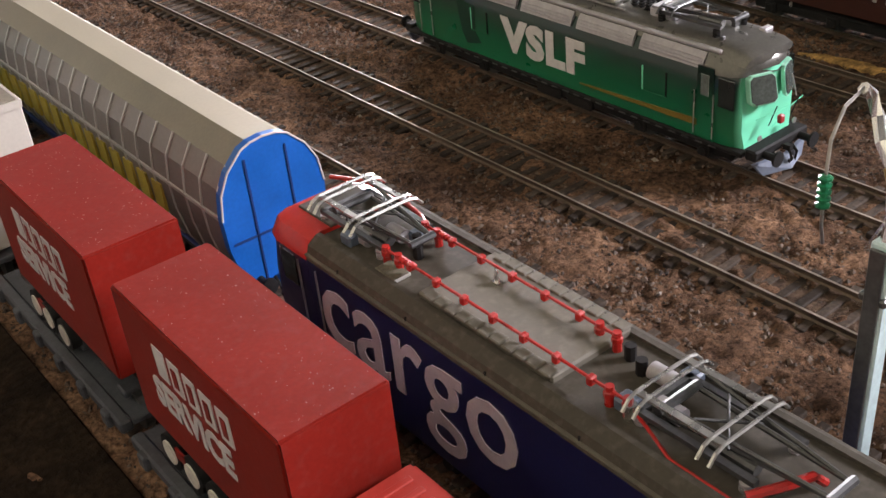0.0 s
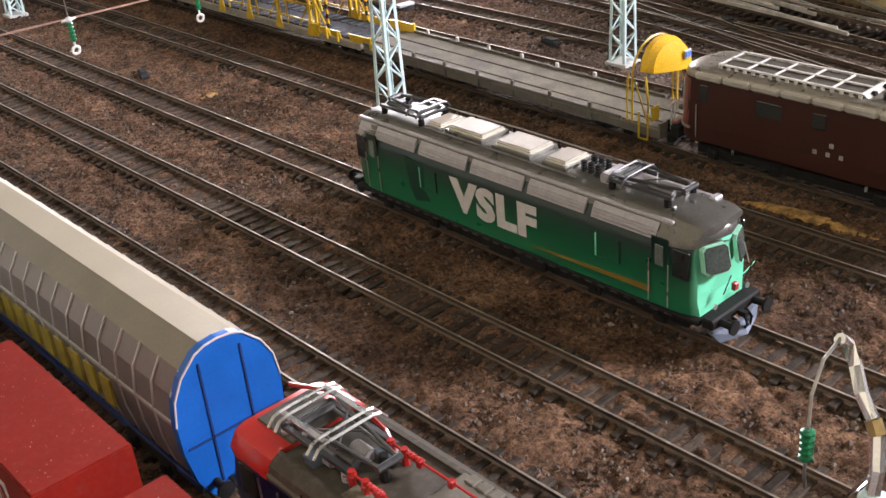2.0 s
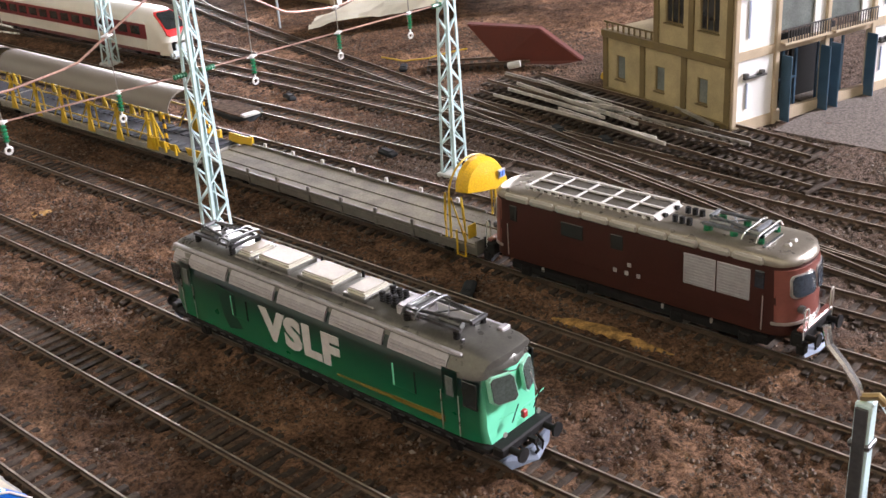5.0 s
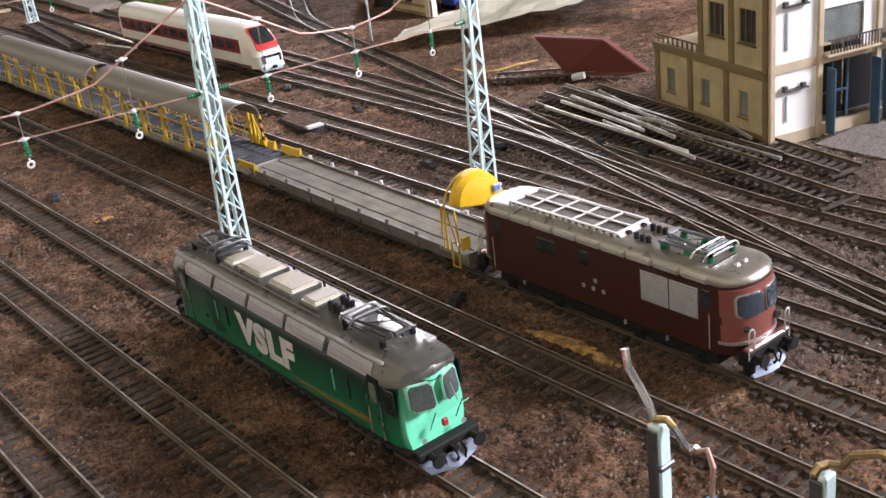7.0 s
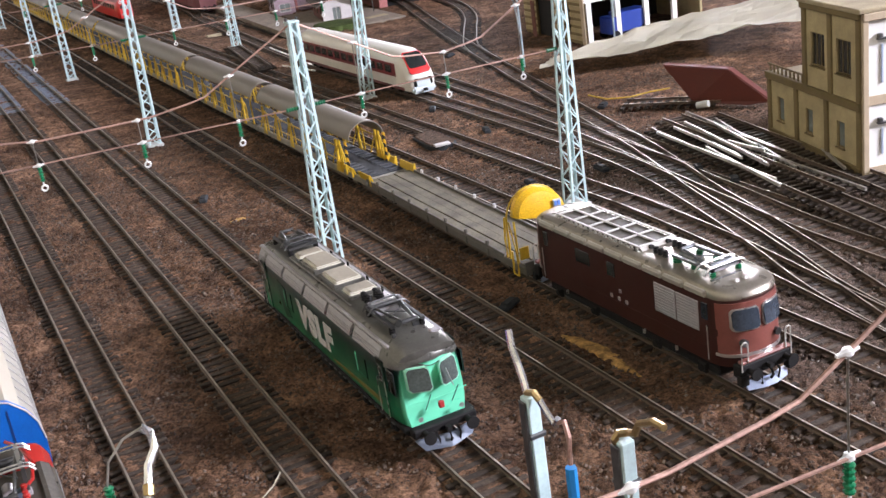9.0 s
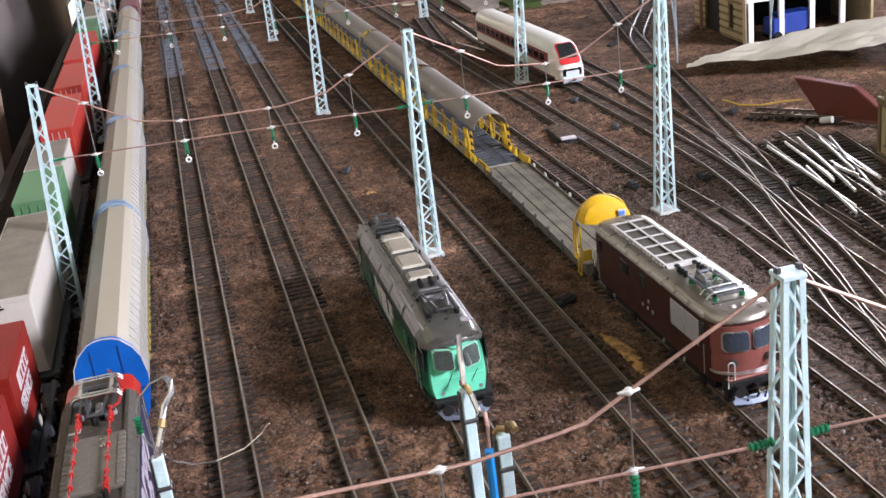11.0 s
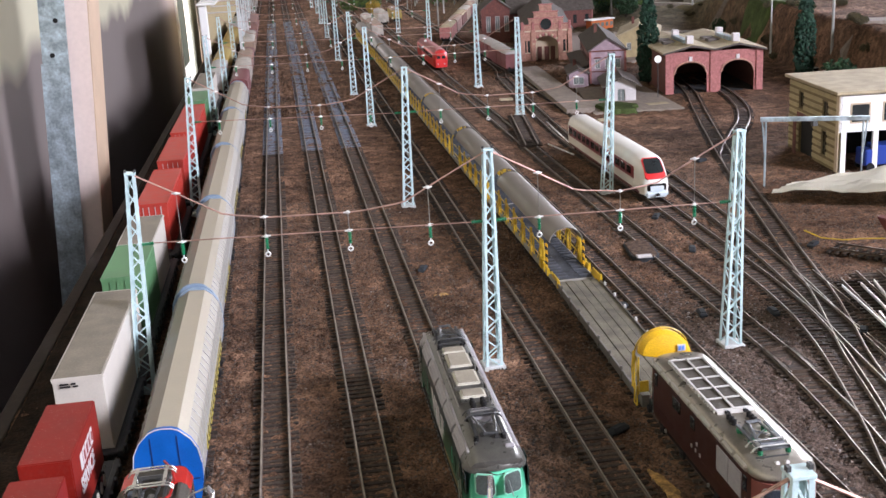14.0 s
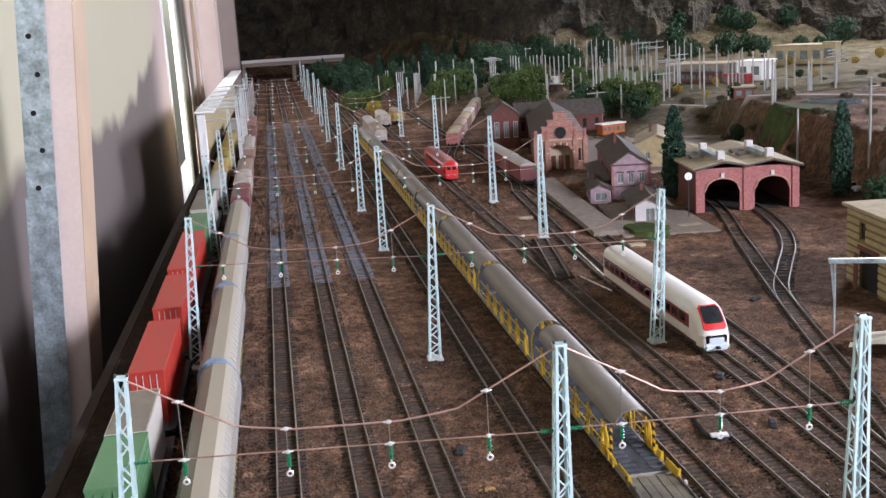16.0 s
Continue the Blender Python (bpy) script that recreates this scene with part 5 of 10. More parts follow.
# ---- sliding-wall goods wagons ----
def silver_wagon(y0, y1, first=False):
    X = TX[2] - 0.0003 + drift(2, (y0 + y1) / 2)
    root = thing("goods_wagon", (X, (y0 + y1) / 2, 0), "silver-beige sliding-wall goods wagon with white ribs and blue ends", "wagon", "sliding-wall wagons")
    inv = Matrix.Translation((-X, -(y0 + y1) / 2, 0))

    def put(name, bm, material, label="", smooth=False):
        ob = part(name, bm, material, root, label, smooth)
        return ob
    a, c = y0 + 0.003, y1 - 0.003
    side = [(0.0118, 0.0085), (0.0146, 0.014), (0.0168, 0.025), (0.0173, 0.0350), (0.0160, 0.0440), (0.0118, 0.0508)]
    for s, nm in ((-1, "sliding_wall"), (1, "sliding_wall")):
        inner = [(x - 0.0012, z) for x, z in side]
        put(nm, prism(bmesh.new(), [(X + s * x, z) for x, z in side + inner[::-1]], a, c), WAGONSIDE if s < 0 else WAGONSIDELIT)
        put("wall_rail", boxed(X + s * 0.0173 - 0.0006, X + s * 0.0173 + 0.0006, a, c, 0.0342, 0.0354), RIB)
        n = max(3, round((c - a) / (0.0112 if y0 < 0.3 else 0.017)))
        for k in range(n + 1):
            y = a + (c - a) * k / n
            outer = [(x + 0.0005, z + 0.0002) for x, z in side]
            put("rib", prism(bmesh.new(), [(X + s * x, z) for x, z in outer + [(x - 0.0004, z - 0.0002) for x, z in side[::-1]]], y - 0.00035, y + 0.00035), RIB)
        put("blue_sill", boxed(X + s * 0.0122 - 0.0012, X + s * 0.0122 + 0.0012, a, c, 0.0062, 0.0088, 0.0003), DEEPBLUE)
        # row of yellow squares with dark bars for the letters
        for k in range(15 if y0 < 0 else 9):
            y = a + (0.045 if y0 < 0 else 0.06) + k * 0.0112
            sq = put("yellow_square", boxed(X + s * 0.0170 - 0.0008, X + s * 0.0170 + 0.0002, y - 0.0034, y + 0.0034, 0.0208, 0.0312), YELLOWPRINT)
            if first and s < 0 and k < 6:
                lettering("NOGGAW"[k], 0.0080, 0.0001, BLACK, sq, frame_m((X - 0.01735, y + 0.0026, 0.0222), (0, -1, 0), (0, 0, 1)), "letter", bold=0.0003, span=(0.0050, 0.0076))
                continue
            part("letter_bar", boxed(X + s * 0.0173 - 0.0001, X + s * 0.0173 + 0.0001, y - 0.0024, y - 0.0010, 0.0228, 0.0294), BLACK, sq)
            part("letter_bar", boxed(X + s * 0.0173 - 0.0001, X + s * 0.0173 + 0.0001, y - 0.0010, y + 0.0022, 0.0282 if k % 2 else 0.0228, 0.0294 if k % 2 else 0.0240), BLACK, sq)
    # roof top is paler than the west slope: light put into the colour
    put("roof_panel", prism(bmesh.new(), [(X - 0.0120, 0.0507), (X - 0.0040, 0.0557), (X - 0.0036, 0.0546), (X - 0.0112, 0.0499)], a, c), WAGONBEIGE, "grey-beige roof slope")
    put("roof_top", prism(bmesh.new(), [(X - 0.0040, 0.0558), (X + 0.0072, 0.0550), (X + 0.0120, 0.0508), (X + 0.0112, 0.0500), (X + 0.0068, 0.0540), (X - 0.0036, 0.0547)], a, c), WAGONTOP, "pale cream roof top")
    full = both([(0.0, 0.0570), (0.0045, 0.0565), (0.0080, 0.0551), (0.0135, 0.0497), (0.0168, 0.0434), (0.0180, 0.0352), (0.0176, 0.025), (0.0154, 0.014), (0.0128, 0.0085), (0.0110, 0.0062), (0.0, 0.0062)])
    for f, s in ((y0, 1), (y1, -1)):
        put("end_wall", prism(bmesh.new(), [(X + x, z) for x, z in full], min(f, f + s * 0.0032), max(f, f + s * 0.0032)), ENDBLUE if (first and s == 1) else BAND, label="bright blue end wall" if (first and s == 1) else "")
        if first and s == 1:
            put("end_rim", strip(bmesh.new(), [(X + x, f, z) for x, z in sorted(full) if z > 0.03], 0.00035, 5), WHITEPRINT, label="chipped white rim of the end wall")
        for x in (-0.0075, 0.0065):
            put("end_seam", boxed(X + x - 0.0003, X + x + 0.0003, min(f - s * 0.0003, f + s * 0.001), max(f - s * 0.0003, f + s * 0.001), 0.010, 0.0520), DEEPBLUE)
        put("end_crossbar", boxed(X - 0.0160, X + 0.0160, min(f - s * 0.0003, f + s * 0.001), max(f - s * 0.0003, f + s * 0.001), 0.0258, 0.0266), DEEPBLUE)
        buffers(root, X, f, -s, 0.0110, BLACK)
    put("floor", boxed(X - 0.0116, X + 0.0116, a, c, 0.0070, 0.0090), BLACK)
    for y in (y0 + 0.035, y1 - 0.035):
        bogie(root, X, y, 0.016, (-0.0105, 0.0105))
    for ch in list(root.children):
        ch.matrix_parent_inverse = inv
    return root


for i, (a, c) in enumerate(((-0.1900, 0.0530), (0.0600, 0.3480), (0.3550, 0.6430), (0.6500, 0.9460), (0.9530, 1.2700))):
    silver_wagon(a, c, i == 0)


# ---- container and lorry train ----
def fix(root):
    """Keeps the parts where they were built, under the root at its base."""
    for c in list(root.children):
        c.matrix_parent_inverse = Matrix.Translation(root.location).inverted()
    return root


def flat_wagon(y0, y1):
    X = TX[1] - 0.0015 + drift(1, (y0 + y1) / 2)
    root = thing("flat_wagon", (X, (y0 + y1) / 2, 0), "slate-grey low flat wagon carrying loads", "wagon", "container wagons")
    part("deck", boxed(X - 0.0140, X + 0.0140, y0, y1, 0.0080, 0.0098, 0.0003), SLATE, root)
    for s in (-1, 1):
        part("side_beam", boxed(X + s * 0.0158 - 0.0018, X + s * 0.0158 + 0.0018, y0, y1, 0.0066, 0.0106, 0.0006), SLATE, root)
        n = round((y1 - y0) / 0.0165)
        for k in range(n):
            y = y0 + (k + 0.5) * (y1 - y0) / n
            part("stake_pocket", boxed(X + s * 0.0180 - 0.0010, X + s * 0.0180 + 0.0010, y - 0.0022, y + 0.0022, 0.0058, 0.0104, 0.0005), SLATE, root)
    for k in range(round((y1 - y0) / 0.03)):
        y = y0 + 0.012 + k * 0.03
        part("deck_chock", boxed(X - 0.0115, X - 0.0050, y - 0.003, y + 0.003, 0.0098, 0.0122, 0.0005), SLATE, root)
        part("deck_chock", boxed(X + 0.0050, X + 0.0115, y - 0.003, y + 0.003, 0.0098, 0.0122, 0.0005), SLATE, root)
    for y in (y0 + 0.018, y1 - 0.018):
        bogie(root, X, y, 0.013, (-0.0095, 0.0095))
    return fix(root)


def lorry_wheel(root, x, y, s):
    w = part("wheel", rod(bmesh.new(), (x, y, 0.0150), (x + s * 0.0030, y, 0.0150), 0.0051, 18), TYRE, root, smooth=True)
    bm = rod(bmesh.new(), (x + s * 0.0026, y, 0.0150), (x + s * 0.0034, y, 0.0150), 0.0034, 16)
    part("hub", bm, HUB, w, smooth=True)


def box_lorry(y0, y1, cab):
    """Red box body on wheels, with the white words on both flanks, and a cab in front of it."""
    X = TX[1] - 0.0015
    root = thing("box_lorry", (X, (y0 + y1) / 2, 0.0098), "dusty dark red box lorry loaded on a flat wagon", "lorry", "lorries on wagons")
    part("box_body", boxed(X - 0.0131, X + 0.0131, y0, y1, 0.0205, 0.0590, 0.0006, 2), TRUCKRED, root, "dusty dark red box body")
    rnd = random.Random(int(y0 * 1000))
    bm = bmesh.new()
    for k in range(150):
        x, y, r, t = X + rnd.uniform(-0.0126, 0.0126), rnd.uniform(y0 + 0.001, y1 - 0.001), rnd.uniform(0.00005, 0.00016), rnd.uniform(0, 3.1)
        long = r * rnd.choice((1, 1, 1, 2.5))
        q = [bm.verts.new((x + u * long * math.cos(t) - v * r * math.sin(t), y + u * long * math.sin(t) + v * r * math.cos(t), 0.05885)) for u, v in ((-1, -1), (1, -1), (1, 1), (-1, 1))]
        tip = bm.verts.new((x, y, 0.0591 + r * 0.5))
        for e in range(4):
            bm.faces.new((q[e], q[(e + 1) % 4], tip))
    part("dust", bm, DUSTPALE, root, "pale flecks of dust")["kind"] = "stuff"
    part("chassis", boxed(X - 0.0070, X + 0.0070, y0 + 0.002, y1 - 0.002, 0.0140, 0.0205, 0.0005), TYRE, root)
    for s in (-1, 1):
        for y in (y0 + 0.040, y0 + 0.052, y1 - 0.012):
            lorry_wheel(root, X + s * 0.0108, y, s)
        part("side_guard", boxed(X + s * 0.0135 - 0.0004, X + s * 0.0135 + 0.0004, y0 + 0.060, y1 - 0.021, 0.0155, 0.0190, 0.0003), TRUCKRED, root)
        u = (0, s, 0)
        ya = (y1 - 0.0185) if s < 0 else (y0 + 0.018)
        for k in range(5):
            yk = ya + s * (0.0033 + k * 0.0074)
            part("printed_bar", boxed(X + s * 0.01315 - 0.0002, X + s * 0.01315 + 0.0002, yk - 0.0027, yk + 0.0027, 0.0432, 0.0520), WHITEPRINT, root)
            if k in (1, 2, 3, 4):
                part("bar_notch", boxed(X + s * 0.01335 - 0.0002, X + s * 0.01335 + 0.0002, yk - 0.0011, yk + 0.0011, 0.0450, 0.0502), TRUCKRED, root)
        lettering("SERVICE", 0.0107, 0.0001, WHITEPRINT, root, frame_m((X + s * 0.01325, ya - s * 0.005, 0.0320), u, (0, 0, 1)), "lettering", "white block letters", bold=0.0004, span=(0.0375, 0.0090))
    if cab:
        c = part("cab", boxed(X - 0.0135, X + 0.0135, y0 - 0.024, y0 - 0.003, 0.0165, 0.0400, 0.0012, 2), CABRED, root, "red driver's cab")
        part("windscreen", boxed(X - 0.0115, X + 0.0115, y0 - 0.0246, y0 - 0.0235, 0.0270, 0.0370, 0.0003), WINDOW, c)
        part("bumper", boxed(X - 0.0130, X + 0.0130, y0 - 0.0258, y0 - 0.0235, 0.0150, 0.0190, 0.0005), BLACK, c)
        for s in (-1, 1):
            part("door_window", boxed(X + s * 0.0135 - 0.0002, X + s * 0.0135 + 0.0003, y0 - 0.0205, y0 - 0.0115, 0.0275, 0.0365, 0.0002), WINDOW, c)
            lorry_wheel(root, X + s * 0.0108, y0 - 0.015, s)
        for k in range(4):
            part("roof_rib", boxed(X - 0.010, X + 0.010, y0 - 0.0205 + k * 0.004, y0 - 0.0188 + k * 0.004, 0.0399, 0.0405, 0.0002), CABRED, c)
    return fix(root)


def container(y0, y1, material, label, ribs=True, low=0.0108, top=0.0590, marks=False, name="shipping_container"):
    X = TX[1] - 0.0042 + drift(1, (y0 + y1) / 2)
    root = thing(name, (X, (y0 + y1) / 2, low), label, "container", "containers on wagons")
    part("body", boxed(X - 0.0148, X + 0.0148, y0, y1, low, top, 0.0005), material, root)
    for s in (-1, 1):
        for z in (low + 0.0008, top - 0.0008):
            part("edge_rail", boxed(X + s * 0.0148 - 0.0005, X + s * 0.0148 + 0.0005, y0, y1, z - 0.0008, z + 0.0010, 0.0002), material, root)
        if ribs:
            for k in range(1, round((y1 - y0) / 0.006)):
                y = y0 + k * 0.006
                part("rib", boxed(X + s * 0.0148 - 0.0004, X + s * 0.0148 + 0.0004, y - 0.001, y + 0.001, low + 0.003, top - 0.003), material, root)
    for f, s in ((y0, -1), (y1, 1)):
        part("end_frame", boxed(X - 0.0148, X + 0.0148, min(f, f + s * 0.0006), max(f, f + s * 0.0006), top - 0.0022, top + 0.0004), material, root)
        for x in () if marks else (-0.0085, -0.0030, 0.0030, 0.0085):
            part("lock_bar", rod(bmesh.new(), (X + x, f + s * 0.0006, low + 0.002), (X + x, f + s * 0.0006, top - 0.003), 0.0004, 6), WHITEPRINT if material in (ORANGERED,) else material, root)
    if material is WHITEBOX:
        # added sheet: the roof gets less light, put into a tan colour
        part("roof_sheet", boxed(X - 0.0140, X + 0.0140, y0 + 0.0012, y1 - 0.0012, top - 0.001, top + 0.0007, 0.0003), DIMROOF, root, "dusty tan sheet added to carry the roof's weaker light")
    if marks:
        for dx, dz, w in ((-0.0105, -0.0035, 0.0050), (-0.0040, -0.0035, 0.0028), (-0.0105, -0.0052, 0.0060), (-0.0030, -0.0052, 0.0030)):
            part("printed_bar", boxed(X + dx, X + dx + w, y0 - 0.0010, y0 - 0.0004, top + dz - 0.0005, top + dz + 0.0004), BLACK, root)
    return fix(root)


for a, c in ((-0.350, -0.228), (-0.222, -0.122), (-0.112, 0.075), (0.083, 0.300), (0.318, 0.515), (0.535, 0.722), (0.730, 1.005), (1.018, 1.165), (1.175, 1.46)):
    flat_wagon(a, c)
box_lorry(-0.3100, -0.2345, True)
box_lorry(-0.2185, -0.1450, False)
container(-0.1080, 0.0560, WHITEBOX, "long off-white container with small dark print on its end", False, marks=True)
container(0.0900, 0.1830, GREENBOX, "dull green container with pale end lettering")
container(0.1850, 0.2800, WHITEBOX, "cream-white container behind a green one", False)
container(0.3300, 0.4980, ORANGERED, "orange-red container on a flat wagon")
container(0.5460, 0.7080, ORANGERED, "orange-red container with white lock bars", True)
container(0.7380, 0.9900, ORANGERED, "long orange-red container on a flat wagon")
container(1.0300, 1.1460, GREENBOX, "green-topped container with pale ends")
container(1.1800, 1.4050, WHITEBOX, "pale grey container on a flat wagon", False)


# ---- wagons behind the silver ones, and the far train by the layout's edge ----
GREYTANK = mat("pale_grey_hopper", (0.42, 0.39, 0.36), 0.5, 0, 0.12, 80, 0.05)
WINE = mat("wine_red_wagon", (0.16, 0.05, 0.05), 0.5, 0, 0.15, 80, 0.05)
DULLYELLOW = mat("dull_ochre_wagon", (0.38, 0.27, 0.06), 0.5, 0, 0.15, 80, 0.05)


def box_wagon(x, y0, y1, material, roofmat, label, w=0.0165, top=0.046):
    root = thing("goods_van", (x, (y0 + y1) / 2, 0), label, "wagon", "far goods wagons")
    part("body", boxed(x - w, x + w, y0, y1, 0.0095, top - 0.006, 0.0004), material, root)
    prof = both([(0.0, top), (w * 0.6, top - 0.0012), (w * 0.95, top - 0.0045), (w * 1.03, top - 0.0062), (0.0, top - 0.0062)])
    part("roof", prism(bmesh.new(), [(x + px, z) for px, z in prof], y0 - 0.001, y1 + 0.001), roofmat, root, smooth=True)
    for k in range(1, round((y1 - y0) / 0.05)):
        for s in (-1, 1):
            part("side_rib", boxed(x + s * w - 0.0006, x + s * w + 0.0006, y0 + k * 0.05 - 0.0006, y0 + k * 0.05 + 0.0006, 0.010, top - 0.0065), material, root)
    part("underframe", boxed(x - 0.012, x + 0.012, y0 + 0.002, y1 - 0.002, 0.004, 0.0095, 0.0004), BLACK, root)
    for y in (y0 + 0.022, y1 - 0.022):
        wheelset(root, x, y)
    for f, s in ((y0, -1), (y1, 1)):
        buffers(root, x, f, s, 0.0110, BLACK)
    return fix(root)


TANVAN = mat("faded_tan_van", (0.30, 0.21, 0.155), 0.55, 0, 0.25, 60, 0.08)
PINKVAN = mat("faded_rose_brown_van", (0.24, 0.125, 0.105), 0.55, 0, 0.25, 60, 0.08)
CREAMVAN = mat("cream_grey_van", (0.42, 0.38, 0.33), 0.5, 0, 0.25, 60, 0.08)
for a, c, m1, m2, lb, top in ((1.285, 1.375, BLACK, WIREGREY, "low dark wagon with pale pipes on top", 0.030), (1.385, 1.56, WINE, WINE, "wine-brown goods van with a dull roof", 0.046),
                              (1.575, 1.76, CREAMVAN, CREAMVAN, "cream goods van with a pale roof", 0.048), (1.775, 1.98, PINKVAN, TANVAN, "rose-brown goods van with a tan roof", 0.046), (2.00, 2.20, BLACK, WINE, "low dark wine-red wagon", 0.028),
                              (2.22, 2.52, TANVAN, CREAMVAN, "tan goods van with a pale roof", 0.046), (2.56, 2.80, WINE, WINE, "low wine-red wagon far off", 0.026), (2.85, 3.25, PINKVAN, PINKVAN, "rose-brown goods van far off", 0.046)):
    box_wagon(TX[2] + drift(2, (a + c) / 2), a, c, m1, m2, lb, top=top)


def edge_portal(y):
    """White arm that reaches from its post over the edge track."""
    root = thing("catenary_mast", (-0.140, y, -0.003), "white catenary mast with a beam reaching over the edge track", "mast", "white catenary masts")
    part("post", rod(bmesh.new(), (-0.140, y, -0.004), (-0.140, y, 0.166), 0.0026, 8, 0.0018), PORTALWHITE, root)
    part("beam", boxed(-0.226, -0.139, y - 0.0016, y + 0.0016, 0.1585, 0.1620, 0.0004), PORTALWHITE, root)
    part("stay", strip(bmesh.new(), [(-0.140, y, 0.166), (-0.205, y, 0.1618)], 0.0006, 5), PORTALWHITE, root)
    return fix(root)


PORTALWHITE = mat("white_painted_steel", (0.58, 0.60, 0.60), 0.45, 0.2, 0.12, 80, 0.05)
for y in (2.08, 2.22, 2.38, 2.56, 2.78, 3.05):
    edge_portal(y)
for a, c, m1 in ((1.50, 1.78, GREYTANK), (1.80, 2.2, DULLYELLOW), (2.25, 2.7, DULLYELLOW), (2.75, 3.2, GREYTANK)):
    box_wagon(TX[1] + drift(1, (a + c) / 2), a, c, m1, m1, "dull coloured goods van by the layout's edge")


# ---- car-carrier train with yellow railings ----
def loading_flat():
    X, y0, y1 = 0.1913, -0.1305, 0.1080
    root = thing("loading_ramp_wagon", (X, (y0 + y1) / 2, 0), "long grey flat loading wagon with a yellow arch at its end", "wagon", "car-carrier wagons")
    part("sill", boxed(X - 0.0180, X + 0.0180, y0, y1, 0.0068, 0.0118, 0.0006), DECKSIDE, root)
    for k in range(5):
        x0 = X - 0.0172 + k * 0.00688
        part("deck_plank", boxed(x0 + 0.0002, x0 + 0.00668, y0 + 0.001, y1 - 0.001, 0.0116, 0.0126 + (0.0004 if k in (1, 3) else 0), 0.0002), DECK, root)
    for s in (-1, 1):
        part("deck_lip", boxed(X + s * 0.0178 - 0.0007, X + s * 0.0178 + 0.0007, y0 + 0.024, y1, 0.0118, 0.0140, 0.0003), DECKSIDE, root)
        for k in range(7):
            y = y0 + 0.045 + k * 0.0285
            part("lashing_post", boxed(X + s * 0.0180 - 0.0008, X + s * 0.0180 + 0.0008, y - 0.0011, y + 0.0011, 0.0120, 0.0166, 0.0003), WHITEPRINT if s > 0 else DECKSIDE, root)
            part("sill_rib", boxed(X + s * 0.0182 - 0.0006, X + s * 0.0182 + 0.0006, y - 0.001, y + 0.001, 0.0070, 0.0116), DECKSIDE, root)
        part("corner_post", boxed(X + s * 0.0150 - 0.003, X + s * 0.0150 + 0.003, y0 - 0.0006, y0 + 0.0006, 0.0070, 0.0150), DECKSIDE, root)
    # arch
    arch = part("arch_hood", bmesh.new(), MESHYELLOW, root, "yellow perforated half-dome hood")
    bm = bmesh.new()
    cx, cz, cy, r = X, 0.0362, -0.1242, 0.0172
    n, m = 24, 9

    def shell(i, j):
        a = math.pi * i / n
        q = 1.0 if j < 2 else 1 - 0.97 * (j - 1) / (m - 1)
        y = cy + 0.0060 * (2 - j) / 2 if j < 2 else cy - 0.0022 * (1 - q * q)
        x = r * q * math.cos(a)
        return (cx + x, y, cz + r * q * math.sin(a) - 0.0030 * x / r)
    grid = [[bm.verts.new(shell(i, j)) for i in range(n + 1)] for j in range(m + 1)]
    for j in range(m):
        for i in range(n):
            bm.faces.new((grid[j][i], grid[j][i + 1], grid[j + 1][i + 1], grid[j + 1][i]))
    bmesh.ops.recalc_face_normals(bm, faces=bm.faces)
    bmesh.ops.solidify(bm, geom=list(bm.faces), thickness=0.0005)
    bm.to_mesh(arch.data)
    bm.free()
    for yy, zz in ((-0.1105, 0.0128), (-0.1238, 0.0128)):
        for s in (-1, 1):
            part("arch_leg", strip(bmesh.new(), [(X + s * 0.0180, yy, zz), (X + s * 0.0182, yy, 0.024), (X + s * 0.0172, yy if yy > -0.115 else -0.1215, 0.0370)], 0.00065), YELLOW, root)
            part("arch_brace", strip(bmesh.new(), [(X + s * 0.0180, -0.1238, 0.0130), (X + s * 0.0165, -0.1135, 0.0345)], 0.0005), YELLOW, root)
    part("hoop", strip(bmesh.new(), [(X + 0.0176 * math.cos(math.pi * i / 20), -0.1135, 0.0350 + 0.0172 * math.sin(math.pi * i / 20)) for i in range(21)], 0.0006), YELLOW, root)
    for s in (-1, 1):
        part("hoop_leg", strip(bmesh.new(), [(X + s * 0.0176, -0.1135, 0.0350), (X + s * 0.0178, -0.1135, 0.0128)], 0.0007), YELLOW, root)
        part("side_ladder", strip(bmesh.new(), [(X + s * 0.0190, -0.1188, 0.0190), (X + s * 0.0192, -0.1188, 0.0055), (X + s * 0.0192, -0.1243, 0.0055), (X + s * 0.0190, -0.1243, 0.0190)], 0.0006), YELLOW, root)
        part("side_gate", boxed(X + s * 0.0150 - 0.0030, X + s * 0.0150 + 0.0030, -0.1262, -0.1252, 0.0150, 0.0225, 0.0004), YELLOW, root)
    part("sign_plate", boxed(X + 0.0060, X + 0.0114, -0.12695, -0.12635, 0.0402, 0.0450, 0.0004), WHITEPRINT, root, "white square sign with blue marks")
    for dx in (0.0072, 0.0094):
        part("sign_mark", boxed(X + dx - 0.0005, X + dx + 0.0010, -0.1274, -0.1269, 0.0412, 0.0440), PALEBLUEMARK, root)
    for y in (y0 + 0.032, y1 - 0.032):
        bogie(root, X, y, 0.014, (-0.0095, 0.0095))
    buffers(root, X, y0, -1, 0.0100, BLACK)
    fix(root)
    root.rotation_euler = (0, 0, radians(-1.25))
    return root


MESHYELLOW = mat("yellow_perforated_sheet", (0.72, 0.42, 0.012), 0.42, 0, 0.16, 1400, 0.5, 1600, 0.0006)
PALEBLUEMARK = mat("blue_mark", (0.12, 0.25, 0.65), 0.5)


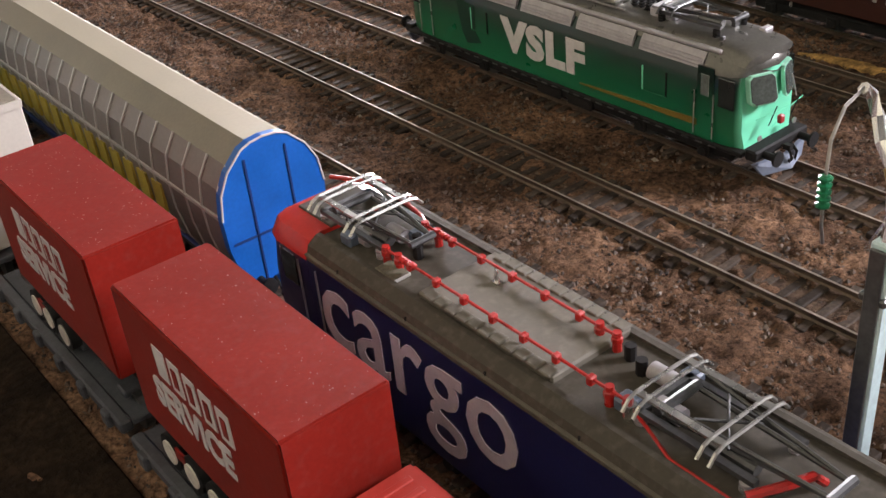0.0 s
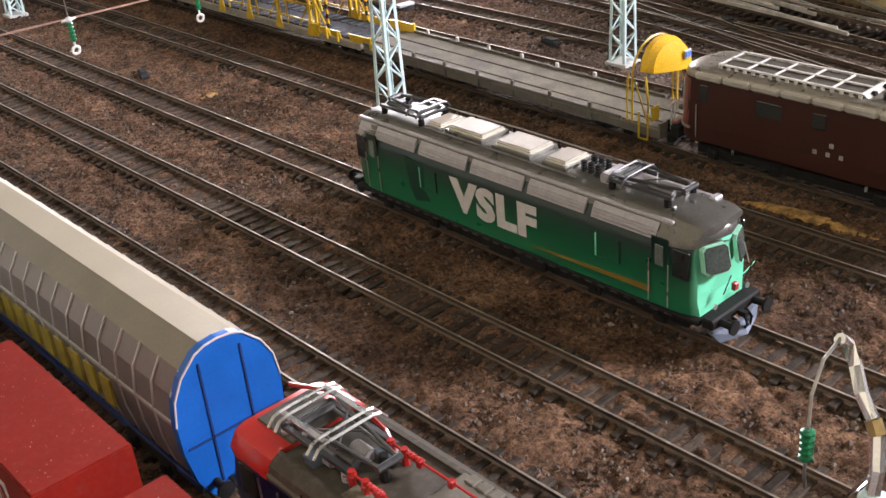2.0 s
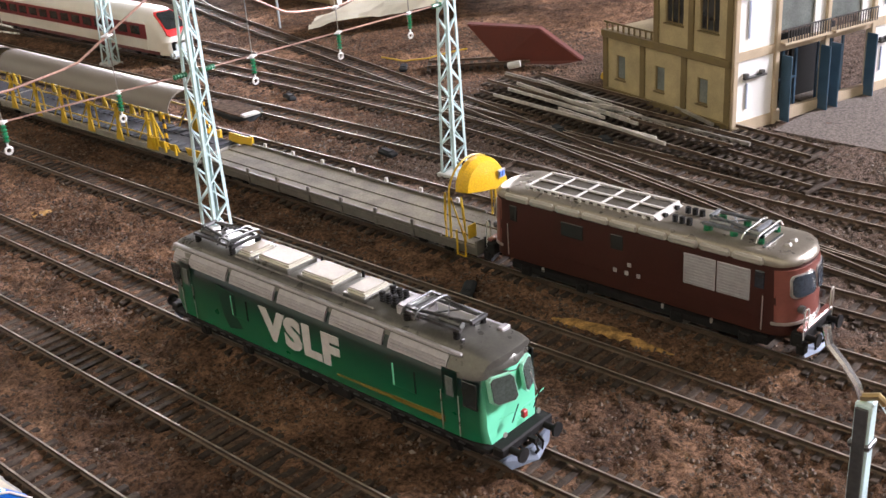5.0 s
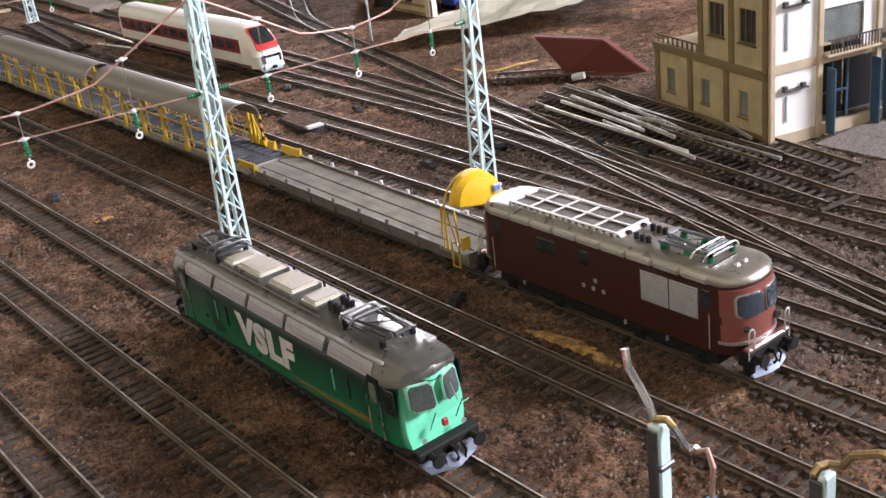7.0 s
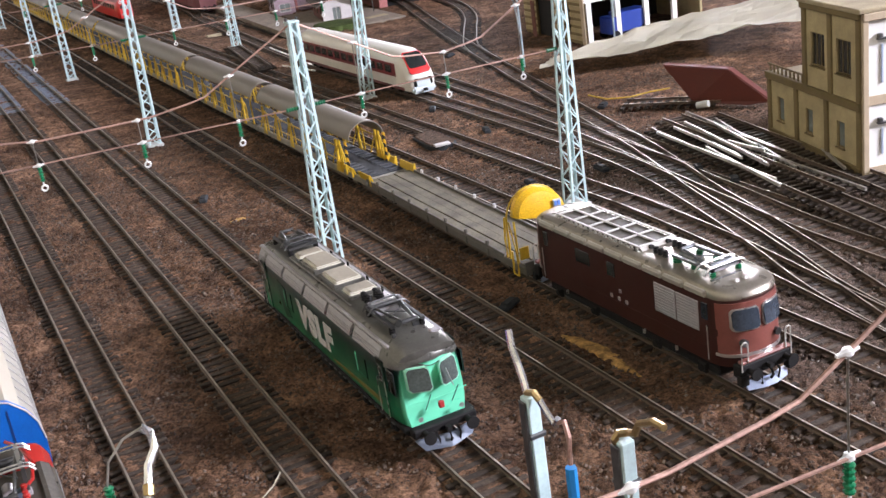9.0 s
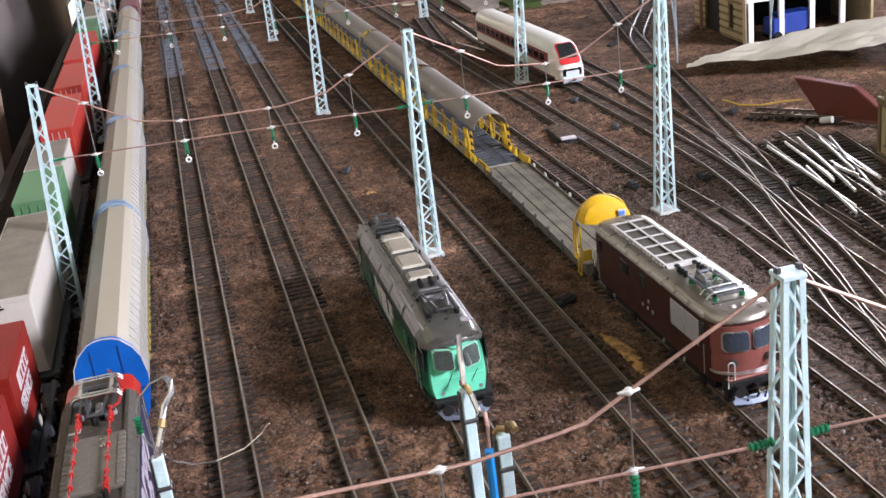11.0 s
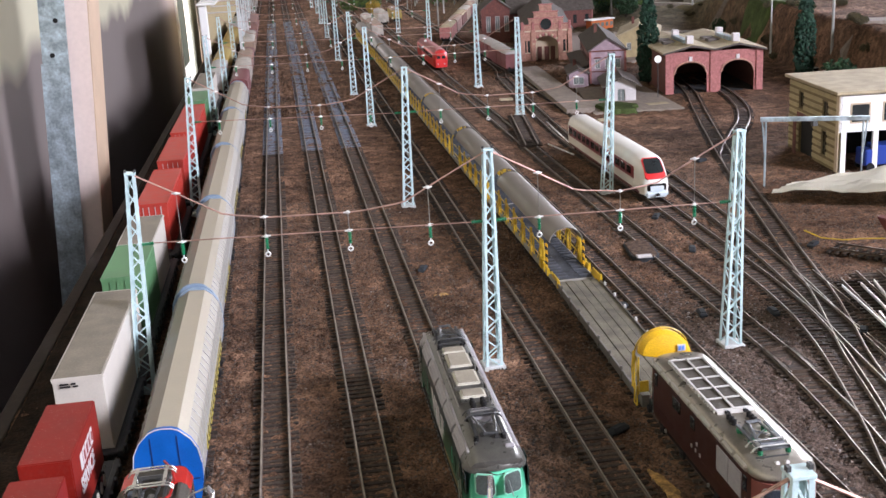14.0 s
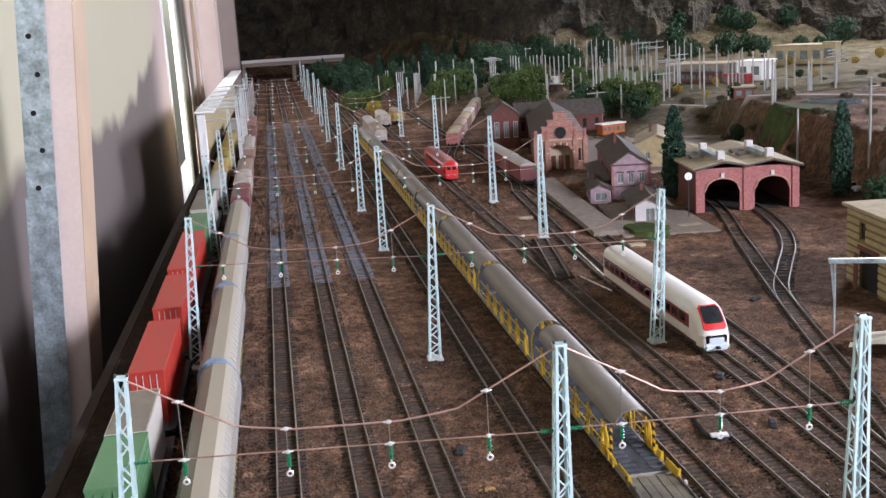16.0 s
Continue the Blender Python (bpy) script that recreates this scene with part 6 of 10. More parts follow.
def canopy_wagon(y0, y1, first):
    X = 0.1940 if first else 0.1935
    root = thing("car_carrier_wagon", (X, (y0 + y1) / 2, 0), "car-carrier wagon with grey rounded canopy and yellow side posts", "wagon", "car-carrier wagons")
    part("sill", boxed(X - 0.0172, X + 0.0172, y0, y1, 0.0068, 0.0120, 0.0006), CANOPYSILL, root)
    part("floor", boxed(X - 0.0150, X + 0.0150, y0 + 0.001, y1 - 0.001, 0.0115, 0.0128), DARKBLUEFLOOR, root)
    r0 = y0 + (0.030 if first else 0.012)
    n = 14
    arc = [(X + 0.0006 + 0.0148 * math.cos(math.pi * i / n), 0.0365 + 0.0125 * math.sin(math.pi * i / n)) for i in range(n + 1)]
    inn = [(X + 0.0006 + 0.0142 * math.cos(math.pi * i / n), 0.0363 + 0.0119 * math.sin(math.pi * i / n)) for i in range(n, -1, -1)]
    part("canopy", prism(bmesh.new(), arc + inn, r0, y1 - 0.002), CANOPY, root, "grey-brown rounded canopy", smooth=True)
    part("canopy_seam", prism(bmesh.new(), [(x, z + 0.0004) for x, z in arc] + inn, y1 - 0.0035, y1 - 0.002), DECKSIDE, root)
    if not first:
        part("end_hoop", strip(bmesh.new(), [(X - 0.0174, y0 + 0.004, 0.0128)] + [(X + 0.0010 + 0.0184 * math.cos(a), y0 + 0.004 + 0.003 * math.sin(a), 0.0330 + 0.0120 * math.sin(a)) for a in (math.pi, 2.8, 2.6)], 0.0009, 6), YELLOW, root)
    step = 0.0375
    for s in (-1, 1):
        y = r0 + 0.022
        while y < y1 - 0.012:
            part("side_post", boxed(X + s * 0.0170 - 0.0008, X + s * 0.0170 + 0.0008, y - 0.0014, y + 0.0014, 0.0085, 0.0352, 0.0002), YELLOW, root)
            part("post_foot", prism(bmesh.new(), [(y - 0.0040, 0.0088), (y + 0.0052, 0.0088), (y + 0.0030, 0.0150), (y + 0.0010, 0.0205), (y - 0.0012, 0.0205), (y - 0.0024, 0.0150)], X + s * 0.0176 - 0.0004, X + s * 0.0176 + 0.0004, "x"), YELLOW, root)
            part("diagonal_stay", strip(bmesh.new(), [(X + s * 0.0167, y + 0.001, 0.0300), (X + s * 0.0167, y + 0.0150, 0.0128)], 0.0006, 4), YELLOW, root)
            bow = [(X + s * 0.0171, y - 0.0100, 0.0128), (X + s * 0.0171, y - 0.0100, 0.0265)] + [(X + s * 0.0171, y - 0.0060 - 0.0040 * math.cos(math.pi * j / 6), 0.0265 + 0.0048 * math.sin(math.pi * j / 6)) for j in range(1, 6)] + [(X + s * 0.0171, y - 0.0018, 0.0262)]
            part("rail_bow", strip(bmesh.new(), bow, 0.0007, 4), YELLOW, root)
            y += step
        part("upper_rail", boxed(X + s * 0.0172 - 0.0005, X + s * 0.0172 + 0.0005, r0 + 0.016, y1 - 0.003, 0.0292, 0.0302, 0.0002), YELLOW, root)
        part("lower_rail", boxed(X + s * 0.0172 - 0.0005, X + s * 0.0172 + 0.0005, r0 + 0.010, y1 - 0.003, 0.0182, 0.0190, 0.0002), YELLOW, root)
        if first:
            for g0, g1, h in ((0.0985, 0.1230, 0.0055), (0.1330, 0.1425, 0.0048), (0.1450, 0.1535, 0.0052), (0.1560, 0.1655, 0.0058)):
                gate = part("end_gate", prism(bmesh.new(), [(X + s * 0.0166 - 0.0005, 0.0118), (X + s * 0.0166 + 0.0005, 0.0118), (X + s * 0.0180 + 0.0005, 0.0120 + h), (X + s * 0.0180 - 0.0005, 0.0120 + h)], g0, g1), YELLOW, root)
                part("gate_bar", boxed(X + s * 0.0186 - 0.0006, X + s * 0.0186 + 0.0006, g0 + 0.0005, g0 + 0.0022, 0.0100, 0.0128 + h), YELLOW, gate)
            part("striped_post", strip(bmesh.new(), [(X + s * 0.0164, r0 + 0.003, 0.0128), (X + s * 0.0164, r0 + 0.003, 0.0360)], 0.0012, 6), STRIPES, root, "black and yellow striped post")
            part("end_stay", strip(bmesh.new(), [(X + s * 0.0168, r0 + 0.016, 0.0350), (X + s * 0.0168, r0 + 0.006, 0.0190)], 0.0008, 5), YELLOW, root)
            part("end_post", boxed(X + s * 0.0168 - 0.0008, X + s * 0.0168 + 0.0008, r0 + 0.0140, r0 + 0.0170, 0.0090, 0.0355, 0.0002), YELLOW, root)
    if first:
        for k in range(30):
            y = y0 + 0.004 + k * 0.0082
            for s in (-1, 1):
                part("deck_rib", boxed(X + s * 0.0098 - 0.0052, X + s * 0.0098 + 0.0052, y, y + 0.0042, 0.0126, 0.0134, 0.0002), DECKRIB, root)
    for yy in (y0 + 0.03, y1 - 0.03):
        bogie(root, X, yy, 0.014, (-0.0095, 0.0095))
    return fix(root)


def stripes():
    m = mat("black_yellow_stripes", (0.62, 0.34, 0.01), 0.45)
    n, l = m.node_tree.nodes, m.node_tree.links
    geo, w, r = n.new("ShaderNodeNewGeometry"), n.new("ShaderNodeTexWave"), n.new("ShaderNodeValToRGB")
    w.bands_direction, w.inputs["Scale"].default_value = "DIAGONAL", 95
    r.color_ramp.interpolation = "CONSTANT"
    r.color_ramp.elements[0].color, r.color_ramp.elements[1].color = (0.62, 0.34, 0.01, 1), (0.01, 0.01, 0.01, 1)
    r.color_ramp.elements[1].position = 0.5
    l.new(geo.outputs["Position"], w.inputs["Vector"]), l.new(w.outputs["Fac"], r.inputs[0])
    l.new(r.outputs[0], n["Principled BSDF"].inputs["Base Color"])
    return m


STRIPES = stripes()
loading_flat()
for i, (a, c) in enumerate(((0.1130, 0.3780), (0.3820, 0.6520), (0.6560, 0.9750), (0.9790, 1.25), (1.254, 1.53), (1.534, 1.82), (1.824, 2.15), (2.155, 2.5))):
    canopy_wagon(a, c, i == 0)


BRIGHTRAIL = mat("bright_rail", (0.72, 0.70, 0.66), 0.3, 0.85, 0.2, 200, 0.1)


# ---- white and red railcar ----
def railcar():
    X, F, R = 0.3600, 0.3850, 0.7000
    root = thing("railcar", (X, (F + R) / 2, 0), "cream-white railcar with a wine-red window band and a raked nose", "railcar")

    def ring(y, top, w=1.0, low=0.006):
        half = [(0.0, top), (0.0095, top - 0.0010), (0.0140, top - 0.0045), (0.0163, top - 0.0110), (0.0165, 0.018), (0.0160, low), (0.0, low)]
        return [(X + x * w, y, z) for x, z in both(half)]
    nose = [(0.0, 0.0190, 0.66, 0.0085), (0.0012, 0.0222, 0.80, 0.0070), (0.0040, 0.0265, 0.89, 0.006), (0.0085, 0.0318, 0.945, 0.006), (0.0140, 0.0372, 0.975, 0.006), (0.0200, 0.0415, 0.992, 0.006), (0.0270, 0.0442, 1.0, 0.006), (0.0350, 0.0455, 1.0, 0.006)]
    part("body", loft(bmesh.new(), [ring(F + d, top, w, low) for d, top, w, low in nose] + [ring(R, 0.0455)]), RAILCARWHITE, root, smooth=True)
    for s in (-1, 1):
        b = part("window_band", boxed(X + s * 0.01655 - 0.0003, X + s * 0.01655 + 0.0003, F + 0.030, R - 0.004, 0.0190, 0.0330, 0.0002), RAILCARRED, root, "wine-red band along the windows")
        for k in range(13):
            y = F + 0.040 + k * 0.021
            part("window", boxed(X + s * 0.0169 - 0.0002, X + s * 0.0169 + 0.0002, y, y + 0.0150, 0.0225, 0.0305, 0.0001), WINDOW, b)
        part("lower_band", boxed(X + s * 0.0160 - 0.0004, X + s * 0.0160 + 0.0006, F + 0.014, R - 0.002, 0.0060, 0.0090), WINE, root)
        part("door", boxed(X + s * 0.01655 - 0.0002, X + s * 0.01655 + 0.0004, F + 0.031, F + 0.037, 0.0090, 0.0345), RAILCARWHITE, root)

    def nose_y(x, z):
        z = z + 0.0011 * (x / 0.0100) ** 2
        for (d0, z0, *_), (d1, z1, *_) in zip(nose, nose[1:]):
            if z <= z1:
                return F + d0 + (d1 - d0) * (z - z0) / (z1 - z0)
        return F + nose[-1][0]

    def nose_plate(z0, z1, w0, w1, out, material, name):
        """A rounded sheet that follows the bow of the nose."""
        bm = bmesh.new()
        nx, nz, rows, r = 10, 10, [], 0.0022
        for j in range(nz + 1):
            z = z0 + (z1 - z0) * j / nz
            e = min(z - z0, z1 - z)
            w = w0 + (w1 - w0) * j / nz - (r - math.sqrt(max(0.0, r * r - (r - e) ** 2)) if e < r else 0.0)
            rows.append([(X + w * (2 * k / nx - 1), nose_y(w * (2 * k / nx - 1), z) - out, z + out * 0.7) for k in range(nx + 1)])
        hi = [[bm.verts.new(p) for p in row] for row in rows]
        lo = [[bm.verts.new((p[0], p[1] + 0.0016, p[2] - 0.0012)) for p in row] for row in rows]
        for j in range(nz):
            for k in range(nx):
                bm.faces.new((hi[j][k], hi[j][k + 1], hi[j + 1][k + 1], hi[j + 1][k]))
                bm.faces.new((lo[j][k], lo[j + 1][k], lo[j + 1][k + 1], lo[j][k + 1]))
            for k in (0, nx):
                bm.faces.new((hi[j][k], hi[j + 1][k], lo[j + 1][k], lo[j][k]))
        for j in (0, nz):
            for k in range(nx):
                bm.faces.new((hi[j][k], hi[j][k + 1], lo[j][k + 1], lo[j][k]))
        bmesh.ops.recalc_face_normals(bm, faces=bm.faces)
        return part(name, bm, material, root, smooth=True)
    nose_plate(0.0230, 0.0428, 0.0118, 0.0106, 0.0005, NOSERED, "red_nose_panel")
    nose_plate(0.0285, 0.0420, 0.0104, 0.0094, 0.0010, WINDOW, "windscreen")
    for s in (-1, 1):
        part("wiper", strip(bmesh.new(), [(X + x, nose_y(x, z) - 0.0015, z + 0.001) for x, z in ((s * 0.0050, 0.0292), (s * 0.0030, 0.0330), (s * 0.0012, 0.0370))], 0.0002, 4), BLACK, root)
    part("nose_face", boxed(X - 0.0122, X + 0.0122, F - 0.0014, F + 0.009, 0.0060, 0.0205, 0.0046, 4), NOSEPALE, root)
    for s in (-1, 1):
        part("headlight", boxed(X + s * 0.0078 - 0.0016, X + s * 0.0078 + 0.0016, F - 0.0020, F + 0.0010, 0.0165, 0.0183, 0.0003), BLACK, root)
    part("apron", boxed(X - 0.0130, X + 0.0130, F - 0.0026, F + 0.006, 0.0030, 0.0105, 0.0022, 2), NOSEPALE, root)
    part("coupler", boxed(X - 0.002, X + 0.002, F - 0.006, F - 0.0020, 0.0055, 0.0080, 0.0004), BLACK, root)
    part("rear_bellows", boxed(X - 0.012, X + 0.012, R, R + 0.003, 0.010, 0.040, 0.0006), BLACK, root)
    for y in (F + 0.04, R - 0.04):
        bogie(root, X, y, 0.015, (-0.012, 0.012))
    return fix(root)


railcar()

# ---- yard throat to the east: plain lines and turnouts ----
T = "model railway track curving through the turnouts"
track([(0.250, -0.75), (0.262, -0.40), (0.281, -0.235), (0.292, -0.15), (0.298, -0.05), (0.298, 0.10), (0.298, 2.0), (0.30, 6.0)], T, (-0.35, 0.40), seed=9)
track([(0.264, -0.36), (0.282, -0.250), (0.303, -0.180), (0.325, -0.10), (0.341, -0.03), (0.351, 0.04), (0.356, 0.14), (0.360, 0.40), (0.361, 0.8), (0.40, 1.4), (0.44, 2.0), (0.46, 5.0)], T, (-0.25, 0.35), seed=10)
track([(0.272, -0.33), (0.310, -0.205), (0.328, -0.142), (0.346, -0.073), (0.366, -0.010), (0.386, 0.057), (0.412, 0.163), (0.441, 0.277), (0.490, 0.470), (0.542, 0.660), (0.605, 0.880), (0.665, 1.085), (0.70, 1.25)], T, (-0.25, 0.45), seed=11)
track([(0.330, -0.46), (0.340, -0.20), (0.352, -0.10), (0.366, 0.0), (0.382, 0.12), (0.398, 0.30), (0.410, 0.50), (0.425, 0.9), (0.44, 1.6), (0.445, 3.5)], T, (-0.30, 0.35), seed=12)
track([(0.490, 0.470), (0.525, 0.585), (0.585, 0.700), (0.645, 0.810), (0.690, 0.930), (0.725, 1.085), (0.74, 1.25)], T, (0.45, 0.6), seed=13)
track([(0.385, -0.46), (0.372, -0.20), (0.384, 0.0), (0.395, 0.11)], T, (-0.30, 0.15), seed=14)
for k, (a, c, z, lean) in enumerate((((0.417, 0.066), (0.362, -0.225), 0.0040, 0), ((0.459, 0.058), (0.405, -0.205), 0.0046, 0), ((0.433, 0.072), (0.392, -0.160), 0.0075, 1))):
    track([a, c], "loose length of spare track lying on the ground", (-0.40, 0.20), seed=20 + k, name="spare_track_length", kind="", place_z=z)
track([(0.450, 0.160), (0.505, 0.095)], "short loose piece of spare track lying on the ground", (-0.40, 0.20), seed=29, name="spare_track_length", kind="", place_z=0.0030)


track([(0.332, 0.985), (0.300, 0.735)], "loose length of dark track lying across the turnouts", (0.70, 1.0), seed=30, name="spare_track_length", kind="", place_z=0.0042)
for a, c in (((0.363, 0.905, 0.0012), (0.350, 0.690, 0.0010)), ((0.322, 0.730, 0.0020), (0.338, 0.652, 0.0006))):
    tagged(part("loose_rail", strip(bmesh.new(), [a, c], 0.0010, 6), BRIGHTRAIL), "bare bright length of rail lying loose on the ground", "rail", "loose rails")


# ---- lattice masts and cross-span wires ----
def lattice_mast(height=0.155, w0=0.0062, w1=0.0032, far=False):
    root = thing("lattice_mast", (0, 0, 0), "tall pale mint lattice catenary mast on a small foot plate", "mast", "lattice masts")
    base = -0.003

    def corner(i, t):
        w = w0 + (w1 - w0) * t
        sx, sy = ((-1, -1), (1, -1), (1, 1), (-1, 1))[i % 4]
        return Vector((sx * w, sy * w, base + (height - base) * t))
    for i in range(4):
        a, c = corner(i, 0), corner(i, 1)
        sx, sy = ((-1, -1), (1, -1), (1, 1), (-1, 1))[i]
        bm = bmesh.new()
        prof = [(0, 0), (-sx * 0.0017, 0), (-sx * 0.0017, -sy * 0.0005), (-sx * 0.0005, -sy * 0.0005), (-sx * 0.0005, -sy * 0.0017), (0, -sy * 0.0017)]
        lo = [bm.verts.new(a + Vector((*p, 0))) for p in prof]
        hi = [bm.verts.new(c + Vector((*p, 0))) for p in prof]
        for k in range(6):
            bm.faces.new((lo[k], lo[(k + 1) % 6], hi[(k + 1) % 6], hi[k]))
        bm.faces.new(lo[::-1]), bm.faces.new(hi)
        bmesh.ops.recalc_face_normals(bm, faces=bm.faces)
        part("leg", bm, MINT, root)
    n = 15
    ts = [1 - (1 - k / n) ** 0.92 for k in range(n + 1)]
    for f in range(4):
        lace = bmesh.new() if far else None
        for k in range(n):
            i, j = (f, f + 1) if (k + f) % 2 else (f + 1, f)
            a, c = corner(i, ts[k]), corner(j, ts[k + 1])
            d = (c - a).normalized()
            out = Vector(((0, -1, 0), (1, 0, 0), (0, 1, 0), (-1, 0, 0))[f])
            s = d.cross(out).normalized() * 0.00048
            bm = lace or bmesh.new()
            v = [bm.verts.new(p + q + o) for p in (a, c) for q in (-s, s) for o in (-out * 0.0006, -out * 0.0001)]
            for q in ((0, 1, 3, 2), (4, 5, 7, 6), (0, 1, 5, 4), (2, 3, 7, 6), (0, 2, 6, 4), (1, 3, 7, 5)):
                bm.faces.new([v[x] for x in q])
            if not far:
                bmesh.ops.recalc_face_normals(bm, faces=bm.faces)
                part("diagonal_brace", bm, MINT, root)
        if far:
            bmesh.ops.recalc_face_normals(lace, faces=lace.faces)
            part("lattice_face", lace, MINT, root)
    part("cap", boxed(-w1 - 0.0004, w1 + 0.0004, -w1 - 0.0004, w1 + 0.0004, height - 0.0006, height + 0.0008, 0.0002), MINT, root)
    for s in (-1, 1):
        part("cap_lug", boxed(s * w1 - 0.0007, s * w1 + 0.0007, -0.0010, 0.0010, height + 0.0008, height + 0.0026, 0.0002), STEEL, root)
    part("foot_plate", boxed(-0.0080, 0.0080, -0.0080, 0.0080, base - 0.002, base + 0.0016, 0.0004), FOOT, root)
    return root


MASTS = {0: [(-0.1495, 0.0105), (0.0980, -0.0140), (0.2735, -0.0240)], 1: [(-0.1490, 0.525), (0.0942, 0.4740), (0.3225, 0.450)], 2: [(-0.1555, 1.07), (0.0985, 1.030), (0.3435, 1.010)],
         3: [(-0.1560, 1.50), (0.0955, 1.400), (0.3390, 1.370)], 4: [(-0.158, 2.05), (0.0975, 2.000), (0.330, 2.00)], 5: [(-0.158, 2.65), (0.100, 2.65), (0.320, 2.65)], 6: [(-0.16, 3.2), (0.105, 3.20)], 7: [(-0.16, 3.7), (0.11, 3.75)], 8: [(-0.16, 4.2), (0.10, 4.15)], 9: [(0.10, 4.7)], 10: [(0.10, 5.3)],
         -1: [(0.0985, -0.480), (0.2850, -0.492)]}
LEAN = {(0, 0): 3.6, (0, 1): 1.1, (0, 2): 1.3, (1, 0): 3.1, (1, 1): 2.0, (1, 2): 2.8}
first = {}
for row, places in MASTS.items():
    far = row > 1
    for k, (x, y) in enumerate(places):
        if far not in first:
            first[far] = lattice_mast(far=far)
            first[far].matrix_basis = pose(x, y, 0, 0, LEAN.get((row, k), 0), 0)
        else:
            copy_thing(first[far], pose(x, y, 0, 0, LEAN.get((row, k), 0), random.uniform(-3, 3)))


def insulator(parent, p, q):
    return part("insulator", turned(p, q, RIBS), INSUL, parent)


def cross_span(x0, y0, x1, y1, lean0, lean1, tracks, low=0.1050):
    """Copper carrier that drops steeply from the mast heads and runs flat between, droppers to a straight lower wire, and a hanging eye over every track."""
    root = thing("cross_span_wire", (x0, y0, 0.155), "copper cross-span wire with droppers and green insulators between masts", "wire", "cross-span wires")

    def yy(x):
        return y0 + (y1 - y0) * (x - x0) / (x1 - x0)
    a, c = x0 + 0.155 * math.tan(radians(lean0)), x1 + 0.155 * math.tan(radians(lean1))
    xs = [x for x in tracks if x0 + 0.012 < x < x1 - 0.012]
    shape = [(0.0, 0.1548), (0.033, 0.1368), (0.038, 0.1340), (0.058, 0.1228), (0.066, 0.1212), (0.090, 0.1180), (0.2, 0.1155)]

    def sag(x):
        d = min(x - a, c - x)
        for (d0, z0), (d1, z1) in zip(shape, shape[1:]):
            if d <= d1:
                return z0 + (z1 - z0) * (max(d, d0) - d0) / (d1 - d0)
        return shape[-1][1]
    stops = sorted([a + 0.002, c - 0.002] + xs + [v for d, _ in shape[1:6] for v in (a + d, c - d) if abs(v - (a + c) / 2) < (c - a) / 2 - d * 0.999 + 1e-6 and d < (c - a) / 2])
    part("carrier_wire", strip(bmesh.new(), [(x, yy(x), sag(x)) for x in stops], 0.00058, 6), COPPER, root)
    l0, l1 = x0 + low * math.tan(radians(lean0)), x1 + low * math.tan(radians(lean1))
    part("lower_wire", strip(bmesh.new(), [(l0 + 0.012, yy(x0), low), (l1 - 0.012, yy(x1), low)], 0.00045, 5), COPPER, root)
    for s, x in ((1, l0), (-1, l1)):
        insulator(root, (x + s * 0.0045, yy(x), low), (x + s * 0.0125, yy(x), low))
    for x in xs:
        y, z = yy(x), sag(x)
        part("dropper", rod(bmesh.new(), (x, y, low), (x, y, z), 0.00030, 5), WIREGREY, root)
        for zz in (z, low):
            part("solder_bead", turned((x - 0.0032, y, zz - (0.0003 if zz == low else 0)), (x + 0.0032, y, zz), [(0.0, 0.0004), (0.30, 0.00075), (0.42, 0.0013), (0.58, 0.0013), (0.70, 0.00075), (1.0, 0.0004)], 7), SOLDER, root, smooth=True)
        insulator(root, (x, y, low - 0.0012), (x, y, low - 0.0095))
        n = 12
        part("eyelet", strip(bmesh.new(), [(x + 0.0016 * math.cos(2 * math.pi * k / n), y, low - 0.0132 + 0.0016 * math.sin(2 * math.pi * k / n)) for k in range(n + 1)], 0.0006, 5), SOLDER, root)
        part("eyelet_stem", rod(bmesh.new(), (x, y, low - 0.0092), (x, y, low - 0.0116), 0.0005, 5), SOLDER, root)
    return fix(root)


for row, places in MASTS.items():
    if row in (-1, 9, 10):
        continue
    for k, ((x0, y0), (x1, y1)) in enumerate(zip(places, places[1:])):
        cross_span(x0, y0, x1, y1, LEAN.get((row, k), 0), LEAN.get((row, k + 1), 0), [-0.1110, -0.0535, 0.0035, 0.0590] if k == 0 else [0.1350, 0.1925, 0.2455] if row == 0 else [0.137, 0.1900, 0.2410, 0.290])
cross_span(-0.150, -0.463, 0.0985, -0.480, 0, 0, [-0.115, -0.058, 0.0, 0.0530])
cross_span(0.0985, -0.480, 0.2850, -0.492, 0, 0, [0.137, 0.197, 0.2445])


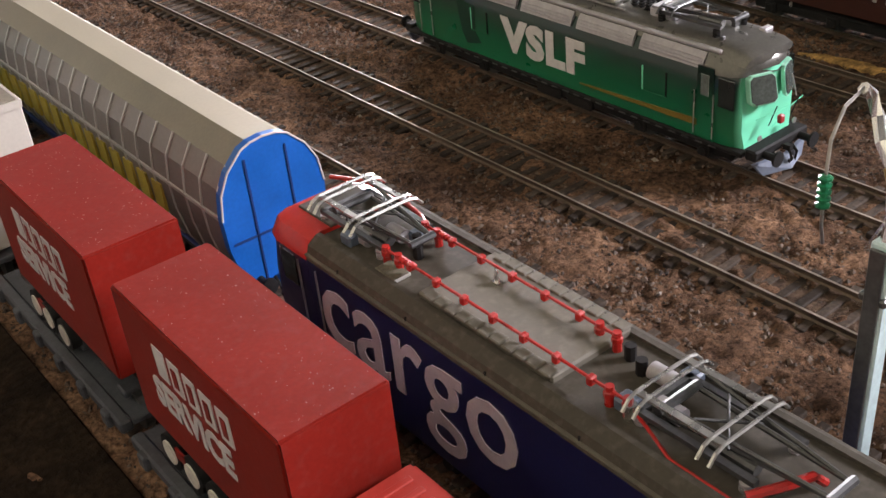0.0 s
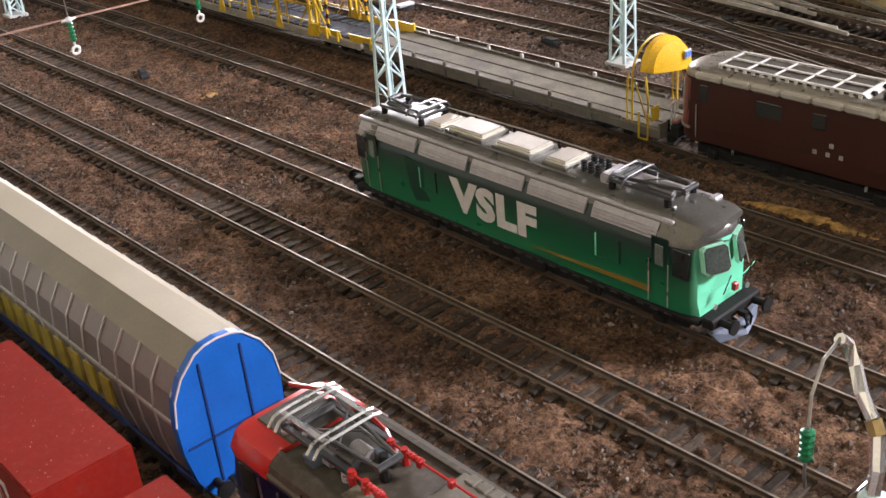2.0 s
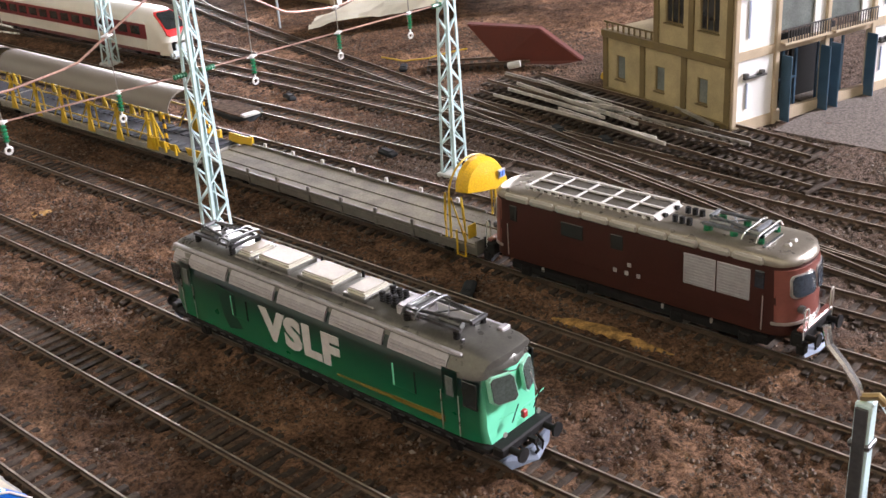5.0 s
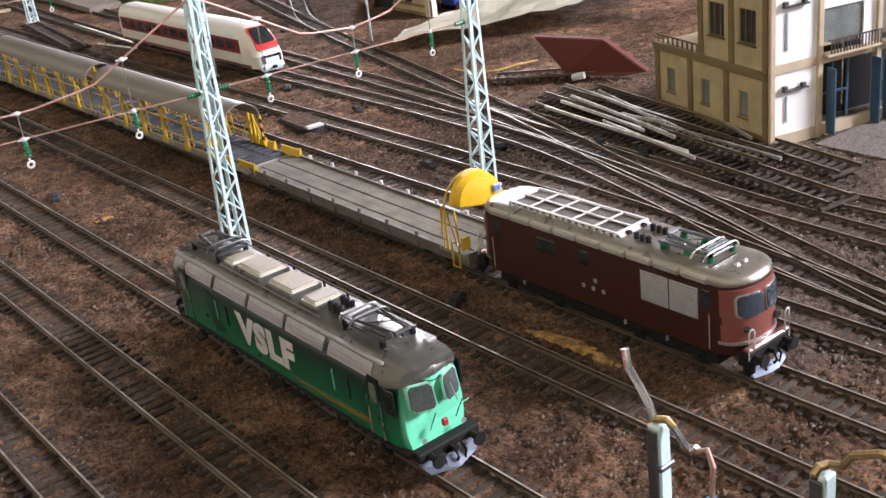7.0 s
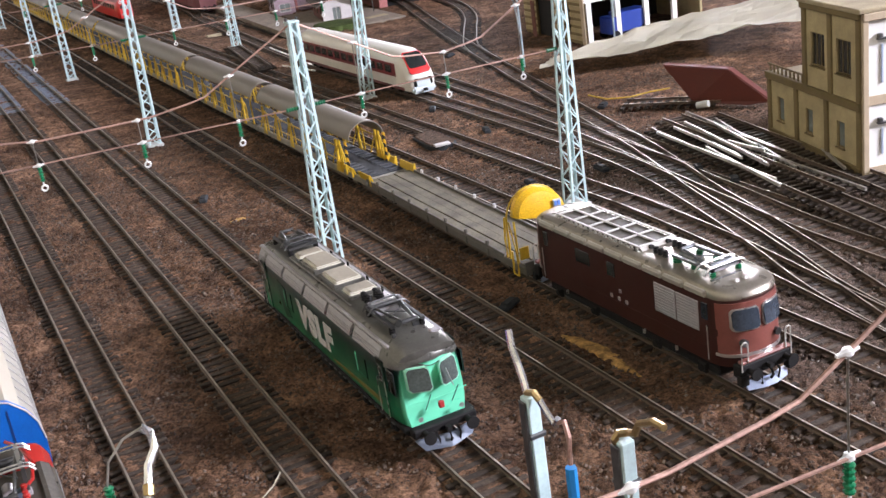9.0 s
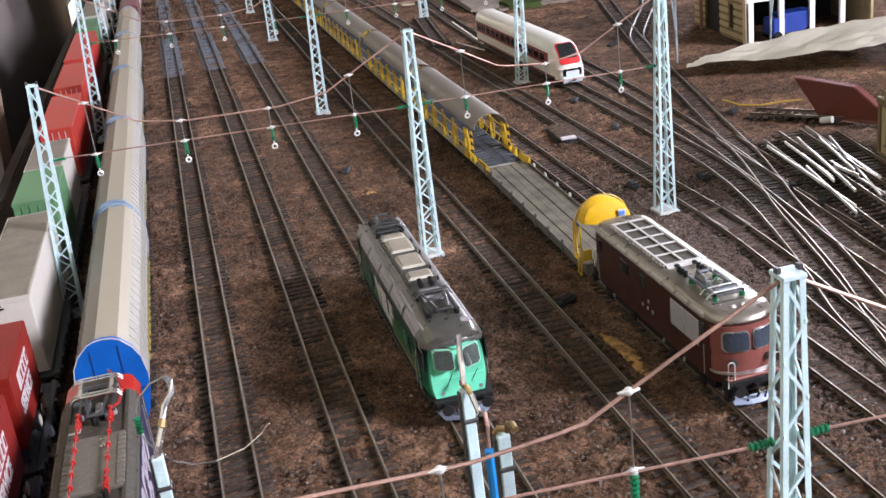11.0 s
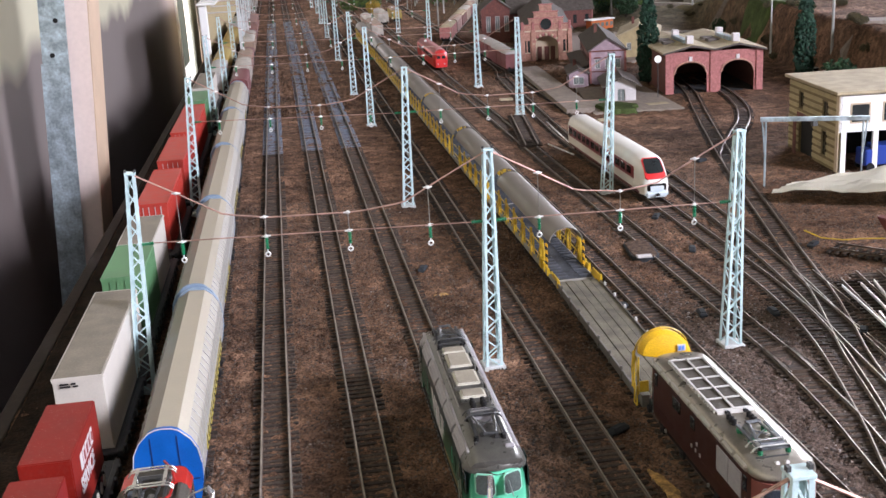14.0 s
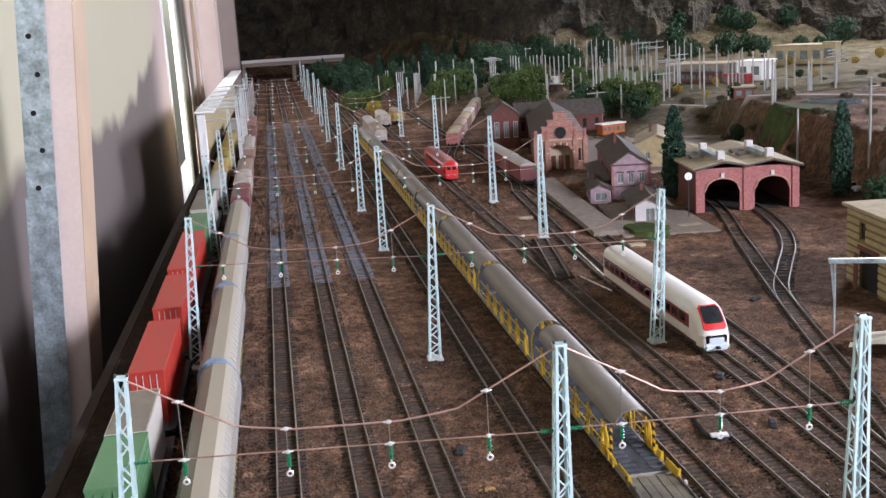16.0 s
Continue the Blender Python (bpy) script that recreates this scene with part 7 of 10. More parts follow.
# ---- the room's west side ----
def wall_paint():
    """Cream plaster whose lower part is covered by old brown-grey paint with a ragged, dripping upper edge."""
    m = mat("ragged_two_tone_wall", (0.5, 0.45, 0.3), 0.8, 0, 0.08, 4, 0.15, 150, 0.0006)
    n, l = m.node_tree.nodes, m.node_tree.links
    geo, sep = n.new("ShaderNodeNewGeometry"), n.new("ShaderNodeSeparateXYZ")
    l.new(geo.outputs["Position"], sep.inputs[0])
    edge = n.new("ShaderNodeMapRange")
    edge.interpolation_type = "SMOOTHSTEP"
    edge.inputs["From Min"].default_value, edge.inputs["From Max"].default_value = 2.05, 3.3
    edge.inputs["To Min"].default_value, edge.inputs["To Max"].default_value = 0.158, 0.375
    l.new(sep.outputs["Y"], edge.inputs["Value"])
    sc = n.new("ShaderNodeMapping")
    sc.inputs["Scale"].default_value = (1, 5, 0.6)
    nz = n.new("ShaderNodeTexNoise")
    nz.inputs["Scale"].default_value, nz.inputs["Detail"].default_value = 1.6, 1
    l.new(geo.outputs["Position"], sc.inputs[0]), l.new(sc.outputs[0], nz.inputs["Vector"])
    wob = n.new("ShaderNodeMath")
    wob.operation, wob.inputs[1].default_value, wob.inputs[2].default_value = "MULTIPLY_ADD", 0.085, -0.042
    l.new(nz.outputs["Fac"], wob.inputs[0])
    s1, s2 = n.new("ShaderNodeMath"), n.new("ShaderNodeMath")
    s1.operation, s2.operation = "SUBTRACT", "ADD"
    l.new(sep.outputs["Z"], s1.inputs[0]), l.new(edge.outputs[0], s1.inputs[1])
    l.new(s1.outputs[0], s2.inputs[0]), l.new(wob.outputs[0], s2.inputs[1])
    f = n.new("ShaderNodeMapRange")
    f.inputs["From Min"].default_value, f.inputs["From Max"].default_value = -0.022, 0.016
    l.new(s2.outputs[0], f.inputs["Value"])
    mx = n.new("ShaderNodeMix")
    mx.data_type = "RGBA"
    mx.inputs[6].default_value, mx.inputs[7].default_value = (0.150, 0.122, 0.110, 1), (0.48, 0.45, 0.32, 1)
    l.new(f.outputs[0], mx.inputs["Factor"])
    # light from the window on the plaster, painted as a pinkish fade towards the jamb
    near, mx2 = n.new("ShaderNodeMapRange"), n.new("ShaderNodeMix")
    near.interpolation_type, mx2.data_type = "SMOOTHSTEP", "RGBA"
    near.inputs["From Min"].default_value, near.inputs["From Max"].default_value = 2.70, 3.15
    l.new(sep.outputs["Y"], near.inputs["Value"])
    mx2.inputs[7].default_value = (0.50, 0.40, 0.36, 1)
    l.new(near.outputs[0], mx2.inputs["Factor"]), l.new(mx.outputs[2], mx2.inputs[6])
    l.new(mx2.outputs[2], n["Principled BSDF"].inputs["Base Color"])
    return m


WALLPAINT = wall_paint()
WX = -0.40
slab("wall_west", WX - 0.12, WX, Y0 - 0.05, 3.25, Z0, Z1, WALLPAINT, "cream plaster wall with old brown-grey paint below")
slab("wall_west_far", WX - 0.12, WX + 0.10, 5.0, 5.25, Z0, Z1, PINKWOOD, "pinkish plaster reveal beyond the window")
slab("wall_west_pier", WX - 0.12, -0.262, 6.95, 7.15, Z0, Z1, PINKWOOD, "pinkish plaster pier at the far corner")
slab("wall_west_end", WX - 0.12, WX, 5.25, Y1, Z0, Z1, PINKWOOD, "pinkish plaster wall at the far end")
slab("wall_west_sill", WX - 0.12, WX, 3.25, 5.0, Z0, -0.28, PLASTER, "wall under the window")
slab("wall_west_lintel", WX - 0.12, WX, 3.25, 5.0, 1.5, Z1, PLASTER, "wall over the window")
WHITEPAINT = mat("white_gloss_paint", (0.82, 0.80, 0.77), 0.4, 0, 0.04, 10, 0.05)


def daylight():
    """The overcast sky outside the window."""
    m = bpy.data.materials.new("bright_sky_outside")
    m.use_nodes = True
    e = m.node_tree.nodes["Principled BSDF"]
    e.inputs["Emission Color"].default_value, e.inputs["Emission Strength"].default_value = (0.93, 0.97, 1.0, 1), 8.0
    return m


tagged(part("sky_backdrop", boxed(-0.80, -0.79, 2.2, 6.6, -0.6, 2.0), daylight()), "bright overcast sky outside the window", "sky", kind="structure")
tagged(part("window_frame", boxed(WX - 0.10, WX + 0.006, 3.25, 3.29, -0.28, 1.5, 0.004), WHITEPAINT), "white painted window jamb in bright daylight", "window frame", kind="structure")
tagged(part("window_frame", boxed(WX - 0.10, WX + 0.006, 4.95, 5.0, -0.28, 1.5, 0.004), WHITEPAINT), "white painted window jamb", "window frame", kind="structure")
GREYBOARD = mat("grey_green_board", (0.16, 0.15, 0.12), 0.7, 0, 0.2, 8)
tagged(part("leaning_board", boxed(WX + 0.004, WX + 0.016, 3.72, 3.98, -0.5, 1.30, 0.003), GREYBOARD), "dull grey-green board leaning in the window", "board")
tagged(part("leaning_board", boxed(WX + 0.004, WX + 0.020, 3.99, 4.945, -0.5, 1.30, 0.003), PINKWOOD), "broad pinkish board standing in the window", "board")
LATH = mat("bare_pine_lath", (0.52, 0.38, 0.26), 0.6, 0, 0.12, 14, 0.1)
for y, dy, x, w, mt in ((3.95, 0.06, -0.372, 0.018, LATH), (4.05, -0.10, -0.362, 0.022, GREYBOARD), (4.25, 0.08, -0.366, 0.020, LATH), (4.45, 0.05, -0.370, 0.03, WHITEPAINT), (4.7, -0.10, -0.368, 0.024, LATH)):
    bm = bmesh.new()
    loft(bm, [[(x - 0.006, y - w, -0.5), (x + 0.006, y - w, -0.5), (x + 0.006, y + w, -0.5), (x - 0.006, y + w, -0.5)], [(x - 0.020, y - w + dy * 4, 1.3), (x - 0.008, y - w + dy * 4, 1.3), (x - 0.008, y + w + dy * 4, 1.3), (x - 0.020, y + w + dy * 4, 1.3)]])
    tagged(part("leaning_lath", bm, mt), "long thin lath leaning against the window", "lath", "leaning laths")


def leaning_post(name, xc, w, y0, y1, lean, material, label, slots):
    """A post that stands on the floor and leans a little to the east."""
    bm = bmesh.new()
    loft(bm, [[(xc + lean * z - w, y0, z), (xc + lean * z + w, y0, z), (xc + lean * z + w, y1, z), (xc + lean * z - w, y1, z)] for z in (Z0, Z1)])
    root = thing(name, (xc + lean * Z0, (y0 + y1) / 2, Z0), label, "post")
    part("post", bm, material, root)
    if slots:
        for k in range(60):
            z = -0.25 + k * 0.0425
            xx = xc + lean * z + (0.004 if k % 2 else -0.003)
            part("punched_hole", rod(bmesh.new(), (xx, y0 - 0.0004, z), (xx, y0 + 0.001, z), 0.0032, 10), BLACK, root)
        z0, z1 = -0.26, 0.165
        bm = bmesh.new()
        loft(bm, [[(xc + lean * z - w - 0.002, y0 - 0.0022, z), (xc + lean * z + w + 0.001, y0 - 0.0022, z), (xc + lean * z + w + 0.001, y0 - 0.0002, z), (xc + lean * z - w - 0.002, y0 - 0.0002, z)] for z in (z0, z1)])
        part("spliced_strip", bm, GALV, root, "lower galvanised strip overlapping the upper one")
    return fix(root)


leaning_post("slotted_steel_post", -0.3284, 0.0158, 0.705, 0.709, 0.0705, GALV, "galvanised slotted steel post with punched holes", True)
wooden = leaning_post("wooden_post", -0.3024, 0.0146, 0.712, 0.800, 0.0785, PINKWOOD, "pinkish white painted wooden post with bare edge", False)
bm = bmesh.new()
loft(bm, [[(-0.3024 + 0.0785 * z + 0.0147 + dx, y, z - Z0) for dx, y in ((0, 0.7125), (0.0012, 0.7125), (0.0012, 0.7995), (0, 0.7995))] for z in (Z0, Z1)])
for v in bm.verts:
    v.co -= Vector((-0.3024 + 0.0785 * Z0, 0.756, 0))
part("bare_edge", bm, LATH, wooden, "bare tan edge of the post")

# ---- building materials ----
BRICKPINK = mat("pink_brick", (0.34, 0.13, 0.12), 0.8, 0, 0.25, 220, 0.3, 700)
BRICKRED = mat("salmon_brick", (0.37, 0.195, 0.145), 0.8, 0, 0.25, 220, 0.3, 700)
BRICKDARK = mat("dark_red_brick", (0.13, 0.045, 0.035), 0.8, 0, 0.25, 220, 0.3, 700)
ROOFTAN = mat("tan_felt_roof", (0.36, 0.30, 0.20), 0.8, 0, 0.2, 60, 0.2)
ROOFDARK = mat("dark_slate_roof", (0.10, 0.085, 0.075), 0.8, 0, 0.25, 120, 0.3)
LILAC = mat("dusty_lilac_render", (0.31, 0.225, 0.255), 0.8, 0, 0.2, 90, 0.2)
CREAMWALL = mat("cream_render", (0.38, 0.305, 0.165), 0.8, 0, 0.15, 90, 0.1)
OCHRETRIM = mat("dark_ochre_trim", (0.15, 0.108, 0.045), 0.75, 0, 0.12, 90, 0.1)
OCHREBOARD = mat("dark_ochre_boarding", (0.185, 0.135, 0.060), 0.8, 0, 0.18, 90, 0.15)
PLASTICWHITE = mat("white_model_wall", (0.84, 0.83, 0.81), 0.6, 0, 0.03, 60, 0.02)
TANTRIM = mat("tan_trim", (0.50, 0.40, 0.28), 0.7, 0, 0.08, 90, 0.05)
BLUEDOOR = mat("steel_blue_door", (0.045, 0.10, 0.16), 0.5, 0, 0.12, 90, 0.05)
PLATFORM = mat("pale_platform", (0.24, 0.20, 0.165), 0.85, 0, 0.2, 120, 0.2)
ASPHALT = mat("grey_gravel_yard", (0.15, 0.125, 0.11), 0.9, 0, 0.5, 500, 0.8, 1100, 0.001)
# near-black for sheets and floors that stand for the shade inside buildings
INSHADE = mat("interior_shade_black", (0.010, 0.009, 0.009), 0.9)
OCHREPATCH = mat("spilled_ochre_sand", (0.36, 0.205, 0.065), 0.95, 0, 0.55, 260, 0.6, 800, 0.0008)
PAPER = mat("crumpled_white_paper", (0.72, 0.68, 0.56), 0.7, 0, 0.06, 30, 0.1)
RUST = mat("brown_red_plastic", (0.11, 0.023, 0.015), 0.7, 0, 0.12, 90, 0.05)
BUSH = mat("dark_green_foliage", (0.018, 0.050, 0.018), 0.85, 0, 0.5, 120, 0.3, 500)
BUSHLIGHT = mat("yellow_green_foliage", (0.060, 0.095, 0.018), 0.85, 0, 0.5, 120, 0.3, 500)
CONIFER = mat("blue_green_conifer", (0.013, 0.044, 0.024), 0.85, 0, 0.4, 120, 0.3, 500)
OLIVE = mat("olive_brown_scrub", (0.075, 0.062, 0.030), 0.9, 0, 0.5, 120, 0.3, 500)
BARK = mat("bark", (0.05, 0.035, 0.025), 0.9, 0, 0.3, 200, 0.3)
GOLD = mat("yellow_autumn_foliage", (0.32, 0.22, 0.03), 0.85, 0, 0.4, 120, 0.3, 500)


# ---- flat oddments on the ground ----
def patch(name, pts, material, label, category, z=-0.0016, lift=0.0012, kind=""):
    """A low uneven heap with the given outline."""
    cx, cy = sum(p[0] for p in pts) / len(pts), sum(p[1] for p in pts) / len(pts)
    bm = bmesh.new()
    n = len(pts) * 6
    rings = []
    for s, h in ((1.0, -0.002), (0.96, 0.0), (0.7, 0.7), (0.35, 1.0)):
        ring = []
        for k in range(n):
            i, t = k // 6, (k % 6) / 6
            a, c = pts[i], pts[(i + 1) % len(pts)]
            x, y = a[0] + (c[0] - a[0]) * t, a[1] + (c[1] - a[1]) * t
            j = 1 + 0.22 * noise.noise((x * 90, y * 90, 2)) + 0.15 * noise.noise((x * 260, y * 260, 5))
            ring.append(bm.verts.new((cx + (x - cx) * s * j, cy + (y - cy) * s * j, z + (lift * h if h > 0 else h) + 0.0004 * noise.noise((x * 300 * s, y * 300, 9)))))
        rings.append(ring)
    for a, c in zip(rings, rings[1:]):
        for k in range(n):
            bm.faces.new((a[k], a[(k + 1) % n], c[(k + 1) % n], c[k]))
    bm.faces.new(rings[-1])
    bmesh.ops.recalc_face_normals(bm, faces=bm.faces)
    return tagged(part(name, bm, material, smooth=True), label, category, kind=kind)


patch("ochre_sand", [(0.1545, -0.188), (0.1600, -0.198), (0.1632, -0.216), (0.1622, -0.236), (0.1575, -0.254), (0.1540, -0.240), (0.1552, -0.214), (0.1528, -0.200)], OCHREPATCH, "spilled ochre sand beside the track", "sand", z=-0.0030, lift=0.0006)
for x, y, r in ((0.085, 0.155, 0.007), (0.400, 0.071, 0.009), (0.418, 0.215, 0.007)):
    patch("ochre_sand", [(x - r, y - r * 0.5), (x, y - r), (x + r, y - r * 0.3), (x + r * 0.6, y + r), (x - r * 0.7, y + r * 0.8)], OCHREPATCH, "thin patch of ochre sand on the ground", "sand", z=-0.0035, lift=0.0006)
DARKLUMP = mat("blue_black_motor_box", (0.035, 0.038, 0.042), 0.75, 0, 0.2, 200, 0.1)
DARKLUMP.node_tree.nodes["Principled BSDF"].inputs["Specular IOR Level"].default_value = 0.15


def motor_box(x, y, turn, long=0.016):
    root = thing("point_motor", (x, y, -0.003), "small blue-black point motor box beside the track", "point motor", "point motors")
    a = part("body", boxed(-long / 2, long / 2, -0.0032, 0.0032, 0, 0.0034, 0.0010), DARKLUMP, root)
    b = part("lid", boxed(-long * 0.3, long * 0.3, -0.0024, 0.0024, 0.0032, 0.0043, 0.0005), DARKLUMP, root)
    root.rotation_euler = (0, 0, radians(turn))
    return root


for x, y, t in ((0.152, -0.140, 30), (0.276, 0.038, 80), (0.3295, 0.025, 85), (0.331, 0.203, 70), (0.221, 0.070, 60), (0.373, -0.032, 60), (0.4403, 0.181, 40), (0.078, 0.225, 70), (0.338, 0.325, 60), (0.480, 0.560, 30), (0.371, -0.073, 60)):
    motor_box(x, y, t)


def turntable_plate():
    root = thing("uncoupler_plate", (0.285, 0.215, -0.003), "dark flat plate with a small white label beside the track", "plate")
    def rim(r, h):
        return [(r * math.cos(a), (0.016 if math.sin(a) > 0 else -0.016) + r * math.sin(a), h) for a in [math.pi * (k + 0.5) / 10 for k in range(20)]]
    part("plate", loft(bmesh.new(), [rim(0.0135, -0.002), rim(0.0135, 0.0022), rim(0.0125, 0.0030)]), DARKLUMP, root)
    part("earth_cover", loft(bmesh.new(), [rim(0.0118, 0.0028), rim(0.0112, 0.0036)]), BED, root)
    part("white_label", boxed(-0.010, 0.004, -0.0302, -0.0240, 0.0032, 0.0052, 0.0004), WHITEPRINT, root)
    root.rotation_euler = (0, 0, radians(-6))


turntable_plate()


# ---- bent wires and posts nearest the camera ----
def bent_post(x, y, h, curl, label):
    root = thing("bracket_post", (x, y, -0.003), label, "post", "bracket posts")
    part("post", boxed(x - 0.0021, x + 0.0021, y - 0.0021, y + 0.0021, -0.003, h, 0.0004), MINT, root)
    # west web in dark steel: the shade on it is put into the colour
    part("shadowed_web", boxed(x - 0.0030, x - 0.0022, y - 0.0016, y + 0.0016, -0.003, h - 0.001, 0.0002), STEEL, root)
    part("foot", boxed(x - 0.006, x + 0.006, y - 0.006, y + 0.006, -0.004, -0.0012, 0.0006), FOOT, root)
    part("clamp", boxed(x - 0.0028, x + 0.0028, y - 0.0028, y + 0.0028, h - 0.013, h - 0.0112, 0.0004), STEEL, root)
    for pts, r, mt, nm in curl:
        part(nm, strip(bmesh.new(), pts, r, 7), mt, root)
    return fix(root)


BLUESLEEVE = mat("bright_blue_sleeve", (0.02, 0.22, 0.55), 0.35, 0, 0.05, 100, 0.03)
BRASS = mat("dull_brass", (0.42, 0.30, 0.14), 0.35, 0.8, 0.2, 120, 0.1)
bent_post(0.0300, -0.3803, 0.0880, [
    ([(0.0300, -0.3790, 0.0880), (0.0303, -0.3775, 0.0915), (0.0312, -0.3735, 0.0955), (0.0322, -0.3690, 0.0990), (0.0327, -0.3677, 0.1037)], 0.0011, SILVER, "bracket"),
    ([(0.0300, -0.3790, 0.0885), (0.0302, -0.3830, 0.0900), (0.0308, -0.3845, 0.0880)], 0.0011, BRASS, "bracket_bend"),
    ([(0.0308, -0.3845, 0.0880), (0.0318, -0.3870, 0.0835), (0.0325, -0.3885, 0.0815), (0.0330, -0.3900, 0.0835)], 0.0010, SILVER, "bracket_tail"),
    ([(0.0330, -0.3895, 0.0820), (0.0331, -0.3930, 0.0840), (0.0330, -0.3948, 0.0800), (0.0327, -0.3945, 0.0710)], 0.0008, COPPER, "copper_wire"),
    ([(0.0327, -0.3945, 0.0700), (0.0328, -0.3941, 0.0500), (0.0328, -0.3939, -0.0030)], 0.0017, BLUESLEEVE, "blue_sleeve")], "mint post with a bent bright bracket and a blue sleeved wire")
bent_post(0.0297, -0.4269, 0.0955, [
    ([(0.0280, -0.4262, 0.0890), (0.0278, -0.4262, 0.0960), (0.0285, -0.4265, 0.0972), (0.0310, -0.4275, 0.0970)], 0.0011, BRASS, "bracket"),
    ([(0.0310, -0.4275, 0.0970), (0.0305, -0.4310, 0.0985), (0.0303, -0.4335, 0.1025), (0.0300, -0.4400, 0.1060), (0.0299, -0.4440, 0.1062)], 0.0010, BRASS, "bracket_arm")], "mint post with a bent brass bracket on top")
bent_post(-0.0800, -0.3683, 0.0830, [
    ([(-0.0800, -0.3683, 0.0825), (-0.0785, -0.3678, 0.0870), (-0.0762, -0.3660, 0.0925)], 0.0014, SILVER, "bracket"),
    ([(-0.0762, -0.3660, 0.0925), (-0.0755, -0.3645, 0.0948)], 0.0016, BRASS, "bracket_bend"),
    ([(-0.0755, -0.3645, 0.0948), (-0.0740, -0.3612, 0.0980), (-0.0708, -0.3580, 0.1010), (-0.0710, -0.3562, 0.1050), (-0.0728, -0.3555, 0.1067)], 0.0013, SILVER, "bracket_tip"),
    ([(-0.0725, -0.3555, 0.1067), (-0.0780, -0.3555, 0.1050), (-0.0830, -0.3565, 0.1005), (-0.0848, -0.3574, 0.0950), (-0.0848, -0.3574, 0.0880), (-0.0830, -0.3565, 0.0825), (-0.0795, -0.3550, 0.0765)], 0.00035, WIREGREY, "thin_wire"),
    ([(-0.0795, -0.3670, 0.0860), (-0.0760, -0.3620, 0.0765), (-0.0690, -0.3600, 0.0718), (-0.0610, -0.3600, 0.0710), (-0.0500, -0.3600, 0.0735), (-0.0430, -0.3600, 0.0780), (-0.0400, -0.3600, 0.0815)], 0.0004, SILVER, "loose_wire")], "mint post with a bright bent strip and loose wires")
insulator(bpy.data.objects["bracket_post.002"], (0, 0, 0), (0, 0, 0.0070)).location = (-0.0048, 0.0109, 0.0905)


# ---- spanner-like bits by the brown locomotive, gantry, paper and other clutter ----
def gantry():
    root = thing("portal_gantry", (0.544, 0.391, -0.003), "pale grey steel portal gantry over the yard", "gantry")
    a, c = Vector((0.496, 0.410, 0)), Vector((0.592, 0.372, 0))
    for p, s in ((a, 1), (c, -1)):
        d = (c - a).normalized() * s
        part("leg", strip(bmesh.new(), [(p.x, p.y, -0.003), (p.x, p.y, 0.0720)], 0.0013, 6), GALV, root)
        part("brace", strip(bmesh.new(), [(p.x, p.y, 0.030), (p.x - d.x * 0.004, p.y - d.y * 0.004, 0.0720)], 0.0010, 6), GALV, root)
    bm = bmesh.new()
    d = (c - a).normalized()
    s = Vector((-d.y, d.x, 0)) * 0.003
    e, f = a - d * 0.006, c + d * 0.006
    loft(bm, [[(*(e + s).xy, 0.072), (*(e - s).xy, 0.072), (*(e - s).xy, 0.0765), (*(e + s).xy, 0.0765)], [(*(f + s).xy, 0.072), (*(f - s).xy, 0.072), (*(f - s).xy, 0.0765), (*(f + s).xy, 0.0765)]])
    part("beam", bm, GALV, root)
    mid = (a + c) / 2
    part("hoist", boxed(mid.x - 0.003, mid.x + 0.003, mid.y - 0.003, mid.y + 0.003, 0.0660, 0.0720, 0.0005), STEEL, root)
    return fix(root)


gantry()


def paper_sheet():
    bm = bmesh.new()
    nu, nv = 26, 12
    o, u, v = Vector((0.470, 0.335, 0.003)), Vector((0.255, -0.165, 0.022)), Vector((0.105, 0.085, 0.006))
    g = []
    for i in range(nu + 1):
        row = []
        for j in range(nv + 1):
            s, t = i / nu, j / nv
            p = o + u * s + v * t * (0.35 + 0.65 * math.sin(min(1, s * 2.2) * math.pi / 2))
            p.z += 0.008 * noise.noise((s * 5, t * 4, 3)) + 0.004 * noise.noise((s * 14, t * 11, 7)) + 0.006
            row.append(bm.verts.new(p))
        g.append(row)
    for i in range(nu):
        for j in range(nv):
            bm.faces.new((g[i][j], g[i + 1][j], g[i + 1][j + 1], g[i][j + 1]))
    bmesh.ops.solidify(bm, geom=list(bm.faces), thickness=0.0006)
    return tagged(part("paper_sheet", bm, PAPER), "large crumpled white paper sheet lying over the scenery", "paper")


paper_sheet()


def wedge():
    root = thing("tipper_body", (0.500, 0.085, -0.003), "brown-red plastic wedge-shaped body lying on the ground", "model part")
    bm = bmesh.new()
    a = [(0.478, 0.140, 0.032), (0.487, 0.112, 0.000), (0.507, 0.068, -0.001), (0.519, 0.050, 0.002), (0.500, 0.080, 0.030)]
    bm_f = [bm.verts.new(p) for p in a]
    bm_b = [bm.verts.new((x + 0.007, y + 0.003, z + 0.001)) for x, y, z in a]
    for k in range(5):
        bm.faces.new((bm_f[k], bm_f[(k + 1) % 5], bm_b[(k + 1) % 5], bm_b[k]))
    bm.faces.new(bm_f), bm.faces.new(bm_b[::-1])
    bmesh.ops.recalc_face_normals(bm, faces=bm.faces)
    bmesh.ops.bevel(bm, geom=list(bm.edges), offset=0.0008, segments=2, affect="EDGES", clamp_overlap=True)
    part("body", bm, RUST, root)
    part("stub", rod(bmesh.new(), (0.4800, 0.098, 0.001), (0.4850, 0.089, 0.003), 0.0030, 10), FOOT, root)
    return fix(root)


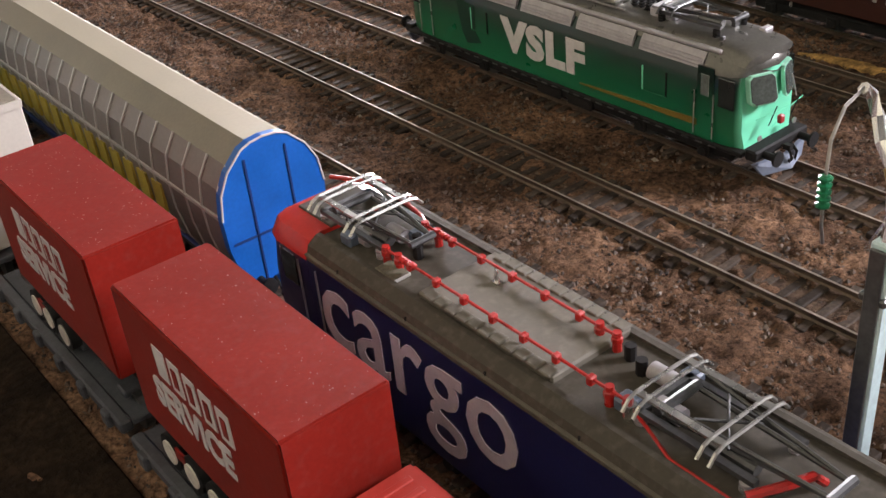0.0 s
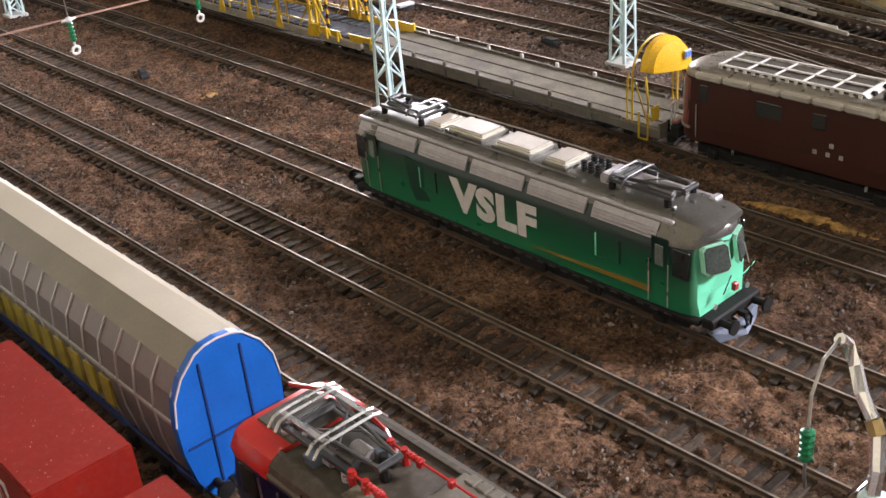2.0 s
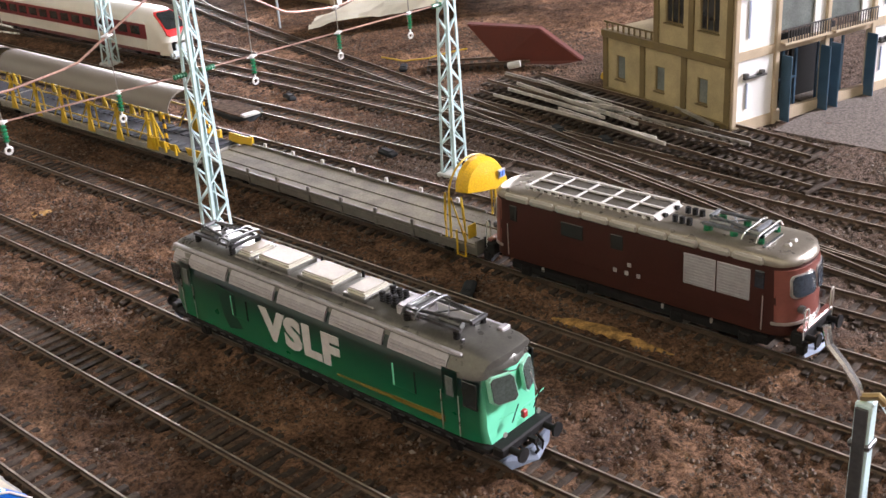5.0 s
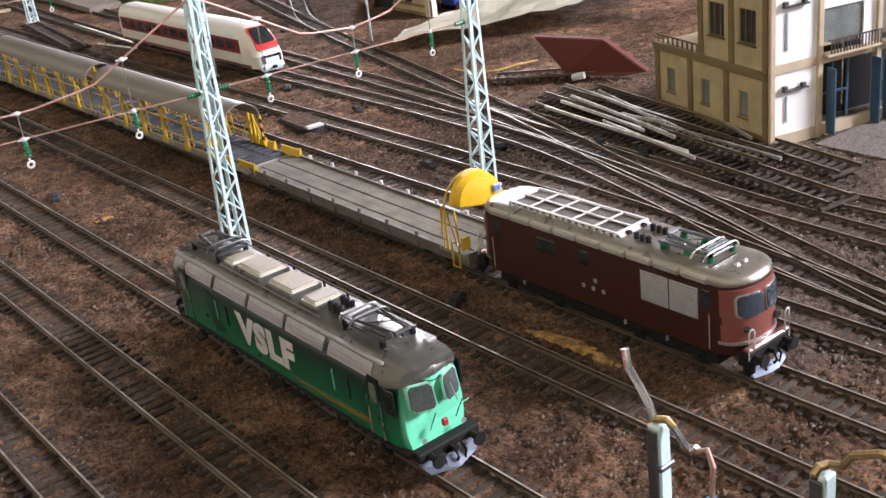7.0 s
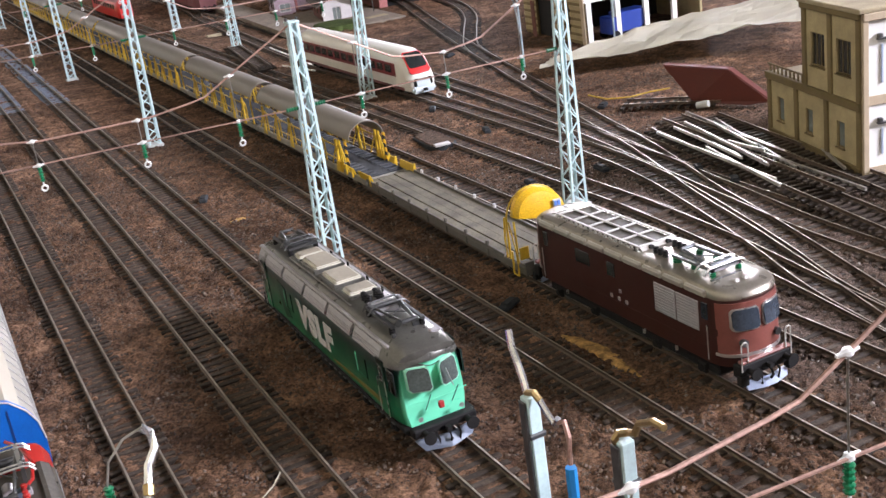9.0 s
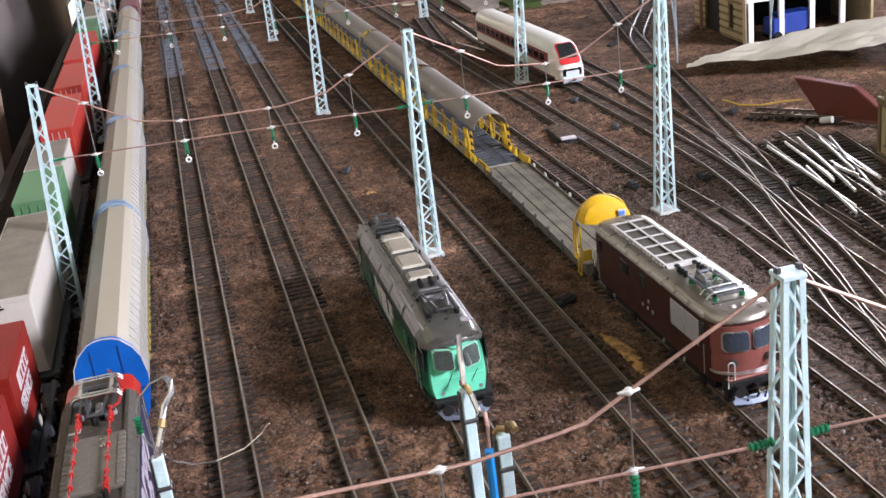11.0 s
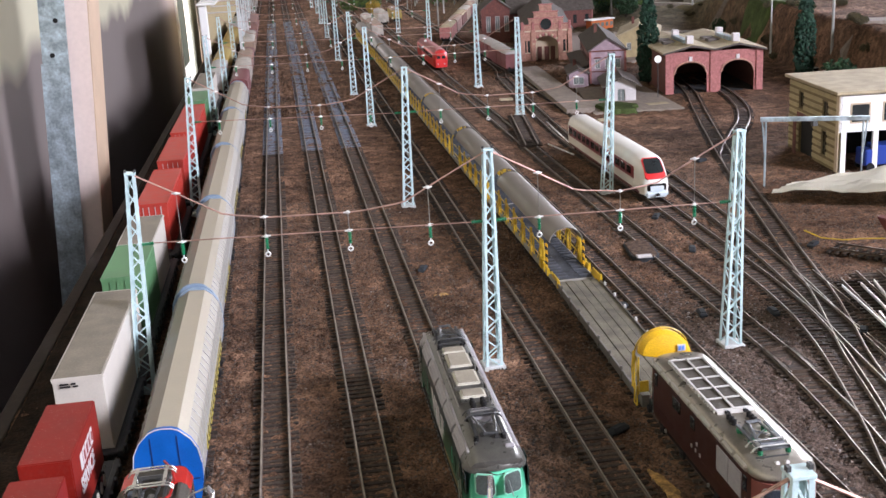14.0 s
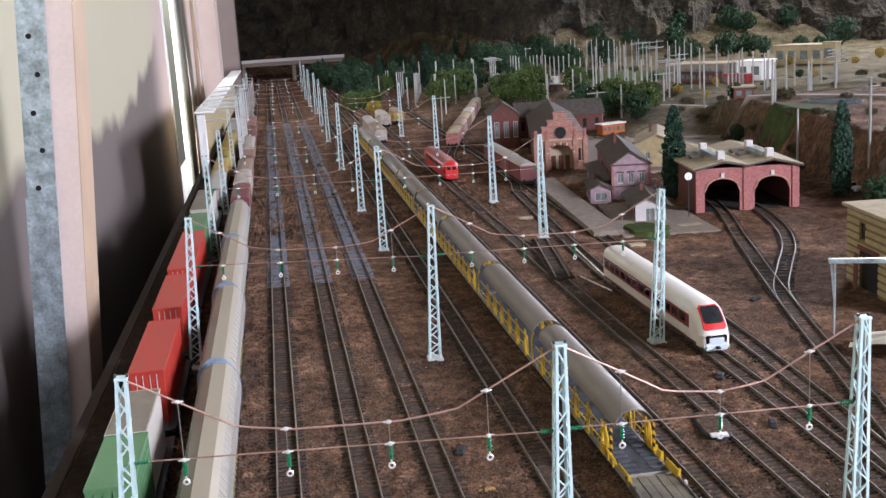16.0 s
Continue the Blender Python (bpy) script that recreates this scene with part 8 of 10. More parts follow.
wedge()
tagged(part("yellow_cable", strip(bmesh.new(), [(0.448, 0.215, 0.002), (0.456, 0.196, -0.001), (0.470, 0.180, 0.000), (0.486, 0.172, 0.002), (0.500, 0.160, 0.004)], 0.0007, 6), YELLOW), "thin yellow cable lying on the ground", "cable")
tagged(part("spare_rail", boxed(-0.0008, 0.0008, -0.075, 0.075, 0, 0.0022), NICKEL), "loose bright rail lying on spare track", "rail")
bpy.data.objects["spare_rail"].matrix_world = pose(0.437, 0.005, 0.0035, 0, 0, -12)
for x, y, t in ((0.425, -0.03, -20), (0.405, -0.09, -8), (0.452, -0.06, -28)):
    ob = new("spare_rail", bpy.data.objects["spare_rail"].data)
    ob.matrix_world = pose(x, y, 0.0042, 0, 0, t)
    tagged(ob, "loose bright rail lying on spare track", "rail", "spare rails")


PALERAIL = mat("pale_bright_rail", (0.54, 0.51, 0.45), 0.48, 0.55, 0.25, 150, 0.1)
for a, c, z in (((0.397, 0.045), (0.373, -0.110), 0.0062), ((0.412, 0.043), (0.393, -0.053), 0.0070), ((0.423, 0.043), (0.390, -0.079), 0.0085), ((0.406, 0.009), (0.390, -0.059), 0.0068),
                ((0.438, 0.035), (0.413, -0.049), 0.0078), ((0.415, 0.007), (0.389, -0.086), 0.0072), ((0.406, -0.034), (0.407, -0.063), 0.0088), ((0.393, -0.018), (0.366, -0.121), 0.0064)):
    d = Vector((a[0] - c[0], a[1] - c[1], 0))
    ob = tagged(part("spare_rail", boxed(-0.0006, 0.0006, -d.length / 2, d.length / 2, -0.0011, 0.0011), PALERAIL), "pale bright rail lying loose on spare track", "rail", "spare rails")
    ob.matrix_world = pose((a[0] + c[0]) / 2, (a[1] + c[1]) / 2, z, 0, 0, -math.degrees(math.atan2(d.x, d.y)))


def car(x, y, z, turn, material, label):
    root = thing("car", (x, y, z), label, "car", "parked cars")
    part("body", loft(bmesh.new(), [[(-0.0098 * w, yy, 0.003), (0.0098 * w, yy, 0.003), (0.0100 * w, yy, h * 0.6), (0.0085 * w, yy, h), (-0.0085 * w, yy, h), (-0.0100 * w, yy, h * 0.6)] for yy, h, w in ((-0.0235, 0.0075, 0.9), (-0.021, 0.0095, 1), (-0.009, 0.0102, 1), (0.018, 0.0102, 1), (0.0235, 0.0080, 0.9))]), material, root, smooth=True)
    part("cabin", loft(bmesh.new(), [[(-0.0088 * w, yy, 0.0098), (0.0088 * w, yy, 0.0098), (0.0074 * w, yy * 0.8 + 0.001, 0.0158), (-0.0074 * w, yy * 0.8 + 0.001, 0.0158)] for yy, w in ((-0.0095, 1), (0.0165, 1))]), WINDOW, root, smooth=True)
    part("roof", boxed(-0.0072, 0.0072, -0.0066, 0.0140, 0.0156, 0.0164, 0.0003), material, root)
    for dx in (-0.0088, 0.0088):
        for dy in (-0.0145, 0.0145):
            part("wheel", rod(bmesh.new(), (dx - 0.0012, dy, 0.0036), (dx + 0.0012, dy, 0.0036), 0.0036, 14), TYRE, root)
    root.rotation_euler = (0, 0, radians(turn))
    return root


CARWHITE = mat("white_car_paint", (0.7, 0.7, 0.7), 0.3, 0, 0.04, coat=0.5)
CARORANGE = mat("orange_car_paint", (0.6, 0.2, 0.03), 0.3, 0, 0.04, coat=0.5)
CARBLUE = mat("deep_blue_lorry_paint", (0.02, 0.05, 0.28), 0.4, 0, 0.04, coat=0.3)
car(0.507, -0.005, -0.003, 70, YELLOW, "small yellow car parked behind the workshop")
car(0.93, 1.16, -0.003, 20, CARWHITE, "white car parked by the trees")
car(0.80, 1.95, -0.003, 60, CARORANGE, "orange and white car in the station yard")
car(0.88, 1.86, -0.003, 70, YELLOW, "yellow car in the station yard")
car(0.78, 2.03, -0.003, 30, CARWHITE, "white car in the station yard")


# ---- buildings ----
def wall_with_holes(L, H, holes, t=0.003):
    """A wall from x = 0 to L and z = 0 to H, t thick towards +y, with rectangular openings that go through it."""
    xs = sorted({0.0, L, *[h[0] for h in holes], *[h[1] for h in holes]})
    zs = sorted({0.0, H, *[h[2] for h in holes], *[h[3] for h in holes]})
    bm = bmesh.new()
    for a, c in zip(xs, xs[1:]):
        for e, g in zip(zs, zs[1:]):
            mx, mz = (a + c) / 2, (e + g) / 2
            if not any(h[0] < mx < h[1] and h[2] < mz < h[3] for h in holes):
                box(bm, a, c, 0, t, e, g)
    bmesh.ops.remove_doubles(bm, verts=bm.verts, dist=1e-6)
    return bm


def window(root, x0, x1, z0, z1, frame_mat, pane_mat, y=0.0012, bars=1, name="window"):
    w = part(name, box(box(box(boxed(x0, x1, y, y + 0.001, z0, z0 + 0.0010), x0, x1, y, y + 0.001, z1 - 0.0010, z1), x0, x0 + 0.0010, y, y + 0.001, z0, z1), x1 - 0.001, x1, y, y + 0.001, z0, z1), frame_mat, root)
    part("pane", boxed(x0 + 0.0005, x1 - 0.0005, y + 0.0004, y + 0.0007, z0 + 0.0005, z1 - 0.0005), pane_mat, w)
    for k in range(bars):
        xm = x0 + (x1 - x0) * (k + 1) / (bars + 1)
        part("glazing_bar", boxed(xm - 0.0003, xm + 0.0003, y, y + 0.0008, z0, z1), frame_mat, w)
    part("sill", boxed(x0 - 0.0006, x1 + 0.0006, -0.0012, 0.0012, z0 - 0.0009, z0), frame_mat, w)
    return w


def workshop():
    """Two-storey workshop: long cream flank towards the tracks, bright white gable bays with blue doors."""
    root = thing("workshop_building", (0.460, -0.011, -0.003), "two-storey cream model workshop with white bays and blue doors", "building")
    L, H1, H2, up = 0.1290, 0.0500, 0.1080, 0.074
    holes = [(0.014, 0.024, 0.016, 0.034), (0.056, 0.066, 0.016, 0.034), (0.098, 0.108, 0.016, 0.034)]
    f1 = part("side_wall", wall_with_holes(L, H1, holes), CREAMWALL, root)
    for h in holes:
        window(f1, *h, OCHRETRIM, LITWINDOW, bars=0)
    for x in (0.0, 0.041, 0.083, L - 0.005):
        part("pilaster", boxed(x, x + 0.005, -0.0014, 0.0005, 0, H1, 0.0004), OCHRETRIM, f1)
    part("plinth", boxed(0, L, -0.0018, 0.0004, 0, 0.008, 0.0004), OCHRETRIM, f1)
    part("cornice", boxed(-0.001, L, -0.0022, 0.003, H1 - 0.0045, H1 + 0.001, 0.0005), OCHRETRIM, f1)
    holes2 = [(0.0105, 0.0285, 0.066, 0.089), (0.0435, 0.0615, 0.066, 0.089)]
    f2 = part("side_wall", wall_with_holes(up, H2, holes2 + [(0.0, up, 0.0, H1)]), CREAMWALL, root)
    f2.location.x = L - up
    for h in holes2:
        window(f2, *h, OCHRETRIM, WINDOW, bars=2)
    for x in (0.0, 0.034, up - 0.005):
        part("pilaster", boxed(x, x + 0.005, -0.0014, 0.0005, H1, H2, 0.0004), OCHRETRIM, f2)
    part("cornice", boxed(-0.001, up, -0.0024, 0.003, H2 - 0.004, H2 + 0.001, 0.0005), OCHRETRIM, f2)
    part("terrace", boxed(0, L - up, 0, 0.080, H1 - 0.004, H1 + 0.0005), ROOFTAN, root)
    part("terrace_rail", boxed(0, L - up, 0.000, 0.001, H1 + 0.006, H1 + 0.0072), OCHRETRIM, root)
    for k in range(9):
        part("rail_post", boxed(0.003 + k * 0.006, 0.004 + k * 0.006, 0.000, 0.001, H1, H1 + 0.0068), OCHRETRIM, root)
    part("end_wall", boxed(0, 0.003, 0.003, 0.160, 0, H1), CREAMWALL, root)
    part("upper_end_wall", boxed(L - up, L - up + 0.003, 0.003, 0.160, H1, H2), CREAMWALL, root)
    part("roof", boxed(L - up - 0.003, L + 0.003, -0.003, 0.162, H2, H2 + 0.003, 0.0006), ROOFTAN, root)
    # front bays along local -x face: built on the plane x = 0, running along +y
    def bay(y0, y1, kind):
        b = part("front_bay", boxed(-0.0008, 0.003, y0, y1, 0, 0.008), TANTRIM, root)
        if kind == "white":
            for z0, z1 in ((0.008, 0.049), (0.055, 0.103)):
                part("white_panel", boxed(0.0, 0.003, y0, y1, z0, z1), PLASTICWHITE, b)
                part("lamp_shelf", boxed(-0.0030, 0.0002, y0 + 0.008, y1 - 0.006, z1 - 0.0125, z1 - 0.0115), STEEL, b)
                part("lamp", boxed(-0.0028, 0.0, y1 - 0.009, y1 - 0.0065, z1 - 0.0112, z1 - 0.0088), STEEL, b)
                part("lamp", boxed(-0.0028, 0.0, y0 + 0.010, y0 + 0.0125, z1 - 0.0112, z1 - 0.0088), STEEL, b)
                part("downpipe", boxed(-0.0010, 0.0002, y1 - 0.0102, y1 - 0.0092, z0 + 0.008, z1 - 0.016), PALEBLUE, b)
            part("storey_band", boxed(-0.0010, 0.003, y0, y1, 0.049, 0.055), TANTRIM, b)
        else:
            part("storey_band", boxed(-0.0010, 0.003, y0, y1, 0.049, 0.055), TANTRIM, b)
            part("dark_back", boxed(0.030, 0.033, y0, y1, 0, 0.049), INSHADE, b)
            part("bay_floor", boxed(0.0, 0.030, y0, y1, 0.0, 0.0012), ASPHALT, b)
            for a, c in ((y0 + 0.001, y0 + 0.0055), (y1 - 0.0055, y1 - 0.001)):
                part("door_leaf", boxed(-0.0085, 0.0, a, a + 0.0012, 0.001, 0.046, 0.0003), BLUEDOOR, b)
            for k in range(3):
                yy = y0 + 0.009 + k * (y1 - y0 - 0.018) / 2
                part("door_mullion", boxed(0.014, 0.0155, yy - 0.0008, yy + 0.0008, 0.001, 0.047), BLUEDOOR, b)
            part("door_rail", boxed(0.014, 0.0155, y0 + 0.008, y1 - 0.008, 0.022, 0.0235), BLUEDOOR, b)
            w = part("white_panel", boxed(0.0, 0.003, y0, y1, 0.084, 0.103), PLASTICWHITE, b)
            part("white_panel", boxed(0.0, 0.003, y0, y0 + 0.010, 0.055, 0.084), PLASTICWHITE, b)
            part("window_pane", boxed(0.0012, 0.0018, y0 + 0.010, y1, 0.062, 0.084), LITWINDOW, b)
            part("balcony_rail", boxed(-0.0060, -0.0052, y0, y1, 0.0640, 0.0650), STEEL, b)
            part("balcony_slab", boxed(-0.0065, 0.0, y0, y1, 0.0540, 0.0555), TANTRIM, b)
            for k in range(int((y1 - y0) / 0.0025)):
                part("baluster", boxed(-0.0059, -0.0053, y0 + k * 0.0025, y0 + k * 0.0025 + 0.0006, 0.0555, 0.0642), STEEL, b)
    for y0, y1, kd in ((0.004, 0.0375, "white"), (0.0415, 0.085, "door"), (0.089, 0.132, "door"), (0.136, 0.16, "white")):
        bay(-y1, -y0, kd)
    for y in (0.0, 0.0375, 0.085, 0.132):
        part("pier", boxed(-0.0022, 0.003, -y - 0.004, -y, 0, H2 - 0.002, 0.0004), TANTRIM, root)
    part("front_parapet", boxed(-0.003, 0.003, -0.162, 0.0, 0.103, 0.108, 0.0005), TANTRIM, root)
    turn_front(root, ("front_bay", "pier", "front_parapet"), L)
    root.rotation_euler = (0, 0, math.atan2(-0.124, -0.037))
    return root


def turn_front(root, names, L):
    """Turns a front built on the plane x = 0 round to the wall's other end."""
    m = Matrix.Translation((L, 0, 0)) @ Matrix.Rotation(math.pi, 4, "Z")
    for c in root.children:
        if c.name.split(".")[0] in names:
            for o in (c, *c.children_recursive):
                o.data.transform(m)


workshop()


def house():
    """Beige boarded house with flat roof; its front faces the window light."""
    root = thing("boarded_house", (0.617, 0.603, -0.003), "beige boarded two-storey house with a flat roof and white front", "building")
    L, H, D = 0.165, 0.092, 0.16
    holes = [(0.034, 0.050, 0.058, 0.078), (0.112, 0.130, 0.058, 0.078), (0.036, 0.084, 0.0, 0.046), (0.112, 0.128, 0.012, 0.042)]
    w = part("side_wall", wall_with_holes(L, H, holes), OCHREBOARD, root)
    for k in range(10):
        z0, z1 = 0.0040 + k * 0.0088, 0.0092 + k * 0.0088
        cuts = sorted((a, c) for a, c, lo, hi in holes if lo < z1 and hi > z0)
        x = 0.0
        for a, c in cuts + [(L, L)]:
            if a - x > 0.002:
                part("weatherboard", boxed(x, a, -0.0009, 0.0002, z0, z1, 0.0002), CREAMWALL, w)
            x = c
    for h in (holes[0], holes[1], holes[3]):
        window(w, *h, OCHRETRIM, WINDOW)
    part("door_lintel", boxed(0.032, 0.088, -0.0022, 0.0002, 0.046, 0.052, 0.0004), BRICKDARK, w)
    part("door_leaf", boxed(0.036, 0.046, -0.0080, -0.0070, 0.0, 0.044, 0.0003), BRICKDARK, w)
    # black sheet behind the opening, in place of the shade indoors
    part("open_doorway", boxed(0.036, 0.084, 0.003, 0.0034, 0, 0.046), INSHADE, w)
    part("corner_board", boxed(L - 0.008, L, -0.0016, 0.0002, 0.0, H, 0.0004), TANTRIM, w)
    part("roof", boxed(-0.005, L + 0.004, -0.006, D + 0.004, H, H + 0.004, 0.0008), ROOFTAN, root)
    fr = part("front_wall", boxed(0.0, 0.003, -D, 0.0, 0.048, H), PLASTICWHITE, root)
    for k in range(4):
        y = -0.012 - k * 0.038
        part("window_frame", boxed(-0.0006, 0.0, y - 0.024, y, 0.058, 0.082), TANTRIM, fr)
        part("pane", boxed(-0.0010, -0.0004, y - 0.022, y - 0.002, 0.060, 0.080), WINDOW, fr)
        part("front_pier", boxed(-0.002, 0.003, y + 0.004, y + 0.010, 0, 0.048), PLASTICWHITE, fr)
    part("back_inside", boxed(0.060, 0.063, 0.004, D, 0, 0.048), INSHADE, root)
    part("back_wall", boxed(0.0, 0.003, 0.003, D, 0, H), CREAMWALL, root)
    part("far_wall", boxed(0.003, L - 0.003, D - 0.003, D, 0, H), CREAMWALL, root)
    turn_front(root, ("front_wall",), L)
    root.rotation_euler = (0, 0, math.atan2(-0.172, -0.018))
    return root


house()
lorry = thing("blue_lorry", (0.665, 0.445, -0.003), "deep blue lorry parked before the boarded house", "lorry")
part("body", boxed(-0.020, 0.020, -0.013, 0.013, 0.007, 0.030, 0.001), CARBLUE, lorry)
part("cab", boxed(-0.034, -0.022, -0.012, 0.012, 0.006, 0.026, 0.0015), CARBLUE, lorry)
for dx in (-0.028, 0.012):
    for dy in (-0.0125, 0.0125):
        part("wheel", rod(bmesh.new(), (dx, dy - 0.0015, 0.0052), (dx, dy + 0.0015, 0.0052), 0.0052, 14), TYRE, lorry)


def arch_hole(L, H, arches, t=0.004, seg=10):
    """A wall with arched openings that go through it: columns of quads up to each opening's edge."""
    bm = bmesh.new()
    xs = {0.0, L}
    for x0, x1, spring, rise in arches:
        xs |= {x0 + (x1 - x0) * k / seg for k in range(seg + 1)}
    xs = sorted(xs)

    def under(x):
        for x0, x1, spring, rise in arches:
            if x0 - 1e-9 <= x <= x1 + 1e-9:
                u = (x - (x0 + x1) / 2) / ((x1 - x0) / 2)
                return spring + rise * math.sqrt(max(0, 1 - u * u))
        return 0.0
    edge = [(0.0, 0.0)]
    for x0, x1, spring, rise in sorted(arches):
        edge += [(x0, 0.0)] + [(x, under(x)) for x in xs if x0 - 1e-9 <= x <= x1 + 1e-9] + [(x1, 0.0)]
    edge += [(L, 0.0), (L, H), (0.0, H)]
    prism(bm, edge, 0.0, t)
    bmesh.ops.triangulate(bm, faces=[f for f in bm.faces if len(f.verts) > 4])
    return bm


def engine_shed():
    """Pink brick shed with two arched gates and a low double roof with smoke vents."""
    root = thing("engine_shed", (0.622, 1.090, -0.003), "pink brick two-road engine shed with tan roof and vents", "building")
    L, H, D = 0.168, 0.072, 0.25
    f = part("front_wall", arch_hole(L, H, [(0.014, 0.072, 0.034, 0.020), (0.096, 0.154, 0.034, 0.020)], 0.005), BRICKPINK, root)
    for x in (0.0, 0.078, L - 0.010):
        part("pier", boxed(x - 0.001, x + 0.011, -0.0022, 0.0, 0, H + 0.002, 0.0006), BRICKPINK, f)
    for x0, x1 in ((0.014, 0.072), (0.096, 0.154)):
        pts = [(x0 + (x1 - x0) * k / 12, 0.034 + 0.0215 * math.sqrt(max(0, 1 - ((k - 6) / 6) ** 2))) for k in range(13)]
        part("arch_ring", strip(bmesh.new(), [(x, -0.0010, z) for x, z in pts], 0.0017, 5), BRICKRED, f)
        part("keystone", boxed((x0 + x1) / 2 - 0.003, (x0 + x1) / 2 + 0.003, -0.0024, 0.0, 0.0560, 0.0640, 0.0005), WHITEPRINT, f)
    for x in (0.0, L - 0.004):
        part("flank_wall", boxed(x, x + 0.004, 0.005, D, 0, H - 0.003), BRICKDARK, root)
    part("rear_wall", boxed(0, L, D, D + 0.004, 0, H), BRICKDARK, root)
    part("dark_floor", boxed(0.004, L - 0.004, 0.006, D, 0.0, 0.0006), INSHADE, root)
    prof = [(-0.006, H - 0.002), (L * 0.27, H + 0.010), (L * 0.5, H + 0.002), (L * 0.75, H + 0.010), (L + 0.006, H - 0.002), (L + 0.006, H + 0.001), (L * 0.75, H + 0.013), (L * 0.5, H + 0.005), (L * 0.27, H + 0.013), (-0.006, H + 0.001)]
    part("roof", prism(bmesh.new(), prof, -0.006, D + 0.008), ROOFTAN, root, "tan felt roof in two low ridges")
    part("roof_edge", prism(bmesh.new(), [(x, z - 0.001) for x, z in prof], -0.0075, -0.0062), ROOFDARK, root)
    for x in (L * 0.27, L * 0.75):
        for y in (0.020, 0.135):
            part("roof_vent", boxed(x - 0.006, x + 0.006, y - 0.006, y + 0.006, H + 0.010, H + 0.026, 0.0008), WHITEPRINT, root)
        part("ridge_louvre", boxed(x - 0.008, x + 0.002, 0.032, 0.122, H + 0.0115, H + 0.018, 0.0006), GALV, root)
        part("skylight", boxed(x - 0.034, x - 0.012, 0.075, 0.100, H + 0.006, H + 0.0112, 0.0006), ROOFDARK, root)
        part("skylight", boxed(x - 0.034, x - 0.012, 0.115, 0.140, H + 0.006, H + 0.0112, 0.0006), ROOFDARK, root)
    root.rotation_euler = (0, 0, radians(-8))
    return root


engine_shed()


def gabled(name, label, place, turn, w, d, h, rise, wall, roof, front_windows=(), over=0.004, gable=None, category="building"):
    """A house with a gabled roof; its gable end looks along local -y."""
    root = thing(name, place, label, category)
    holes = [(x0, x1, z0, z1) for x0, x1, z0, z1 in front_windows]
    f = part("front_wall", wall_with_holes(w, h, holes), gable or wall, root)
    for hh in holes:
        window(f, *hh, WHITEPRINT, LITWINDOW)
    part("gable", prism(bmesh.new(), [(0, h), (w, h), (w / 2, h + rise)], 0.0, 0.003), gable or wall, f)
    part("rear_wall", prism(bmesh.new(), [(0, 0), (w, 0), (w, h), (w / 2, h + rise), (0, h)], d - 0.003, d), wall, root)
    for x in (0.0, w - 0.003):
        s = part("side_wall", boxed(x, x + 0.003, 0.003, d - 0.003, 0, h), wall, root)
        n = max(1, int(d / 0.032))
        for k in range(n):
            y = (k + 0.5) * d / n
            part("side_window", boxed(x - 0.0006, x + 0.0036, y - 0.005, y + 0.005, h * 0.35, h * 0.75), WINDOW, s)
    for s in (-1, 1):
        e = 0.5 * w + over
        z0 = h - over * rise / (0.5 * w)
        part("roof", prism(bmesh.new(), [(w / 2 + s * e, z0), (w / 2, h + rise), (w / 2, h + rise + 0.0025), (w / 2 + s * e, z0 + 0.0025)], -over, d + over), roof, root)
    part("chimney", boxed(w * 0.3, w * 0.3 + 0.006, d * 0.55, d * 0.55 + 0.006, h, h + rise + 0.012, 0.0004), BRICKDARK, root)
    root.rotation_euler = (0, 0, radians(turn))
    return root


